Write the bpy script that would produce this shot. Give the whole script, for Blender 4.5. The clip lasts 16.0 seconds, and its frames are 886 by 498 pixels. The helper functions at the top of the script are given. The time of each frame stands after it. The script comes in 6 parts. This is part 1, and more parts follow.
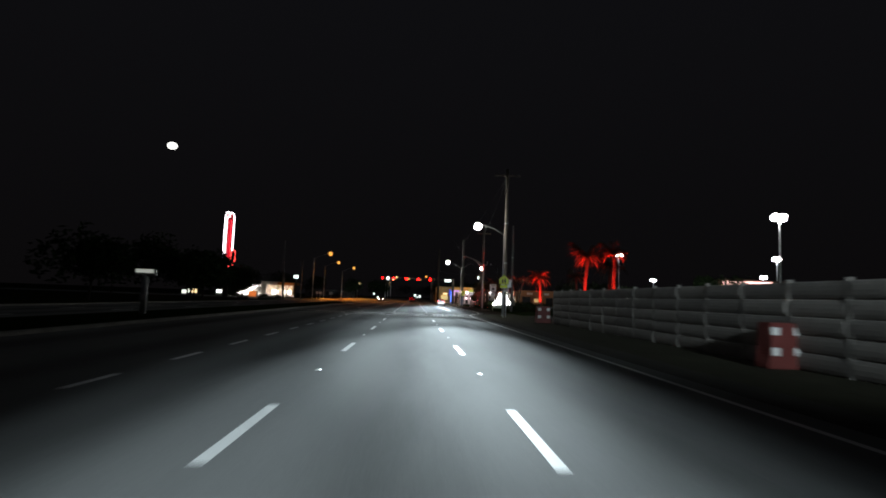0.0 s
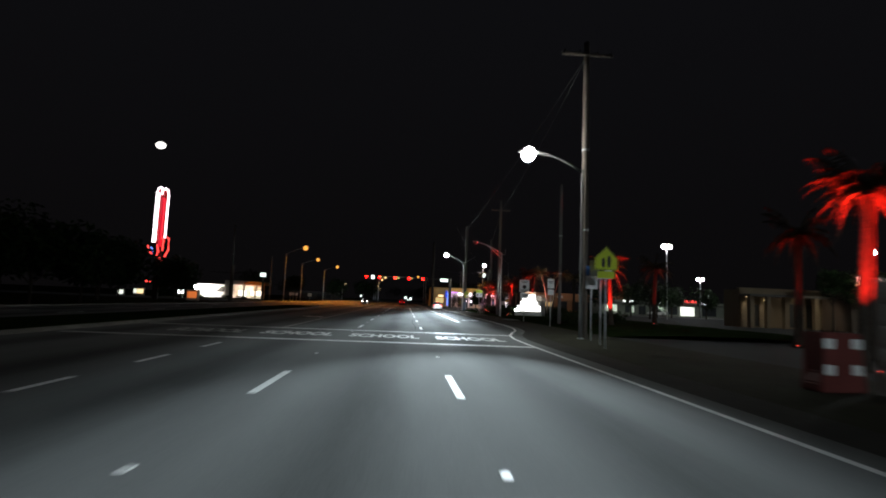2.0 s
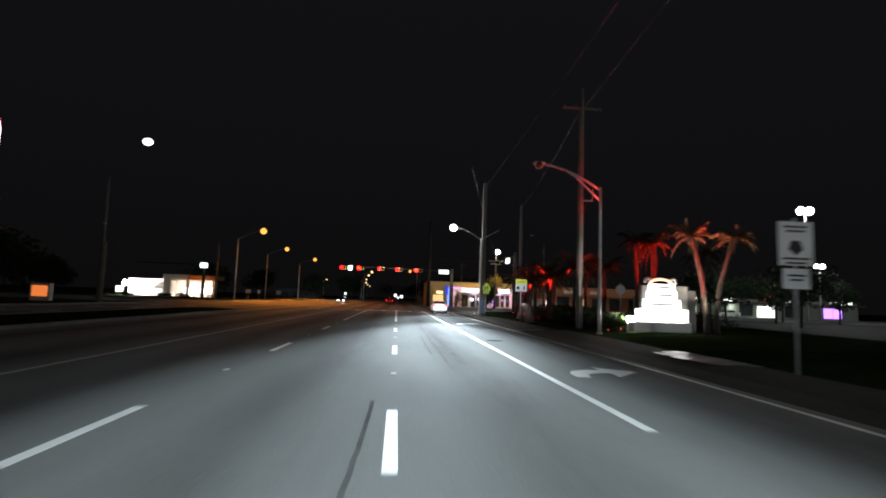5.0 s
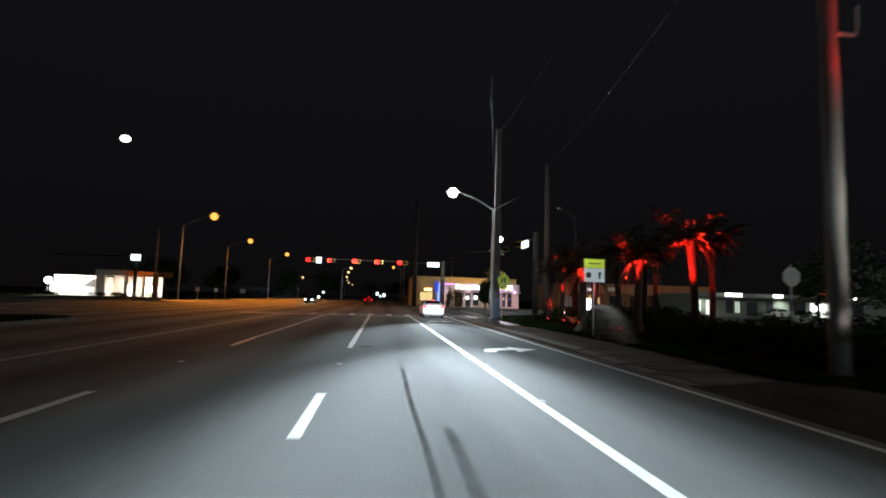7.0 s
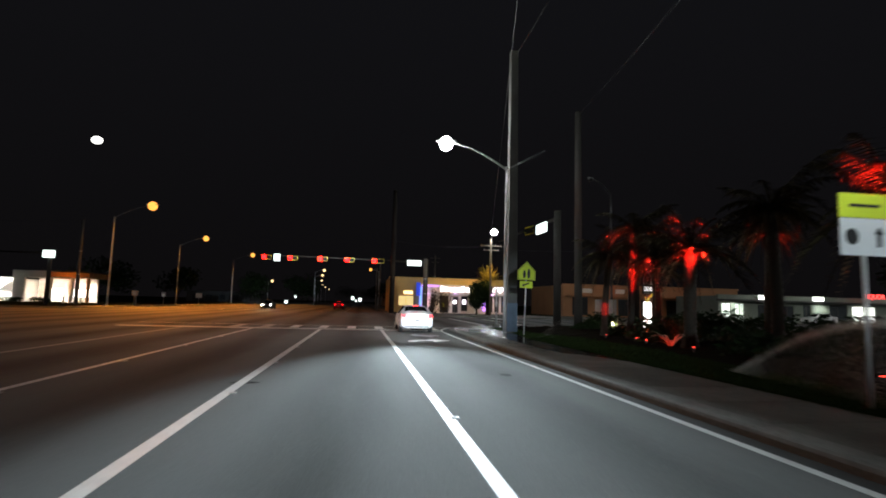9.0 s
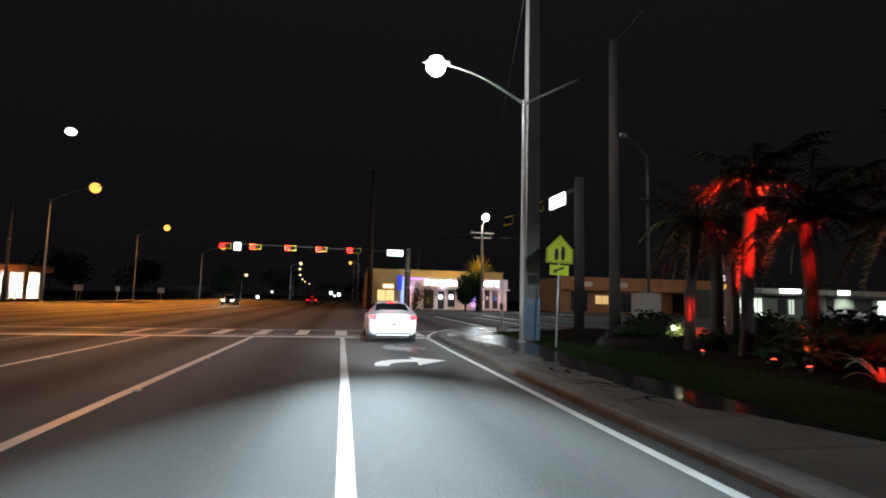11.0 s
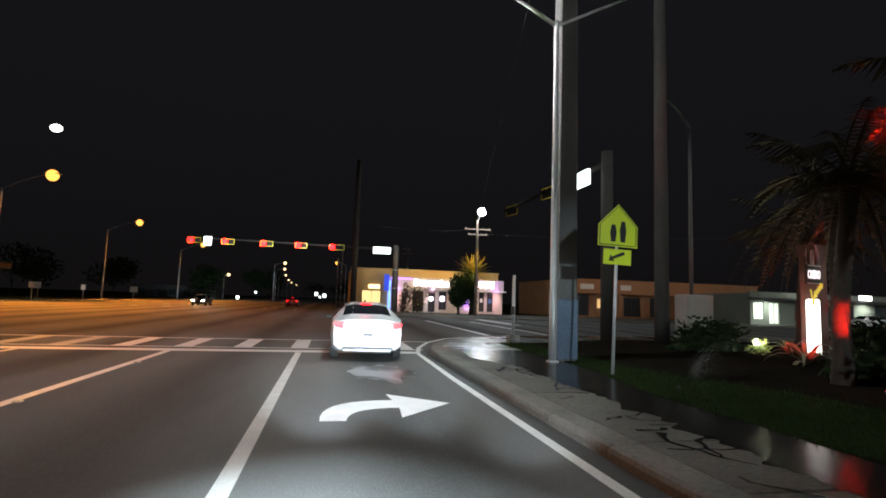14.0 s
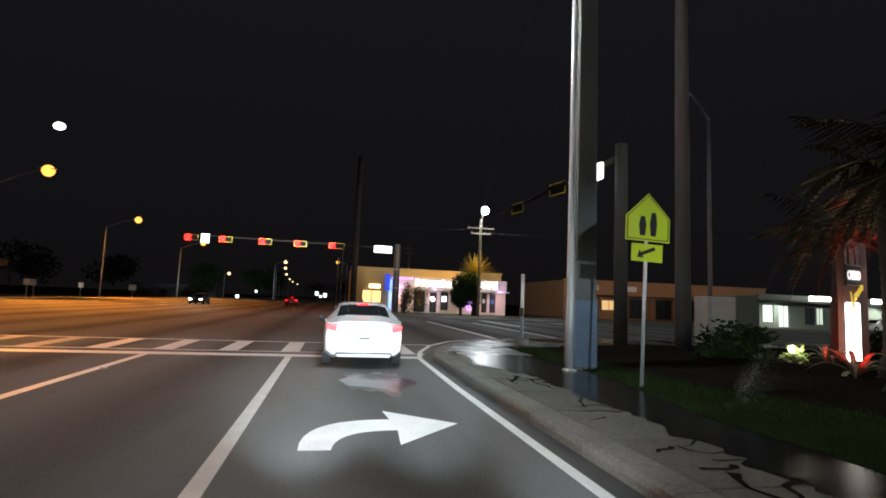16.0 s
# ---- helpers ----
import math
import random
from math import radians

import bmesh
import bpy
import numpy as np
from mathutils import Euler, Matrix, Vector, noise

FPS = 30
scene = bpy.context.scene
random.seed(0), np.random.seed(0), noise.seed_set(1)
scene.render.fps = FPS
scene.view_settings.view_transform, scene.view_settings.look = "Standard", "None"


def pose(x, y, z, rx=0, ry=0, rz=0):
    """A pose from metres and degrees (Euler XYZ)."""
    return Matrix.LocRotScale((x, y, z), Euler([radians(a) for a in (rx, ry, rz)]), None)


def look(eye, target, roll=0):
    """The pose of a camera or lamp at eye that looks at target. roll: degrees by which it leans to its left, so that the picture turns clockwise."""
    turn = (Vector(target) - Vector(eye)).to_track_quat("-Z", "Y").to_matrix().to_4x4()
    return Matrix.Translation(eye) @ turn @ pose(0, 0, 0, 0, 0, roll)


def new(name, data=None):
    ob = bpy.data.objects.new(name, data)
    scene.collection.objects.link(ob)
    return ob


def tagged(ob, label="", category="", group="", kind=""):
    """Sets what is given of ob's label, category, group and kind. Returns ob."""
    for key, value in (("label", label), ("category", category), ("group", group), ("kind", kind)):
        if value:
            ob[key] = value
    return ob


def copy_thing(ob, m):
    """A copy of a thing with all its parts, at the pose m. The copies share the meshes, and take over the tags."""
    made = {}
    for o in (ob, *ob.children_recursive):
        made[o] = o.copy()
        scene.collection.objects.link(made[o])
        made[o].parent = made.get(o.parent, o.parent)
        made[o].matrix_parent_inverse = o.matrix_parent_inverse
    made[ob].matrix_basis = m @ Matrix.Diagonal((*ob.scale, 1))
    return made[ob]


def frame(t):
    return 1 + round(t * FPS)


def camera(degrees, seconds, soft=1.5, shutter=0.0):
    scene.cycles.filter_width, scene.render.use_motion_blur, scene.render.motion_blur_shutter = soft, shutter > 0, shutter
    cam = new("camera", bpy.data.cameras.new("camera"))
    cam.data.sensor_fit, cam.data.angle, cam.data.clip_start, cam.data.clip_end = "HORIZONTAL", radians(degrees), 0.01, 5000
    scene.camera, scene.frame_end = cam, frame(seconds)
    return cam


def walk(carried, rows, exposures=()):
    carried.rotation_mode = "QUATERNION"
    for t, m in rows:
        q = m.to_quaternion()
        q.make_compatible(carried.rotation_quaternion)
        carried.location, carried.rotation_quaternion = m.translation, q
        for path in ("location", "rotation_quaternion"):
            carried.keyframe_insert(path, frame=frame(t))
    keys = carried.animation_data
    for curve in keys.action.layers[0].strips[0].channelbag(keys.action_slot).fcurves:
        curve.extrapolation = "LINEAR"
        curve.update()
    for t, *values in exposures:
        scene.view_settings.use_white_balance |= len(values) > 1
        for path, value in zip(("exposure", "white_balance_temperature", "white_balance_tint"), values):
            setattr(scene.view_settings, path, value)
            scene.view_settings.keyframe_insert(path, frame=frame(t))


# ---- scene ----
# camera and its drive along the lane into the right-turn lane
cam = camera(79.8, 16.0, soft=1.8, shutter=0.6)
PATH = [
    (0, (-0.083, 10.864, 1.639), (0.022, 12.853, 1.824), 2.1),
    (0.5, (-0.07, 17.962, 1.654), (0.044, 19.951, 1.837), 2.2),
    (1, (0.083, 24.986, 1.662), (0.204, 26.974, 1.849), 2.3),
    (1.5, (0.254, 31.761, 1.65), (0.38, 33.747, 1.846), 2.4),
    (2, (0.406, 38.508, 1.644), (0.542, 40.494, 1.84), 2.3),
    (2.5, (0.599, 45.066, 1.682), (0.738, 47.052, 1.878), 2.7),
    (3, (0.677, 51.188, 1.72), (0.825, 53.173, 1.911), 2.4),
    (3.5, (0.843, 57.074, 1.663), (0.994, 59.059, 1.854), 2.8),
    (4, (1.035, 62.88, 1.608), (1.189, 64.865, 1.803), 2.5),
    (4.2, (1.134, 65.165, 1.613), (1.285, 67.149, 1.807), 2.2),
    (6.5, (2.037, 89.576, 1.645), (2.242, 91.557, 1.826), 1.9),
    (7, (2.353, 94.128, 1.59), (2.577, 96.107, 1.776), 1.7),
    (7.5, (2.658, 98.136, 1.566), (2.9, 100.112, 1.754), 1.8),
    (8, (2.968, 101.899, 1.589), (3.227, 103.872, 1.782), 1.7),
    (8.5, (3.26, 105.407, 1.605), (3.539, 107.377, 1.804), 1.6),
    (9, (3.599, 108.625, 1.57), (3.897, 110.592, 1.775), 1.5),
    (9.5, (3.97, 111.54, 1.578), (4.285, 113.505, 1.775), 1.2),
    (10, (4.279, 113.868, 1.598), (4.612, 115.831, 1.786), 1.1),
    (12.5, (5.311, 121.231, 1.564), (5.7, 123.184, 1.756), 2.0),
    (13, (5.442, 122.06, 1.541), (5.834, 124.012, 1.735), 2.1),
    (13.5, (5.554, 122.659, 1.556), (5.95, 124.61, 1.748), 1.9),
    (14, (5.636, 123.196, 1.533), (6.036, 125.146, 1.731), 1.9),
    (14.5, (5.686, 123.554, 1.55), (6.087, 125.503, 1.747), 2.1),
    (15, (5.744, 123.885, 1.523), (6.143, 125.834, 1.724), 2.3),
    (15.5, (5.773, 124.21, 1.519), (6.169, 126.16, 1.722), 2.5),
    (16, (5.824, 124.505, 1.534), (6.218, 126.455, 1.733), 2.3),
]
walk(cam, [(t, look(eye, target, roll)) for t, eye, target, roll in PATH], exposures=[(0.0, -0.12), (1.5, -0.3), (2.4, -0.1), (2.9, 0.15), (3.3, 0.5), (4.2, 0.35), (6.3, 0.2), (9.0, 0.2), (10.2, 0.3), (12.5, 0.6), (16.0, 0.65)])

# ---- night sky, moon and large lights ----
MOON_AZ, MOON_EL = radians(-25.2), radians(13.75)
MOON_WAY = Vector((math.sin(MOON_AZ) * math.cos(MOON_EL), math.cos(MOON_AZ) * math.cos(MOON_EL), math.sin(MOON_EL)))

world = bpy.data.worlds.new("night_sky")
scene.world = world
world.use_nodes = True
wn, wl = world.node_tree.nodes, world.node_tree.links
wn.clear()
w_out, w_bg, w_ramp = wn.new("ShaderNodeOutputWorld"), wn.new("ShaderNodeBackground"), wn.new("ShaderNodeValToRGB")
w_tex, w_sep = wn.new("ShaderNodeTexCoord"), wn.new("ShaderNodeSeparateXYZ")
wl.new(w_tex.outputs["Generated"], w_sep.inputs[0])
wl.new(w_sep.outputs["Z"], w_ramp.inputs[0])
w_ramp.color_ramp.elements[0].color = (0.0034, 0.0030, 0.0033, 1)
w_ramp.color_ramp.elements[1].color = (0.0047, 0.0047, 0.0057, 1)
w_ramp.color_ramp.elements[1].position = 0.5
wl.new(w_ramp.outputs[0], w_bg.inputs[0])
w_bg.inputs[1].default_value = 1.0
wl.new(w_bg.outputs[0], w_out.inputs[0])

moonlight = bpy.data.lights.new("moonlight", "SUN")
moonlight.energy, moonlight.angle, moonlight.color = 0.018, radians(0.6), (0.86, 0.93, 1.0)
new("moonlight", moonlight).matrix_world = look(MOON_WAY * 100, (0, 0, 0))


def spot(name, eye, target, watts, cone, colour, blend=1.0, radius=0.12, narrow=1.0):
    lamp = bpy.data.lights.new(name, "SPOT")
    lamp.energy, lamp.spot_size, lamp.spot_blend, lamp.color, lamp.shadow_soft_size = watts, radians(cone), blend, colour, radius
    ob = new(name, lamp)
    ob.matrix_world = look(eye, target) @ Matrix.Diagonal((narrow, 1.0, 1.0, 1.0))
    return ob


LED, SODIUM, RED = (0.76, 0.92, 1.0), (1.0, 0.32, 0.035), (1.0, 0.02, 0.012)
HEAD = (0.78, 0.91, 1.0)
# lit road lamps: oval lane beams stand in for moving headlights, plus beams down
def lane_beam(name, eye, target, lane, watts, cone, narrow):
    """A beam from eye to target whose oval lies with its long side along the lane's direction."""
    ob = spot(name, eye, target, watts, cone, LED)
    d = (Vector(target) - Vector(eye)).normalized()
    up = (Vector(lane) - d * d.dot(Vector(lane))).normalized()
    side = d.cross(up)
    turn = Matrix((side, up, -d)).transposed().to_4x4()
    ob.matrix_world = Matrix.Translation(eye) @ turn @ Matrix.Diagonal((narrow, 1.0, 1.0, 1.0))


# LAMP_A is an unseen lamp behind the start, added at even spacing
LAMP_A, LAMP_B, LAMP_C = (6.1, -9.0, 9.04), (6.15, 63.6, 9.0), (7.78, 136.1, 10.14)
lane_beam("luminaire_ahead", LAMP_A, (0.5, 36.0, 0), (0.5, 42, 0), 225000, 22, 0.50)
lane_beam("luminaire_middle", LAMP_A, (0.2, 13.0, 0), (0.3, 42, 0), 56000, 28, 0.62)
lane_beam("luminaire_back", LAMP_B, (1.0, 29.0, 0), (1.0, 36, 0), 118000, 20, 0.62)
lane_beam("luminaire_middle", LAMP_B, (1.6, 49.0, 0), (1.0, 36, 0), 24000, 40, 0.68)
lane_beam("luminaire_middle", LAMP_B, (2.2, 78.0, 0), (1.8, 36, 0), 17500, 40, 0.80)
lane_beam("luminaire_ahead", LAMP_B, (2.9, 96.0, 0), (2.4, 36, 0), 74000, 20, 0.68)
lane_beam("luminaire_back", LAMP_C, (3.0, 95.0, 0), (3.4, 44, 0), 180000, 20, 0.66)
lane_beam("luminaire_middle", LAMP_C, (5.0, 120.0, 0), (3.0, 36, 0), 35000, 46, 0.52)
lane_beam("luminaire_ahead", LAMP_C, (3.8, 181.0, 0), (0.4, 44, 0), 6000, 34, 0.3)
# added fill on the fence, in place of passing headlights
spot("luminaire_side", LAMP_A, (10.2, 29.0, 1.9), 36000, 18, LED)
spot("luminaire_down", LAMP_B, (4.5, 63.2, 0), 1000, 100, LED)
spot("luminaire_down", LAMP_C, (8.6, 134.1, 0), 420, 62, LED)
# added fills on signs and signals replace headlights thrown back by reflective sheeting
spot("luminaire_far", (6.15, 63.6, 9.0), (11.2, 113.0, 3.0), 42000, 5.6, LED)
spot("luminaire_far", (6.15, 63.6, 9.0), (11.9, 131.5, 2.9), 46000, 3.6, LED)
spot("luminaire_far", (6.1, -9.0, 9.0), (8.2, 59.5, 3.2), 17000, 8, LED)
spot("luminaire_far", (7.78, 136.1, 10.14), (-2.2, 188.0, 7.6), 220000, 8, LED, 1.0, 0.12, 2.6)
spot("luminaire_corner", (21.3, 179.3, 11.2), (17.0, 168.0, 0), 1900, 130, LED)
for lx, ly, lz in ((-29.4, 197.0, 15.8), (-31.6, 236.0, 15.2), (-30.8, 283.0, 15.5)):
    spot("sodium_beam", (lx, ly, lz - 0.2), (lx + 7.5, ly - 18, 0), 76000, 71, SODIUM)
    spot("sodium_spill", (lx, ly, lz - 0.2), (lx - 5.6, ly + 0.4, 7.0), 2600, 70, SODIUM)
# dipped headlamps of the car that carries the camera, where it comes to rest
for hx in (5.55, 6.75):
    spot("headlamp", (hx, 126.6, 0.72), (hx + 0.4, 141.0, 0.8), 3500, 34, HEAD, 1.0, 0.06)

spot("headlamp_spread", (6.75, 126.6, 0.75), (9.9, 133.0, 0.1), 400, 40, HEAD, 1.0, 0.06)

# ---- materials ----
MATS = {}


def node_mat(name):
    m = bpy.data.materials.new(name)
    m.use_nodes = True
    return m, m.node_tree.nodes, m.node_tree.links, m.node_tree.nodes["Principled BSDF"]


def mat(name, colour, rough=0.6, metal=0.0, fine=40.0, coarse=1.5, vary=0.25, bump=0.15, spec=0.4, object_vary=0.0, coat=0.0):
    """A surface with grain and larger stains, and relief from the grain."""
    if name in MATS:
        return MATS[name]
    m, n, l, b = node_mat(name)
    tex = n.new("ShaderNodeTexCoord")
    n1, n2 = n.new("ShaderNodeTexNoise"), n.new("ShaderNodeTexNoise")
    n1.inputs["Scale"].default_value, n1.inputs["Detail"].default_value = fine, 3
    n2.inputs["Scale"].default_value, n2.inputs["Detail"].default_value = coarse, 5
    for t in (n1, n2):
        l.new(tex.outputs["Object"], t.inputs["Vector"])
    add = n.new("ShaderNodeMath")
    add.operation = "ADD"
    l.new(n1.outputs["Fac"], add.inputs[0])
    l.new(n2.outputs["Fac"], add.inputs[1])
    rng = n.new("ShaderNodeMapRange")
    rng.inputs["From Min"].default_value, rng.inputs["From Max"].default_value = 0.55, 1.45
    rng.inputs["To Min"].default_value, rng.inputs["To Max"].default_value = 1 - vary, 1 + vary
    l.new(add.outputs[0], rng.inputs["Value"])
    mul = n.new("ShaderNodeVectorMath")
    mul.operation = "SCALE"
    mul.inputs[0].default_value = colour
    l.new(rng.outputs[0], mul.inputs["Scale"])
    last = mul.outputs[0]
    if object_vary:
        info, r2, m2 = n.new("ShaderNodeObjectInfo"), n.new("ShaderNodeMapRange"), n.new("ShaderNodeVectorMath")
        r2.inputs["To Min"].default_value, r2.inputs["To Max"].default_value = 1 - object_vary, 1 + object_vary
        m2.operation = "SCALE"
        l.new(info.outputs["Random"], r2.inputs["Value"])
        l.new(last, m2.inputs[0])
        l.new(r2.outputs[0], m2.inputs["Scale"])
        last = m2.outputs[0]
    l.new(last, b.inputs["Base Color"])
    rr = n.new("ShaderNodeMapRange")
    rr.inputs["To Min"].default_value, rr.inputs["To Max"].default_value = max(0.02, rough - 0.12), min(1, rough + 0.12)
    l.new(n2.outputs["Fac"], rr.inputs["Value"])
    l.new(rr.outputs[0], b.inputs["Roughness"])
    b.inputs["Metallic"].default_value, b.inputs["Specular IOR Level"].default_value = metal, spec
    b.inputs["Coat Weight"].default_value = coat
    if bump:
        bp = n.new("ShaderNodeBump")
        bp.inputs["Strength"].default_value, bp.inputs["Distance"].default_value = bump, 0.01
        l.new(n1.outputs["Fac"], bp.inputs["Height"])
        l.new(bp.outputs[0], b.inputs["Normal"])
    MATS[name] = m
    return m


def glow(name, colour, strength):
    if name in MATS:
        return MATS[name]
    m, n, l, b = node_mat(name)
    b.inputs["Base Color"].default_value = (*[min(0.8, c) for c in colour], 1)
    b.inputs["Emission Color"].default_value = (*colour, 1)
    b.inputs["Emission Strength"].default_value = strength
    MATS[name] = m
    return m


def asphalt_mat(name, base, streak):
    """Worn asphalt: aggregate, patches, darker oil strips along the middle of each 3.5 m lane."""
    m, n, l, b = node_mat(name)
    tex, sep = n.new("ShaderNodeTexCoord"), n.new("ShaderNodeSeparateXYZ")
    l.new(tex.outputs["Object"], sep.inputs[0])
    agg, blot, patch = n.new("ShaderNodeTexVoronoi"), n.new("ShaderNodeTexNoise"), n.new("ShaderNodeTexNoise")
    agg.inputs["Scale"].default_value = 55
    blot.inputs["Scale"].default_value, blot.inputs["Detail"].default_value = 0.9, 6
    patch.inputs["Scale"].default_value, patch.inputs["Detail"].default_value = 0.12, 3
    mapping = n.new("ShaderNodeMapping")
    mapping.inputs["Scale"].default_value = (1.0, 0.13, 1.0)
    l.new(tex.outputs["Object"], mapping.inputs[0])
    for t in (agg, patch):
        l.new(tex.outputs["Object"], t.inputs["Vector"])
    l.new(mapping.outputs[0], blot.inputs["Vector"])

    def math_node(op, a, c):
        k = n.new("ShaderNodeMath")
        k.operation = op
        for i, v in enumerate((a, c)):
            if isinstance(v, (int, float)):
                k.inputs[i].default_value = v
            else:
                l.new(v, k.inputs[i])
        return k.outputs[0]

    wobble = math_node("MULTIPLY", math_node("SUBTRACT", blot.outputs["Fac"], 0.5), 0.5)
    lane = math_node("MULTIPLY", math_node("ADD", math_node("ADD", sep.outputs["X"], 2.05), wobble), 2 * math.pi / 3.5)
    strip = math_node("MULTIPLY", math_node("ADD", math_node("COSINE", lane, 0), 1.0), 0.5)
    strip = math_node("MULTIPLY", math_node("SUBTRACT", 1.0, strip), streak)
    tone = math_node("ADD", 0.5, math_node("MULTIPLY", blot.outputs["Fac"], 0.62))
    tone = math_node("ADD", tone, math_node("MULTIPLY", patch.outputs["Fac"], 0.38))
    tone = math_node("ADD", tone, math_node("MULTIPLY", agg.outputs["Distance"], 0.35))
    tone = math_node("SUBTRACT", tone, math_node("MULTIPLY", math_node("MULTIPLY", strip, strip), 1.0))
    sc = n.new("ShaderNodeVectorMath")
    sc.operation = "SCALE"
    sc.inputs[0].default_value = base
    l.new(tone, sc.inputs["Scale"])
    l.new(sc.outputs[0], b.inputs["Base Color"])
    b.inputs["Roughness"].default_value, b.inputs["Specular IOR Level"].default_value = 0.9, 0.05
    bp = n.new("ShaderNodeBump")
    bp.inputs["Strength"].default_value, bp.inputs["Distance"].default_value = 0.35, 0.006
    l.new(agg.outputs["Distance"], bp.inputs["Height"])
    l.new(bp.outputs[0], b.inputs["Normal"])
    return m


def wet_mat(name, dry, wet, gloss=0.1, ripple=0.12):
    """Concrete with puddled patches: darker and glossy where the noise is high."""
    m, n, l, b = node_mat(name)
    tex, n1, n2 = n.new("ShaderNodeTexCoord"), n.new("ShaderNodeTexNoise"), n.new("ShaderNodeTexNoise")
    n1.inputs["Scale"].default_value, n1.inputs["Detail"].default_value = 0.55, 7
    n1.inputs["Distortion"].default_value = 0.9
    n2.inputs["Scale"].default_value = 70
    geo = n.new("ShaderNodeNewGeometry")
    l.new(geo.outputs["Position"], n1.inputs["Vector"])
    l.new(geo.outputs["Position"], n2.inputs["Vector"])
    ramp, mix = n.new("ShaderNodeValToRGB"), n.new("ShaderNodeMixRGB")
    ramp.color_ramp.elements[0].position, ramp.color_ramp.elements[1].position = 0.36, 0.58
    l.new(n1.outputs["Fac"], ramp.inputs[0])
    mix.inputs[1].default_value, mix.inputs[2].default_value = (*dry, 1), (*wet, 1)
    l.new(ramp.outputs[0], mix.inputs[0])
    l.new(mix.outputs[0], b.inputs["Base Color"])
    rr, bp = n.new("ShaderNodeMapRange"), n.new("ShaderNodeBump")
    rr.inputs["To Min"].default_value, rr.inputs["To Max"].default_value = 0.75, gloss
    l.new(ramp.outputs[0], rr.inputs["Value"])
    l.new(rr.outputs[0], b.inputs["Roughness"])
    bp.inputs["Strength"].default_value, bp.inputs["Distance"].default_value = ripple, 0.006
    l.new(n2.outputs["Fac"], bp.inputs["Height"])
    l.new(bp.outputs[0], b.inputs["Normal"])
    return m


ASPHALT = asphalt_mat("asphalt", (0.150, 0.152, 0.148), 0.74)
LOT = mat("car_park_asphalt", (0.045, 0.045, 0.045), 0.9, fine=30, coarse=0.4, spec=0.05)
PAINT = mat("road_paint", (0.78, 0.78, 0.76), 0.55, fine=35, coarse=2.2, vary=0.22, bump=0.3)
PAINT_OLD = mat("worn_road_paint", (0.45, 0.45, 0.42), 0.65, fine=22, coarse=3.0, vary=0.5, bump=0.3)
TYRE_MARK = mat("tyre_mark", (0.05, 0.05, 0.05), 1.0, fine=18, coarse=0.8, vary=0.4, spec=0.0)
CONCRETE = mat("pavement_concrete", (0.125, 0.12, 0.107), 0.85, fine=24, coarse=0.8, vary=0.5, object_vary=0.16, spec=0.2)
KERB = mat("kerb_concrete", (0.16, 0.155, 0.14), 0.8, fine=24, coarse=1.3, vary=0.5, spec=0.25)
MUD = mat("wet_mud_film", (0.012, 0.012, 0.011), 0.2, fine=6, coarse=0.7, vary=0.4, bump=0.0, spec=0.5)
WET_ROAD = wet_mat("wet_asphalt", (0.06, 0.06, 0.06), (0.03, 0.03, 0.03), 0.28, 0.1)
WET = wet_mat("wet_pavement", (0.05, 0.049, 0.046), (0.016, 0.016, 0.016), 0.1, 0.35)
GROUND = mat("dark_soil_grass", (0.035, 0.04, 0.022), 0.95, fine=8, coarse=0.25, vary=0.4, spec=0.0)
TURF = mat("turf", (0.015, 0.023, 0.009), 1.0, fine=14, coarse=0.6, vary=0.5, bump=0.8, spec=0.0)
BLADE = mat("grass_blade", (0.024, 0.040, 0.013), 1.0, fine=3, coarse=0.5, vary=0.45, bump=0, spec=0.0)
LEAF = mat("shrub_leaf", (0.014, 0.026, 0.009), 0.75, fine=5, coarse=0.8, vary=0.5, bump=0, spec=0.06)
FROND = mat("palm_frond", (0.055, 0.045, 0.022), 0.7, fine=4, coarse=0.7, vary=0.45, bump=0, spec=0.12)
DRY_FROND = mat("dry_frond", (0.16, 0.11, 0.06), 0.8, fine=4, coarse=0.9, vary=0.4, bump=0, spec=0.2)
BARK = mat("palm_bark", (0.042, 0.034, 0.027), 0.9, fine=9, coarse=2.0, vary=0.45, bump=1.0, spec=0.2)
POLE_CONC = mat("pole_concrete", (0.115, 0.112, 0.108), 0.8, fine=28, coarse=0.9, vary=0.28)
DARK_CONC = mat("dark_pole_concrete", (0.055, 0.053, 0.05), 0.9, fine=28, coarse=0.9, vary=0.3, spec=0.15)
# near-black colour keeps the strain pole and signal arm dim under the fills
DIM_POLE = mat("dimmed_pole", (0.026, 0.022, 0.020), 0.9, fine=20, coarse=0.7, vary=0.4, spec=0.1)
WOOD_POLE = mat("weathered_pole_wood", (0.13, 0.105, 0.085), 0.9, fine=20, coarse=0.7, vary=0.4)
GALV = mat("galvanised_steel", (0.50, 0.51, 0.51), 0.5, 0.35, fine=25, coarse=1.5, vary=0.2, bump=0.05)
DARK_STEEL = mat("dark_steel", (0.06, 0.06, 0.06), 0.5, 0.5, fine=20, coarse=2, vary=0.3)
BLUE_FOOT = mat("blue_grey_foot", (0.10, 0.14, 0.20), 0.55, fine=20, coarse=1.2, vary=0.3)
SIGN_YG = mat("fluorescent_sign_sheeting", (0.62, 0.72, 0.03), 0.4, fine=60, coarse=3, vary=0.06, bump=0)
SIGN_WHITE = mat("white_sign_sheeting", (0.75, 0.76, 0.76), 0.4, fine=60, coarse=3, vary=0.06, bump=0)
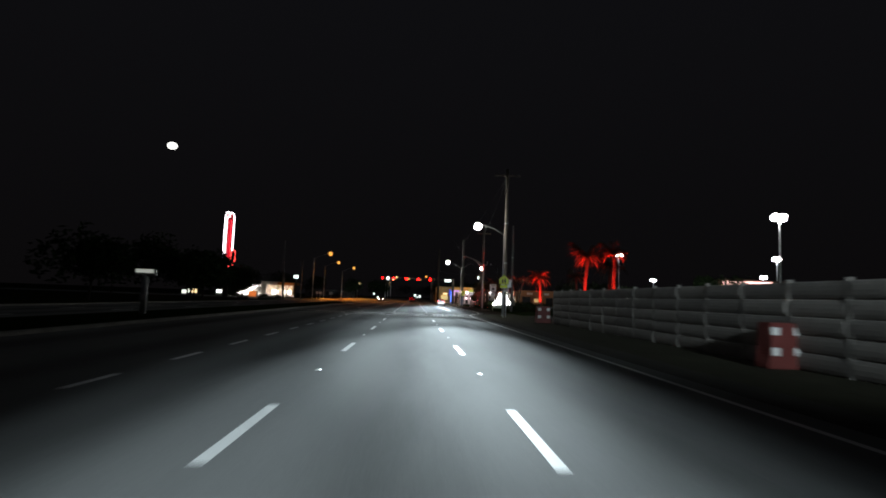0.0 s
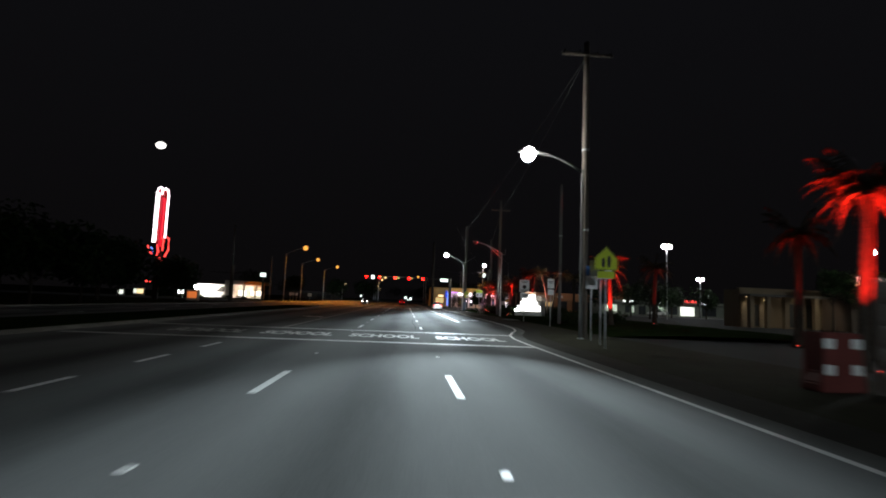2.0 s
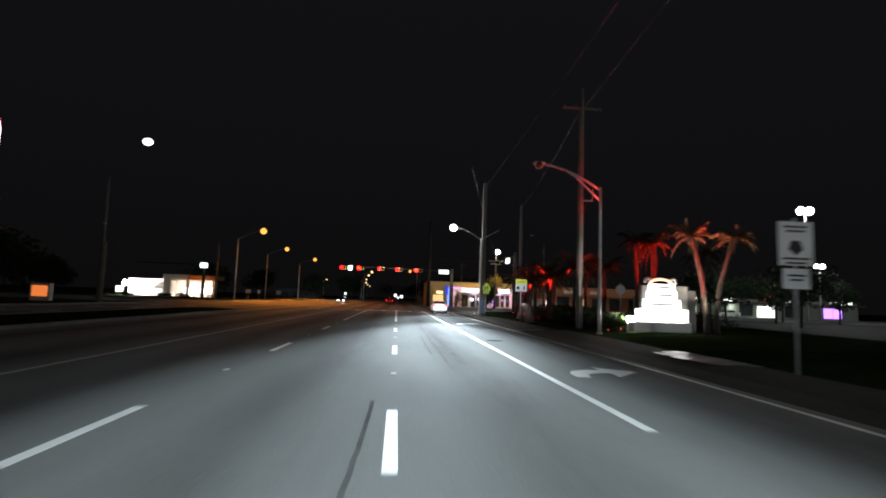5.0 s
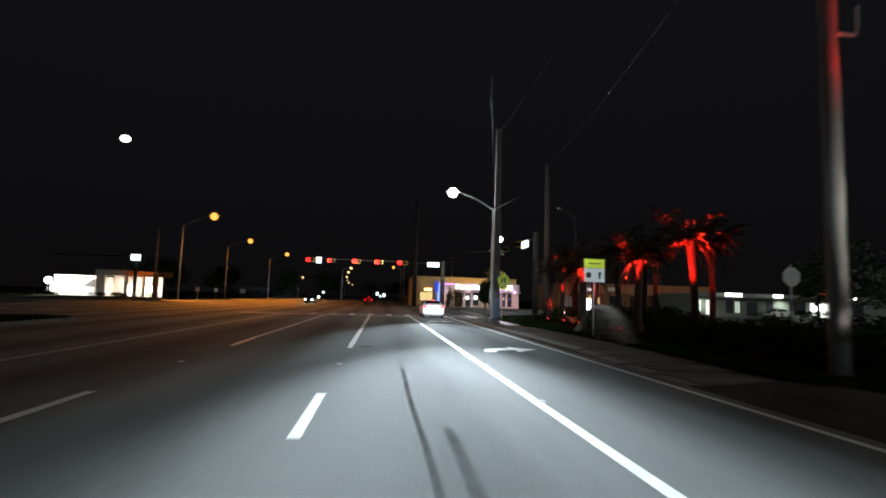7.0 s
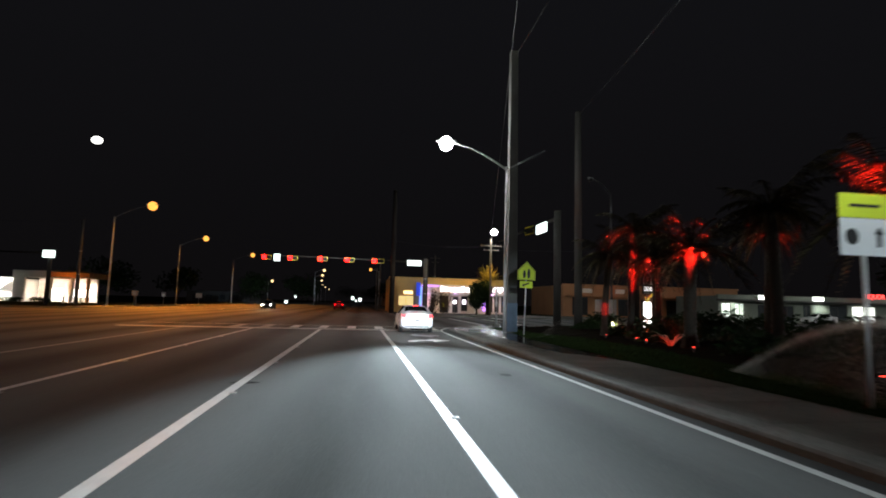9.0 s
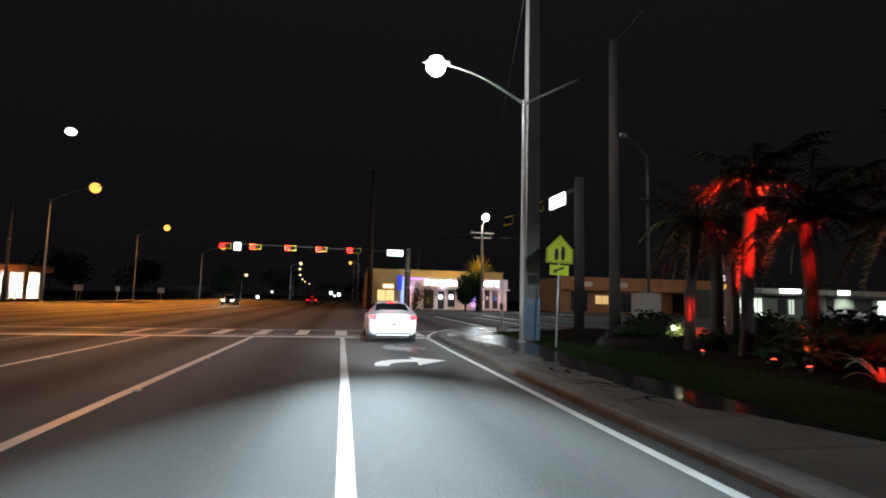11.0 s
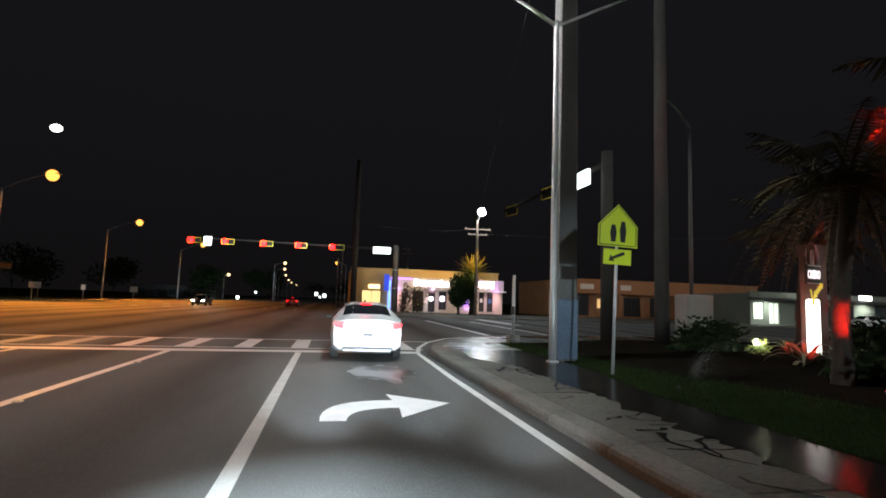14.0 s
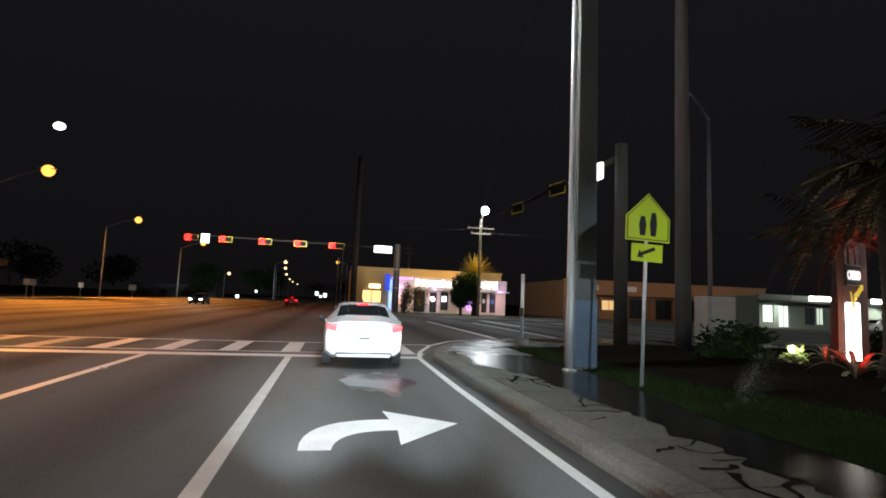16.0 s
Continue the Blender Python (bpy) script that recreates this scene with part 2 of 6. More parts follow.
SIGN_BLUE = mat("blue_sign_sheeting", (0.05, 0.16, 0.42), 0.4, fine=60, coarse=3, vary=0.08, bump=0)
SIGN_BACK = mat("sign_back_aluminium", (0.42, 0.42, 0.42), 0.5, 0.6, fine=40, coarse=2, vary=0.15, bump=0.05)
SIGN_BLACK = mat("black_sign_film", (0.012, 0.012, 0.012), 0.5, fine=50, coarse=3, vary=0.2, bump=0)
RED_PLASTIC = mat("dull_red_plastic", (0.10, 0.02, 0.016), 0.55, fine=20, coarse=2.5, vary=0.3)
REFLECT_WHITE = mat("white_reflective_film", (0.55, 0.54, 0.52), 0.4, fine=50, coarse=4, vary=0.12, bump=0)
FENCE_CONC = mat("stained_fence_concrete", (0.22, 0.20, 0.18), 0.9, fine=18, coarse=1.0, vary=0.4, bump=0.6, object_vary=0.2)
STUCCO_Y = mat("yellow_stucco", (0.60, 0.40, 0.16), 0.9, fine=25, coarse=0.5, vary=0.15)
STUCCO_P = mat("pale_stucco", (0.62, 0.54, 0.48), 0.9, fine=25, coarse=0.5, vary=0.15)
STUCCO_W = mat("white_stucco", (0.72, 0.70, 0.66), 0.85, fine=25, coarse=0.6, vary=0.12)
STUCCO_O = mat("tan_stucco", (0.36, 0.19, 0.10), 0.9, fine=25, coarse=0.5, vary=0.2)
ROOF = mat("roof_felt", (0.06, 0.06, 0.06), 0.9, fine=20, coarse=0.6, vary=0.3)
BEAM = mat("orange_timber", (0.35, 0.17, 0.06), 0.7, fine=12, coarse=1.0, vary=0.3)
DARK = mat("dark_opening", (0.02, 0.02, 0.022), 0.4, fine=10, coarse=1, vary=0.3, bump=0)
SHOP_GLASS = mat("shop_glass", (0.04, 0.045, 0.05), 0.08, fine=3, coarse=0.6, vary=0.2, bump=0, spec=0.6)
RUBBER = mat("tyre_rubber", (0.02, 0.02, 0.02), 0.85, fine=40, coarse=6, vary=0.25)
CAR_WHITE = mat("white_car_paint", (0.78, 0.78, 0.78), 0.28, fine=3, coarse=0.8, vary=0.04, bump=0, spec=0.5, coat=0.6)
CAR_DARK = mat("dark_car_paint", (0.05, 0.05, 0.06), 0.28, fine=3, coarse=0.8, vary=0.1, bump=0, spec=0.5, coat=0.6)
CAR_RED = mat("red_car_paint", (0.25, 0.03, 0.03), 0.28, fine=3, coarse=0.8, vary=0.1, bump=0, spec=0.5, coat=0.6)
CAR_GLASS = mat("tinted_car_glass", (0.012, 0.013, 0.015), 0.06, fine=2, coarse=0.5, vary=0.1, bump=0, spec=0.6)
TRIM = mat("black_trim", (0.02, 0.02, 0.02), 0.5, fine=30, coarse=3, vary=0.2, bump=0)
ALLOY = mat("alloy_rim", (0.5, 0.5, 0.5), 0.35, 0.9, fine=20, coarse=3, vary=0.15, bump=0)
CABINET = mat("grey_cabinet_paint", (0.32, 0.31, 0.29), 0.6, fine=25, coarse=1.5, vary=0.2)
SIGNAL_BODY = mat("signal_housing", (0.018, 0.018, 0.018), 0.85, fine=20, coarse=3, vary=0.2, bump=0, spec=0.05)
SIGNAL_YELLOW = mat("yellow_border_film", (0.85, 0.62, 0.03), 0.45, fine=30, coarse=3, vary=0.08, bump=0)
RED_SIGN = mat("red_sign_paint", (0.45, 0.03, 0.03), 0.5, fine=30, coarse=3, vary=0.1, bump=0)
BROWN = mat("brown_sign_cladding", (0.12, 0.06, 0.045), 0.6, fine=20, coarse=1.5, vary=0.25)
DROPLET = mat("water_droplet", (0.75, 0.72, 0.66), 0.2, fine=5, coarse=1, vary=0.05, bump=0, spec=0.6)

G_LED, G_SODIUM = glow("led_lens", (0.95, 1.0, 0.97), 140), glow("sodium_lens", (1.0, 0.43, 0.075), 1.5)
G_RED, G_TAIL = glow("red_signal_light", (1.0, 0.0012, 0.0016), 48), glow("tail_light", (1.0, 0.006, 0.008), 7)
G_HEAD = glow("lit_headlight", (1.0, 0.97, 0.88), 30)
G_MOON = glow("moon_surface", (1.0, 0.99, 0.93), 2.2)
G_NEON_W, G_NEON_R = glow("white_neon", (1.0, 0.86, 0.95), 4), glow("red_neon", (0.75, 0.01, 0.03), 1.0)
G_NEON_O = glow("orange_red_neon", (1.0, 0.06, 0.05), 3)
G_PANEL, G_STREET = glow("lit_sign_face", (1.0, 1.0, 0.96), 4.5), glow("lit_street_sign", (0.86, 1.0, 0.95), 2.2)
G_SHOP, G_WARM = glow("shop_interior", (0.93, 1.0, 0.86), 1.5), glow("warm_lamp", (1.0, 0.72, 0.36), 1.8)
G_PURPLE, G_BLUE = glow("purple_led", (0.45, 0.2, 1.0), 2.2), glow("blue_led", (0.12, 0.25, 1.0), 2.5)
G_PINKW = glow("pinkish_letters", (1.0, 0.9, 1.0), 4)
G_REDW = glow("red_letters", (1.0, 0.07, 0.06), 3)
G_YELLOW = glow("yellow_script", (1.0, 0.7, 0.1), 0.3)
G_UPRED = glow("red_uplight_lens", (1.0, 0.05, 0.03), 10)
G_UPWHITE = glow("white_uplight_lens", (1.0, 1.0, 0.8), 18)

# ---- mesh helpers ----


def finish(name, bm, material, parent=None, label="", smooth=False):
    me = bpy.data.meshes.new(name)
    bm.normal_update()
    bm.to_mesh(me)
    bm.free()
    me.materials.append(material)
    if smooth:
        me.shade_smooth()
    ob = new(name, me)
    if parent is not None:
        ob.parent = parent
    if label:
        ob["label"] = label
    return ob


def part(name, bm, material, parent, label="", smooth=False):
    return finish(name, bm, material, parent, label, smooth)


def thing(name, loc, label, category, group="", kind="", rz=0.0):
    ob = new(name)
    ob.matrix_world = pose(*loc, 0, 0, rz)
    return tagged(ob, label, category, group, kind)


def box(bm, c, s, rot=None, bevel=0.0):
    r = bmesh.ops.create_cube(bm, size=1.0)["verts"]
    bmesh.ops.scale(bm, vec=s, verts=r)
    if bevel:
        es = list({e for v in r for e in v.link_edges})
        out = bmesh.ops.bevel(bm, geom=es, offset=bevel, segments=1, affect="EDGES")
        r = list({v for v in out["verts"]} | {v for v in r if v.is_valid})
    if rot is not None:
        bmesh.ops.rotate(bm, matrix=Euler([radians(a) for a in rot]).to_matrix(), verts=r)
    bmesh.ops.translate(bm, vec=c, verts=r)
    return r


def tube(bm, pts, radii, seg=10, cap=True):
    """A round bar along points, with a radius at each."""
    rings = []
    pts = [Vector(p) for p in pts]
    if isinstance(radii, (int, float)):
        radii = [radii] * len(pts)
    for i, p in enumerate(pts):
        d = (pts[min(i + 1, len(pts) - 1)] - pts[max(i - 1, 0)]).normalized()
        a = d.orthogonal().normalized() if abs(d.z) > 0.99 else d.cross(Vector((0, 0, 1))).normalized()
        b = d.cross(a)
        rings.append([bm.verts.new(p + radii[i] * (math.cos(t) * a + math.sin(t) * b)) for t in (2 * math.pi * k / seg for k in range(seg))])
    for r0, r1 in zip(rings, rings[1:]):
        for k in range(seg):
            bm.faces.new((r0[k], r0[(k + 1) % seg], r1[(k + 1) % seg], r1[k]))
    if cap:
        bm.faces.new(rings[0][::-1])
        bm.faces.new(rings[-1])


def prism(bm, outline, depth, m):
    """A flat outline (x, z) given thickness along y, from y = 0 to depth, laid by the matrix m."""
    f = [bm.verts.new(m @ Vector((x, 0, z))) for x, z in outline]
    k = [bm.verts.new(m @ Vector((x, depth, z))) for x, z in outline]
    bm.faces.new(f)
    bm.faces.new(k[::-1])
    for i in range(len(f)):
        j = (i + 1) % len(f)
        bm.faces.new((f[j], f[i], k[i], k[j]))


def slab(bm, outline, z0, z1):
    """A flat outline (x, y), solid from z0 to z1."""
    lo = [bm.verts.new((x, y, z0)) for x, y in outline]
    hi = [bm.verts.new((x, y, z1)) for x, y in outline]
    bm.faces.new(hi)
    bm.faces.new(lo[::-1])
    for i in range(len(lo)):
        j = (i + 1) % len(lo)
        bm.faces.new((lo[i], lo[j], hi[j], hi[i]))


def letters(text, size, material, parent, m, name="lettering", depth=0.02, fit_to=None, bold=0.0):
    """Words as a solid mesh, in their own x-y plane, laid by m and centred."""
    cu = bpy.data.curves.new(name, "FONT")
    cu.body, cu.size, cu.extrude, cu.align_x, cu.align_y = text, size, depth / 2, "CENTER", "CENTER"
    cu.resolution_u, cu.offset = 3, bold
    tmp = bpy.data.objects.new(name, cu)
    me = bpy.data.meshes.new_from_object(tmp)
    bpy.data.objects.remove(tmp)
    if fit_to:
        xs, ys = [v.co.x for v in me.vertices], [v.co.y for v in me.vertices]
        k = Matrix.Diagonal((fit_to[0] / (max(xs) - min(xs)), fit_to[1] / (max(ys) - min(ys)), 1, 1))
        me.transform(k @ Matrix.Translation((-(max(xs) + min(xs)) / 2, -(max(ys) + min(ys)) / 2, 0)))
    me.transform(m)
    me.materials.clear()
    me.materials.append(material)
    ob = new(name, me)
    ob.parent = parent
    return ob


FACE = Matrix.Rotation(radians(90), 4, "X")  # stands a flat drawing up so that it faces -y


def structure(name, bm, material, label, category, smooth=False):
    return tagged(finish(name, bm, material, smooth=smooth), label, category, kind="structure")

# ---- ground, road, kerbs ----
bm = bmesh.new()
slab(bm, [(-1500, -400), (1500, -400), (1500, 2500), (-1500, 2500)], -0.6, -0.04)
structure("ground", bm, GROUND, "dark night ground of soil and rough grass", "ground")

EDGE = [(5.57, -80), (5.57, 60), (5.65, 63.5), (5.95, 66), (6.7, 69), (7.3, 71), (7.8, 74), (8.05, 78), (8.15, 86), (8.1, 134), (8.18, 138.8)]
TURN_IN = [(8.5, 140.6), (9.2, 142.9), (10.3, 145.0), (12.2, 146.9), (15.6, 148.3)]
KERB_LINE = [(6.2, -80), (6.2, 60), (6.3, 63.5), (6.6, 66), (7.35, 69), (7.95, 71), (8.3, 74), (8.48, 78), (8.48, 86), (8.44, 134), (8.52, 138.6),
             (8.85, 140.2), (9.6, 142.2), (10.8, 144.1), (12.5, 145.6), (15.6, 146.9), (20.0, 147.5), (60, 148.0), (150, 148.0)]
bm = bmesh.new()
left = -28.0
vl = [bm.verts.new((left, y, 0)) for x, y in KERB_LINE[:16]]
vr = [bm.verts.new((x, y, 0)) for x, y in KERB_LINE[:16]]
for i in range(15):
    bm.faces.new((vl[i], vr[i], vr[i + 1], vl[i + 1]))
# crossing street, cut at the kerb's end, and the road beyond it
a = [(150, 148.0), (60, 148.0), (20, 147.5), (15.6, 146.9)]
cross = [bm.verts.new((x, y, 0)) for x, y in ((150, 172), (8.4, 172), (left, 172), (-150, 172), (-150, 146.9))]
bm.faces.new([vr[15], *[bm.verts.new((x, y, 0)) for x, y in a[2::-1]], cross[0], cross[1], cross[2], cross[3], cross[4], vl[15]])
far = [bm.verts.new((x, 900, 0)) for x in (left, 8.4)]
bm.faces.new((cross[2], cross[1], far[1], far[0]))
road = structure("road", bm, ASPHALT, "wide worn grey asphalt road with white lane markings", "road")


def strip(name, pts, width, material, z=0.004, thick=0.003, label=""):
    """A painted strip along points on the road."""
    b = bmesh.new()
    pts2 = [Vector((x, y, 0)) for x, y in pts]
    lo = []
    for i, p in enumerate(pts2):
        d = (pts2[min(i + 1, len(pts2) - 1)] - pts2[max(i - 1, 0)]).normalized()
        s = Vector((d.y, -d.x, 0)) * width / 2
        lo.append((b.verts.new(p - s + Vector((0, 0, z))), b.verts.new(p + s + Vector((0, 0, z)))))
    for (p, q), (r, s) in zip(lo, lo[1:]):
        b.faces.new((p, q, s, r))
    ob = part(name, b, material, road, label)
    return ob


strip("edge_line", EDGE + TURN_IN, 0.14, PAINT, label="solid white edge line")
strip("lane_line", [(4.86, 81), (4.86, 128), (4.8, 138.6)], 0.165, PAINT, label="solid white turn-lane line")
strip("lane_line", [(1.45, 111.8), (1.45, 138.6)], 0.18, PAINT, label="solid white lane line")
strip("lane_line", [(-2.1, 111.6), (-2.1, 138.6)], 0.15, PAINT, label="solid white lane line")
strip("lane_line", [(-5.68, 66.3), (-5.6, 138.6)], 0.15, PAINT_OLD, label="worn white turn-lane line")

# broken lane lines with a road stud in each gap
dash_bm = bmesh.new()
slab(dash_bm, [(-0.075, -2.75), (0.075, -2.75), (0.075, 0), (-0.075, 0)], 0.001, 0.005)
dash = part("lane_dash", dash_bm, PAINT, road)
dash.location = (-2.05, 18.9, 0)
stud_bm = bmesh.new()
box(stud_bm, (0, 0, 0.012), (0.11, 0.1, 0.022), bevel=0.008)
stud = part("road_stud", stud_bm, REFLECT_WHITE, road, "white reflective road stud")
stud.location = (-2.05, 22.6, 0)
short_bm = bmesh.new()
slab(short_bm, [(-0.07, -1.6), (0.07, -1.6), (0.07, 0), (-0.07, 0)], 0.001, 0.005)
short = part("short_dash", short_bm, PAINT, road)
short.location = (-5.58, 21.35, 0)


def again(ob, x, y):
    o = ob.copy()
    scene.collection.objects.link(o)
    o.location = (x, y, ob.location.z)
    return o


for line_x in (-2.05, 1.45):
    for k in range(-3, 10):
        y = 18.9 + 10.52 * k
        if (line_x, k) != (-2.05, 0) and not 57 < y < 68:
            again(dash, line_x, y)
        if (line_x, k) != (-2.05, 0) and y + 3.7 < 112:
            again(stud, line_x, y + 3.75)
    for y in (118, 122.5, 127, 131.5, 136):
        again(stud, line_x + 0.02 * 6, y)
        again(stud, 4.95, y - 20)
for k in range(-8, 10):
    if k:
        again(short, -5.58, 21.35 + 3.93 * k)
for line_x in (-21.0, -24.5):
    for y in range(-20, 139, 12):
        again(dash, line_x, y)
for line_x in (-2.05, 1.45, -12.6, -16.1):
    for y in range(190, 420, 12):
        again(dash, line_x, y)

# school bars and words
for y in (59.05, 65.9):
    strip("school_bar", [(-6.2, y), (5.5 if y < 60 else 5.85, y)], 0.5, PAINT, label="broad white bar across the lanes")
    strip("school_bar", [(-12.1, y), (-6.21, y)], 0.5, PAINT_OLD, label="worn white bar across the lanes")
for cx in (-7.95, -4.15, -0.4, 3.4):
    letters("SCHOOL", 1.0, PAINT if cx > -7 else PAINT_OLD, road, Matrix.Translation((cx, 62.5, 0.0055)), "school_lettering", 0.001, fit_to=(3.05, 2.05), bold=0.045)

# stop line and crosswalk
strip("stop_line", [(-9.0, 138.95), (8.15, 138.95)], 0.6, PAINT)
strip("crosswalk_line", [(-9.5, 139.85), (8.5, 139.85)], 0.15, PAINT)
strip("crosswalk_line", [(-9.5, 143.1), (9.3, 143.1)], 0.2, PAINT)
for k in range(8):
    cx = 8.0 - 1.63 * k
    strip("crosswalk_bar", [(cx, 139.95), (cx, 143.0)], 0.5, PAINT if k < 6 else PAINT_OLD)
strip("crosswalk_line", [(13.0, 147.6), (13.0, 165)], 0.3, PAINT)
strip("crosswalk_line", [(16.6, 147.6), (16.6, 165)], 0.3, PAINT)
strip("stop_line", [(19.0, 160), (19.0, 171)], 0.5, PAINT)


def bend(p, c, q, n=9):
    """Points on a smooth bend from p to q, pulled towards c."""
    return [tuple((1 - s) ** 2 * a + 2 * s * (1 - s) * k + s * s * e for a, k, e in zip(p, c, q)) for s in (i / n for i in range(n + 1))]


ARROW = bend((5.89, 130.12), (5.93, 130.92), (6.66, 130.92)) + [(6.62, 130.28), (7.47, 131.25), (6.57, 132.02)] + bend((6.62, 131.5), (5.5, 131.5), (5.56, 130.12))


def arrow(dx, dy, mirror=False):
    b = bmesh.new()
    o = [((-x if mirror else x) + dx, y + dy) for x, y in ARROW]
    b.faces.new([b.verts.new((x, y, 0.0045)) for x, y in (o[::-1] if mirror else o)])
    part("turn_arrow", b, PAINT, road, "white curved turn arrow")


arrow(0, 0)
arrow(0.05, -19.85)
arrow(0.0, -44.2)
arrow(-0.4, -48.6, True)

# an old round cover and mended spots
b = bmesh.new()
bmesh.ops.create_circle(b, cap_ends=True, radius=0.36, segments=20)
bmesh.ops.translate(b, vec=(5.57, 96.1, 0.003), verts=b.verts)
part("manhole_cover", b, TYRE_MARK, road, "dark round manhole cover")
for x, y, sx, sy in ((1.95, 111.3, 0.22, 0.07), (1.5, 119.2, 0.26, 0.08), (6.9, 120.5, 0.14, 0.1)):
    b = bmesh.new()
    n = 14
    b.faces.new([b.verts.new((x + sx * math.cos(2 * math.pi * k / n) * random.uniform(0.7, 1.2), y + sy * 2 * math.sin(2 * math.pi * k / n) * random.uniform(0.7, 1.2), 0.0025)) for k in range(n)])
    part("road_patch", b, TYRE_MARK, road, "dark mended spot in the asphalt")

# dark tar seams that wander along the lane
TAR = mat("tar_seam", (0.115, 0.116, 0.115), 1.0, fine=20, coarse=1.5, vary=0.4, spec=0.0)
for sx, y0, y1, w, seed in ((2.86, 86.0, 106.5, 0.08, 1.0), (3.2, 87.0, 101.0, 0.13, 2.0), (2.55, 90.0, 97.0, 0.05, 3.0), (1.1, 69.0, 83.0, 0.06, 5.0), (3.3, 70.0, 78.0, 0.08, 6.0)):
    n = int((y1 - y0) / 0.25)
    strip("tar_seam", [(sx + 0.1 * noise.noise((seed, 0.045 * k, 0.0)) + 0.015 * noise.noise((seed, 0.6 * k, 5.0)), y0 + 0.25 * k) for k in range(n)], w, TAR, z=0.0022, label="dark tar seam along the lane")
strip("tar_seam", [(-1.2 + 0.2 * k, 70.8 + 0.25 * noise.noise((0.3 * k, 2.0, 0.0))) for k in range(20)], 0.04, TAR, z=0.0022, label="dark tar seam across the lane")

# damp patches on the asphalt where cars wait
for x, y, sx, sy, s in ((6.75, 134.7, 0.8, 1.5, 1),):
    b = bmesh.new()
    n = 56
    b.faces.new([b.verts.new((x + sx * math.cos(a) * q, y + sy * math.sin(a) * q, 0.0028)) for a, q in ((2 * math.pi * k / n, 0.8 + 0.5 * noise.noise((2.2 * math.cos(2 * math.pi * k / n), 2.2 * math.sin(2 * math.pi * k / n), 7.0 * s)) + 0.15 * noise.noise((9 * math.cos(2 * math.pi * k / n), 9 * math.sin(2 * math.pi * k / n), s))) for k in range(n))])
    part("damp_patch", b, WET_ROAD, road, "damp glossy patch on the asphalt")

# gutter strip and kerbstones
b = bmesh.new()
kl = [Vector((x, y, 0)) for x, y in KERB_LINE]
row = []
for i, p in enumerate(kl):
    d = (kl[min(i + 1, len(kl) - 1)] - kl[max(i - 1, 0)]).normalized()
    s = Vector((d.y, -d.x, 0))
    row.append((p, s))
row = [(p, s) for p, s in row if p.y > 100]
row.insert(0, (Vector((8.462, 104.3, 0)), Vector((1, 0, 0))))
g0 = [b.verts.new(p - 0.26 * s + Vector((0, 0, 0.003))) for p, s in row]
g1 = [b.verts.new(p + Vector((0, 0, 0.003))) for p, s in row]
for i in range(len(row) - 1):
    b.faces.new((g0[i], g1[i], g1[i + 1], g0[i + 1]))
structure("gutter", b, mat("gutter_concrete", (0.035, 0.035, 0.033), 0.6, fine=30, coarse=1.2, vary=0.35), "stained concrete gutter along the kerb", "gutter")

kerb = thing("kerb", (0, 0, 0), "pale concrete kerb with joints and a rounded edge", "kerb", kind="structure")


def along(poly, step):
    """Points at even steps along a polyline."""
    out, carry = [], 0.0
    for (x0, y0), (x1, y1) in zip(poly, poly[1:]):
        ln = math.hypot(x1 - x0, y1 - y0)
        t = carry
        while t < ln:
            out.append((x0 + (x1 - x0) * t / ln, y0 + (y1 - y0) * t / ln))
            t += step
        carry = t - ln
    return out


run = along(KERB_LINE, 1.5)
run = [p for p in run if 104 < p[1] < 150 and p[0] < 34]
for (x0, y0), (x1, y1) in zip(run, run[1:]):
    b = bmesh.new()
    ln = math.hypot(x1 - x0, y1 - y0)
    prism(b, [(0, -0.1), (0.38, -0.1), (0.38, 0.15), (0.06, 0.15), (0.015, 0.125), (0, 0.08)], ln - 0.012, Matrix.Identity(4))
    o = part("kerbstone", b, KERB, kerb)
    o.matrix_world = pose(x0, y0, -0.145 * max(0.0, 1 - (y0 - 104) / 6), 0, 0, math.degrees(math.atan2(y1 - y0, x1 - x0)) - 90)

# left kerb and verge
b = bmesh.new()
slab(b, [(-28.25, -80), (-28.0, -80), (-28.0, 146.5), (-28.25, 146.5)], -0.1, 0.14)
slab(b, [(-28.25, 174), (-28.0, 174), (-28.0, 900), (-28.25, 900)], -0.1, 0.14)
structure("kerb_far", b, KERB, "pale concrete kerb along the far side", "kerb")
b = bmesh.new()
slab(b, [(-31.0, 174), (-28.25, 174), (-28.25, 500), (-31.0, 500)], -0.1, 0.13)
slab(b, [(-120, 174), (-31.0, 174), (-31.0, 176), (-120, 176)], -0.1, 0.13)
structure("pavement_far", b, CONCRETE, "concrete pavement across the junction", "pavement")
b = bmesh.new()
slab(b, [(8.6, 172.6), (120, 172.6), (120, 188), (8.6, 188)], -0.1, 0.1)
slab(b, [(8.6, 188), (11.0, 188), (11.0, 500), (8.6, 500)], -0.1, 0.1)
structure("pavement_corner", b, CONCRETE, "concrete forecourt in front of the shops", "pavement")

# kerbed grass median between the two carriageways
b = bmesh.new()
nose = [(-14.9 + 2.5 * math.cos(a), 121.5 + 2.5 * math.sin(a)) for a in (math.pi * k / 10 for k in range(11))]
slab(b, [(-17.4, -80), (-12.4, -80)] + nose, -0.1, 0.14)
structure("median_kerb", b, KERB, "pale concrete kerb round the grass median", "kerb")
b = bmesh.new()
slab(b, [(-17.2, -80), (-12.6, -80)] + [(-14.9 + 2.3 * math.cos(a), 121.5 + 2.3 * math.sin(a)) for a in (math.pi * k / 10 for k in range(11))], 0.1, 0.165)
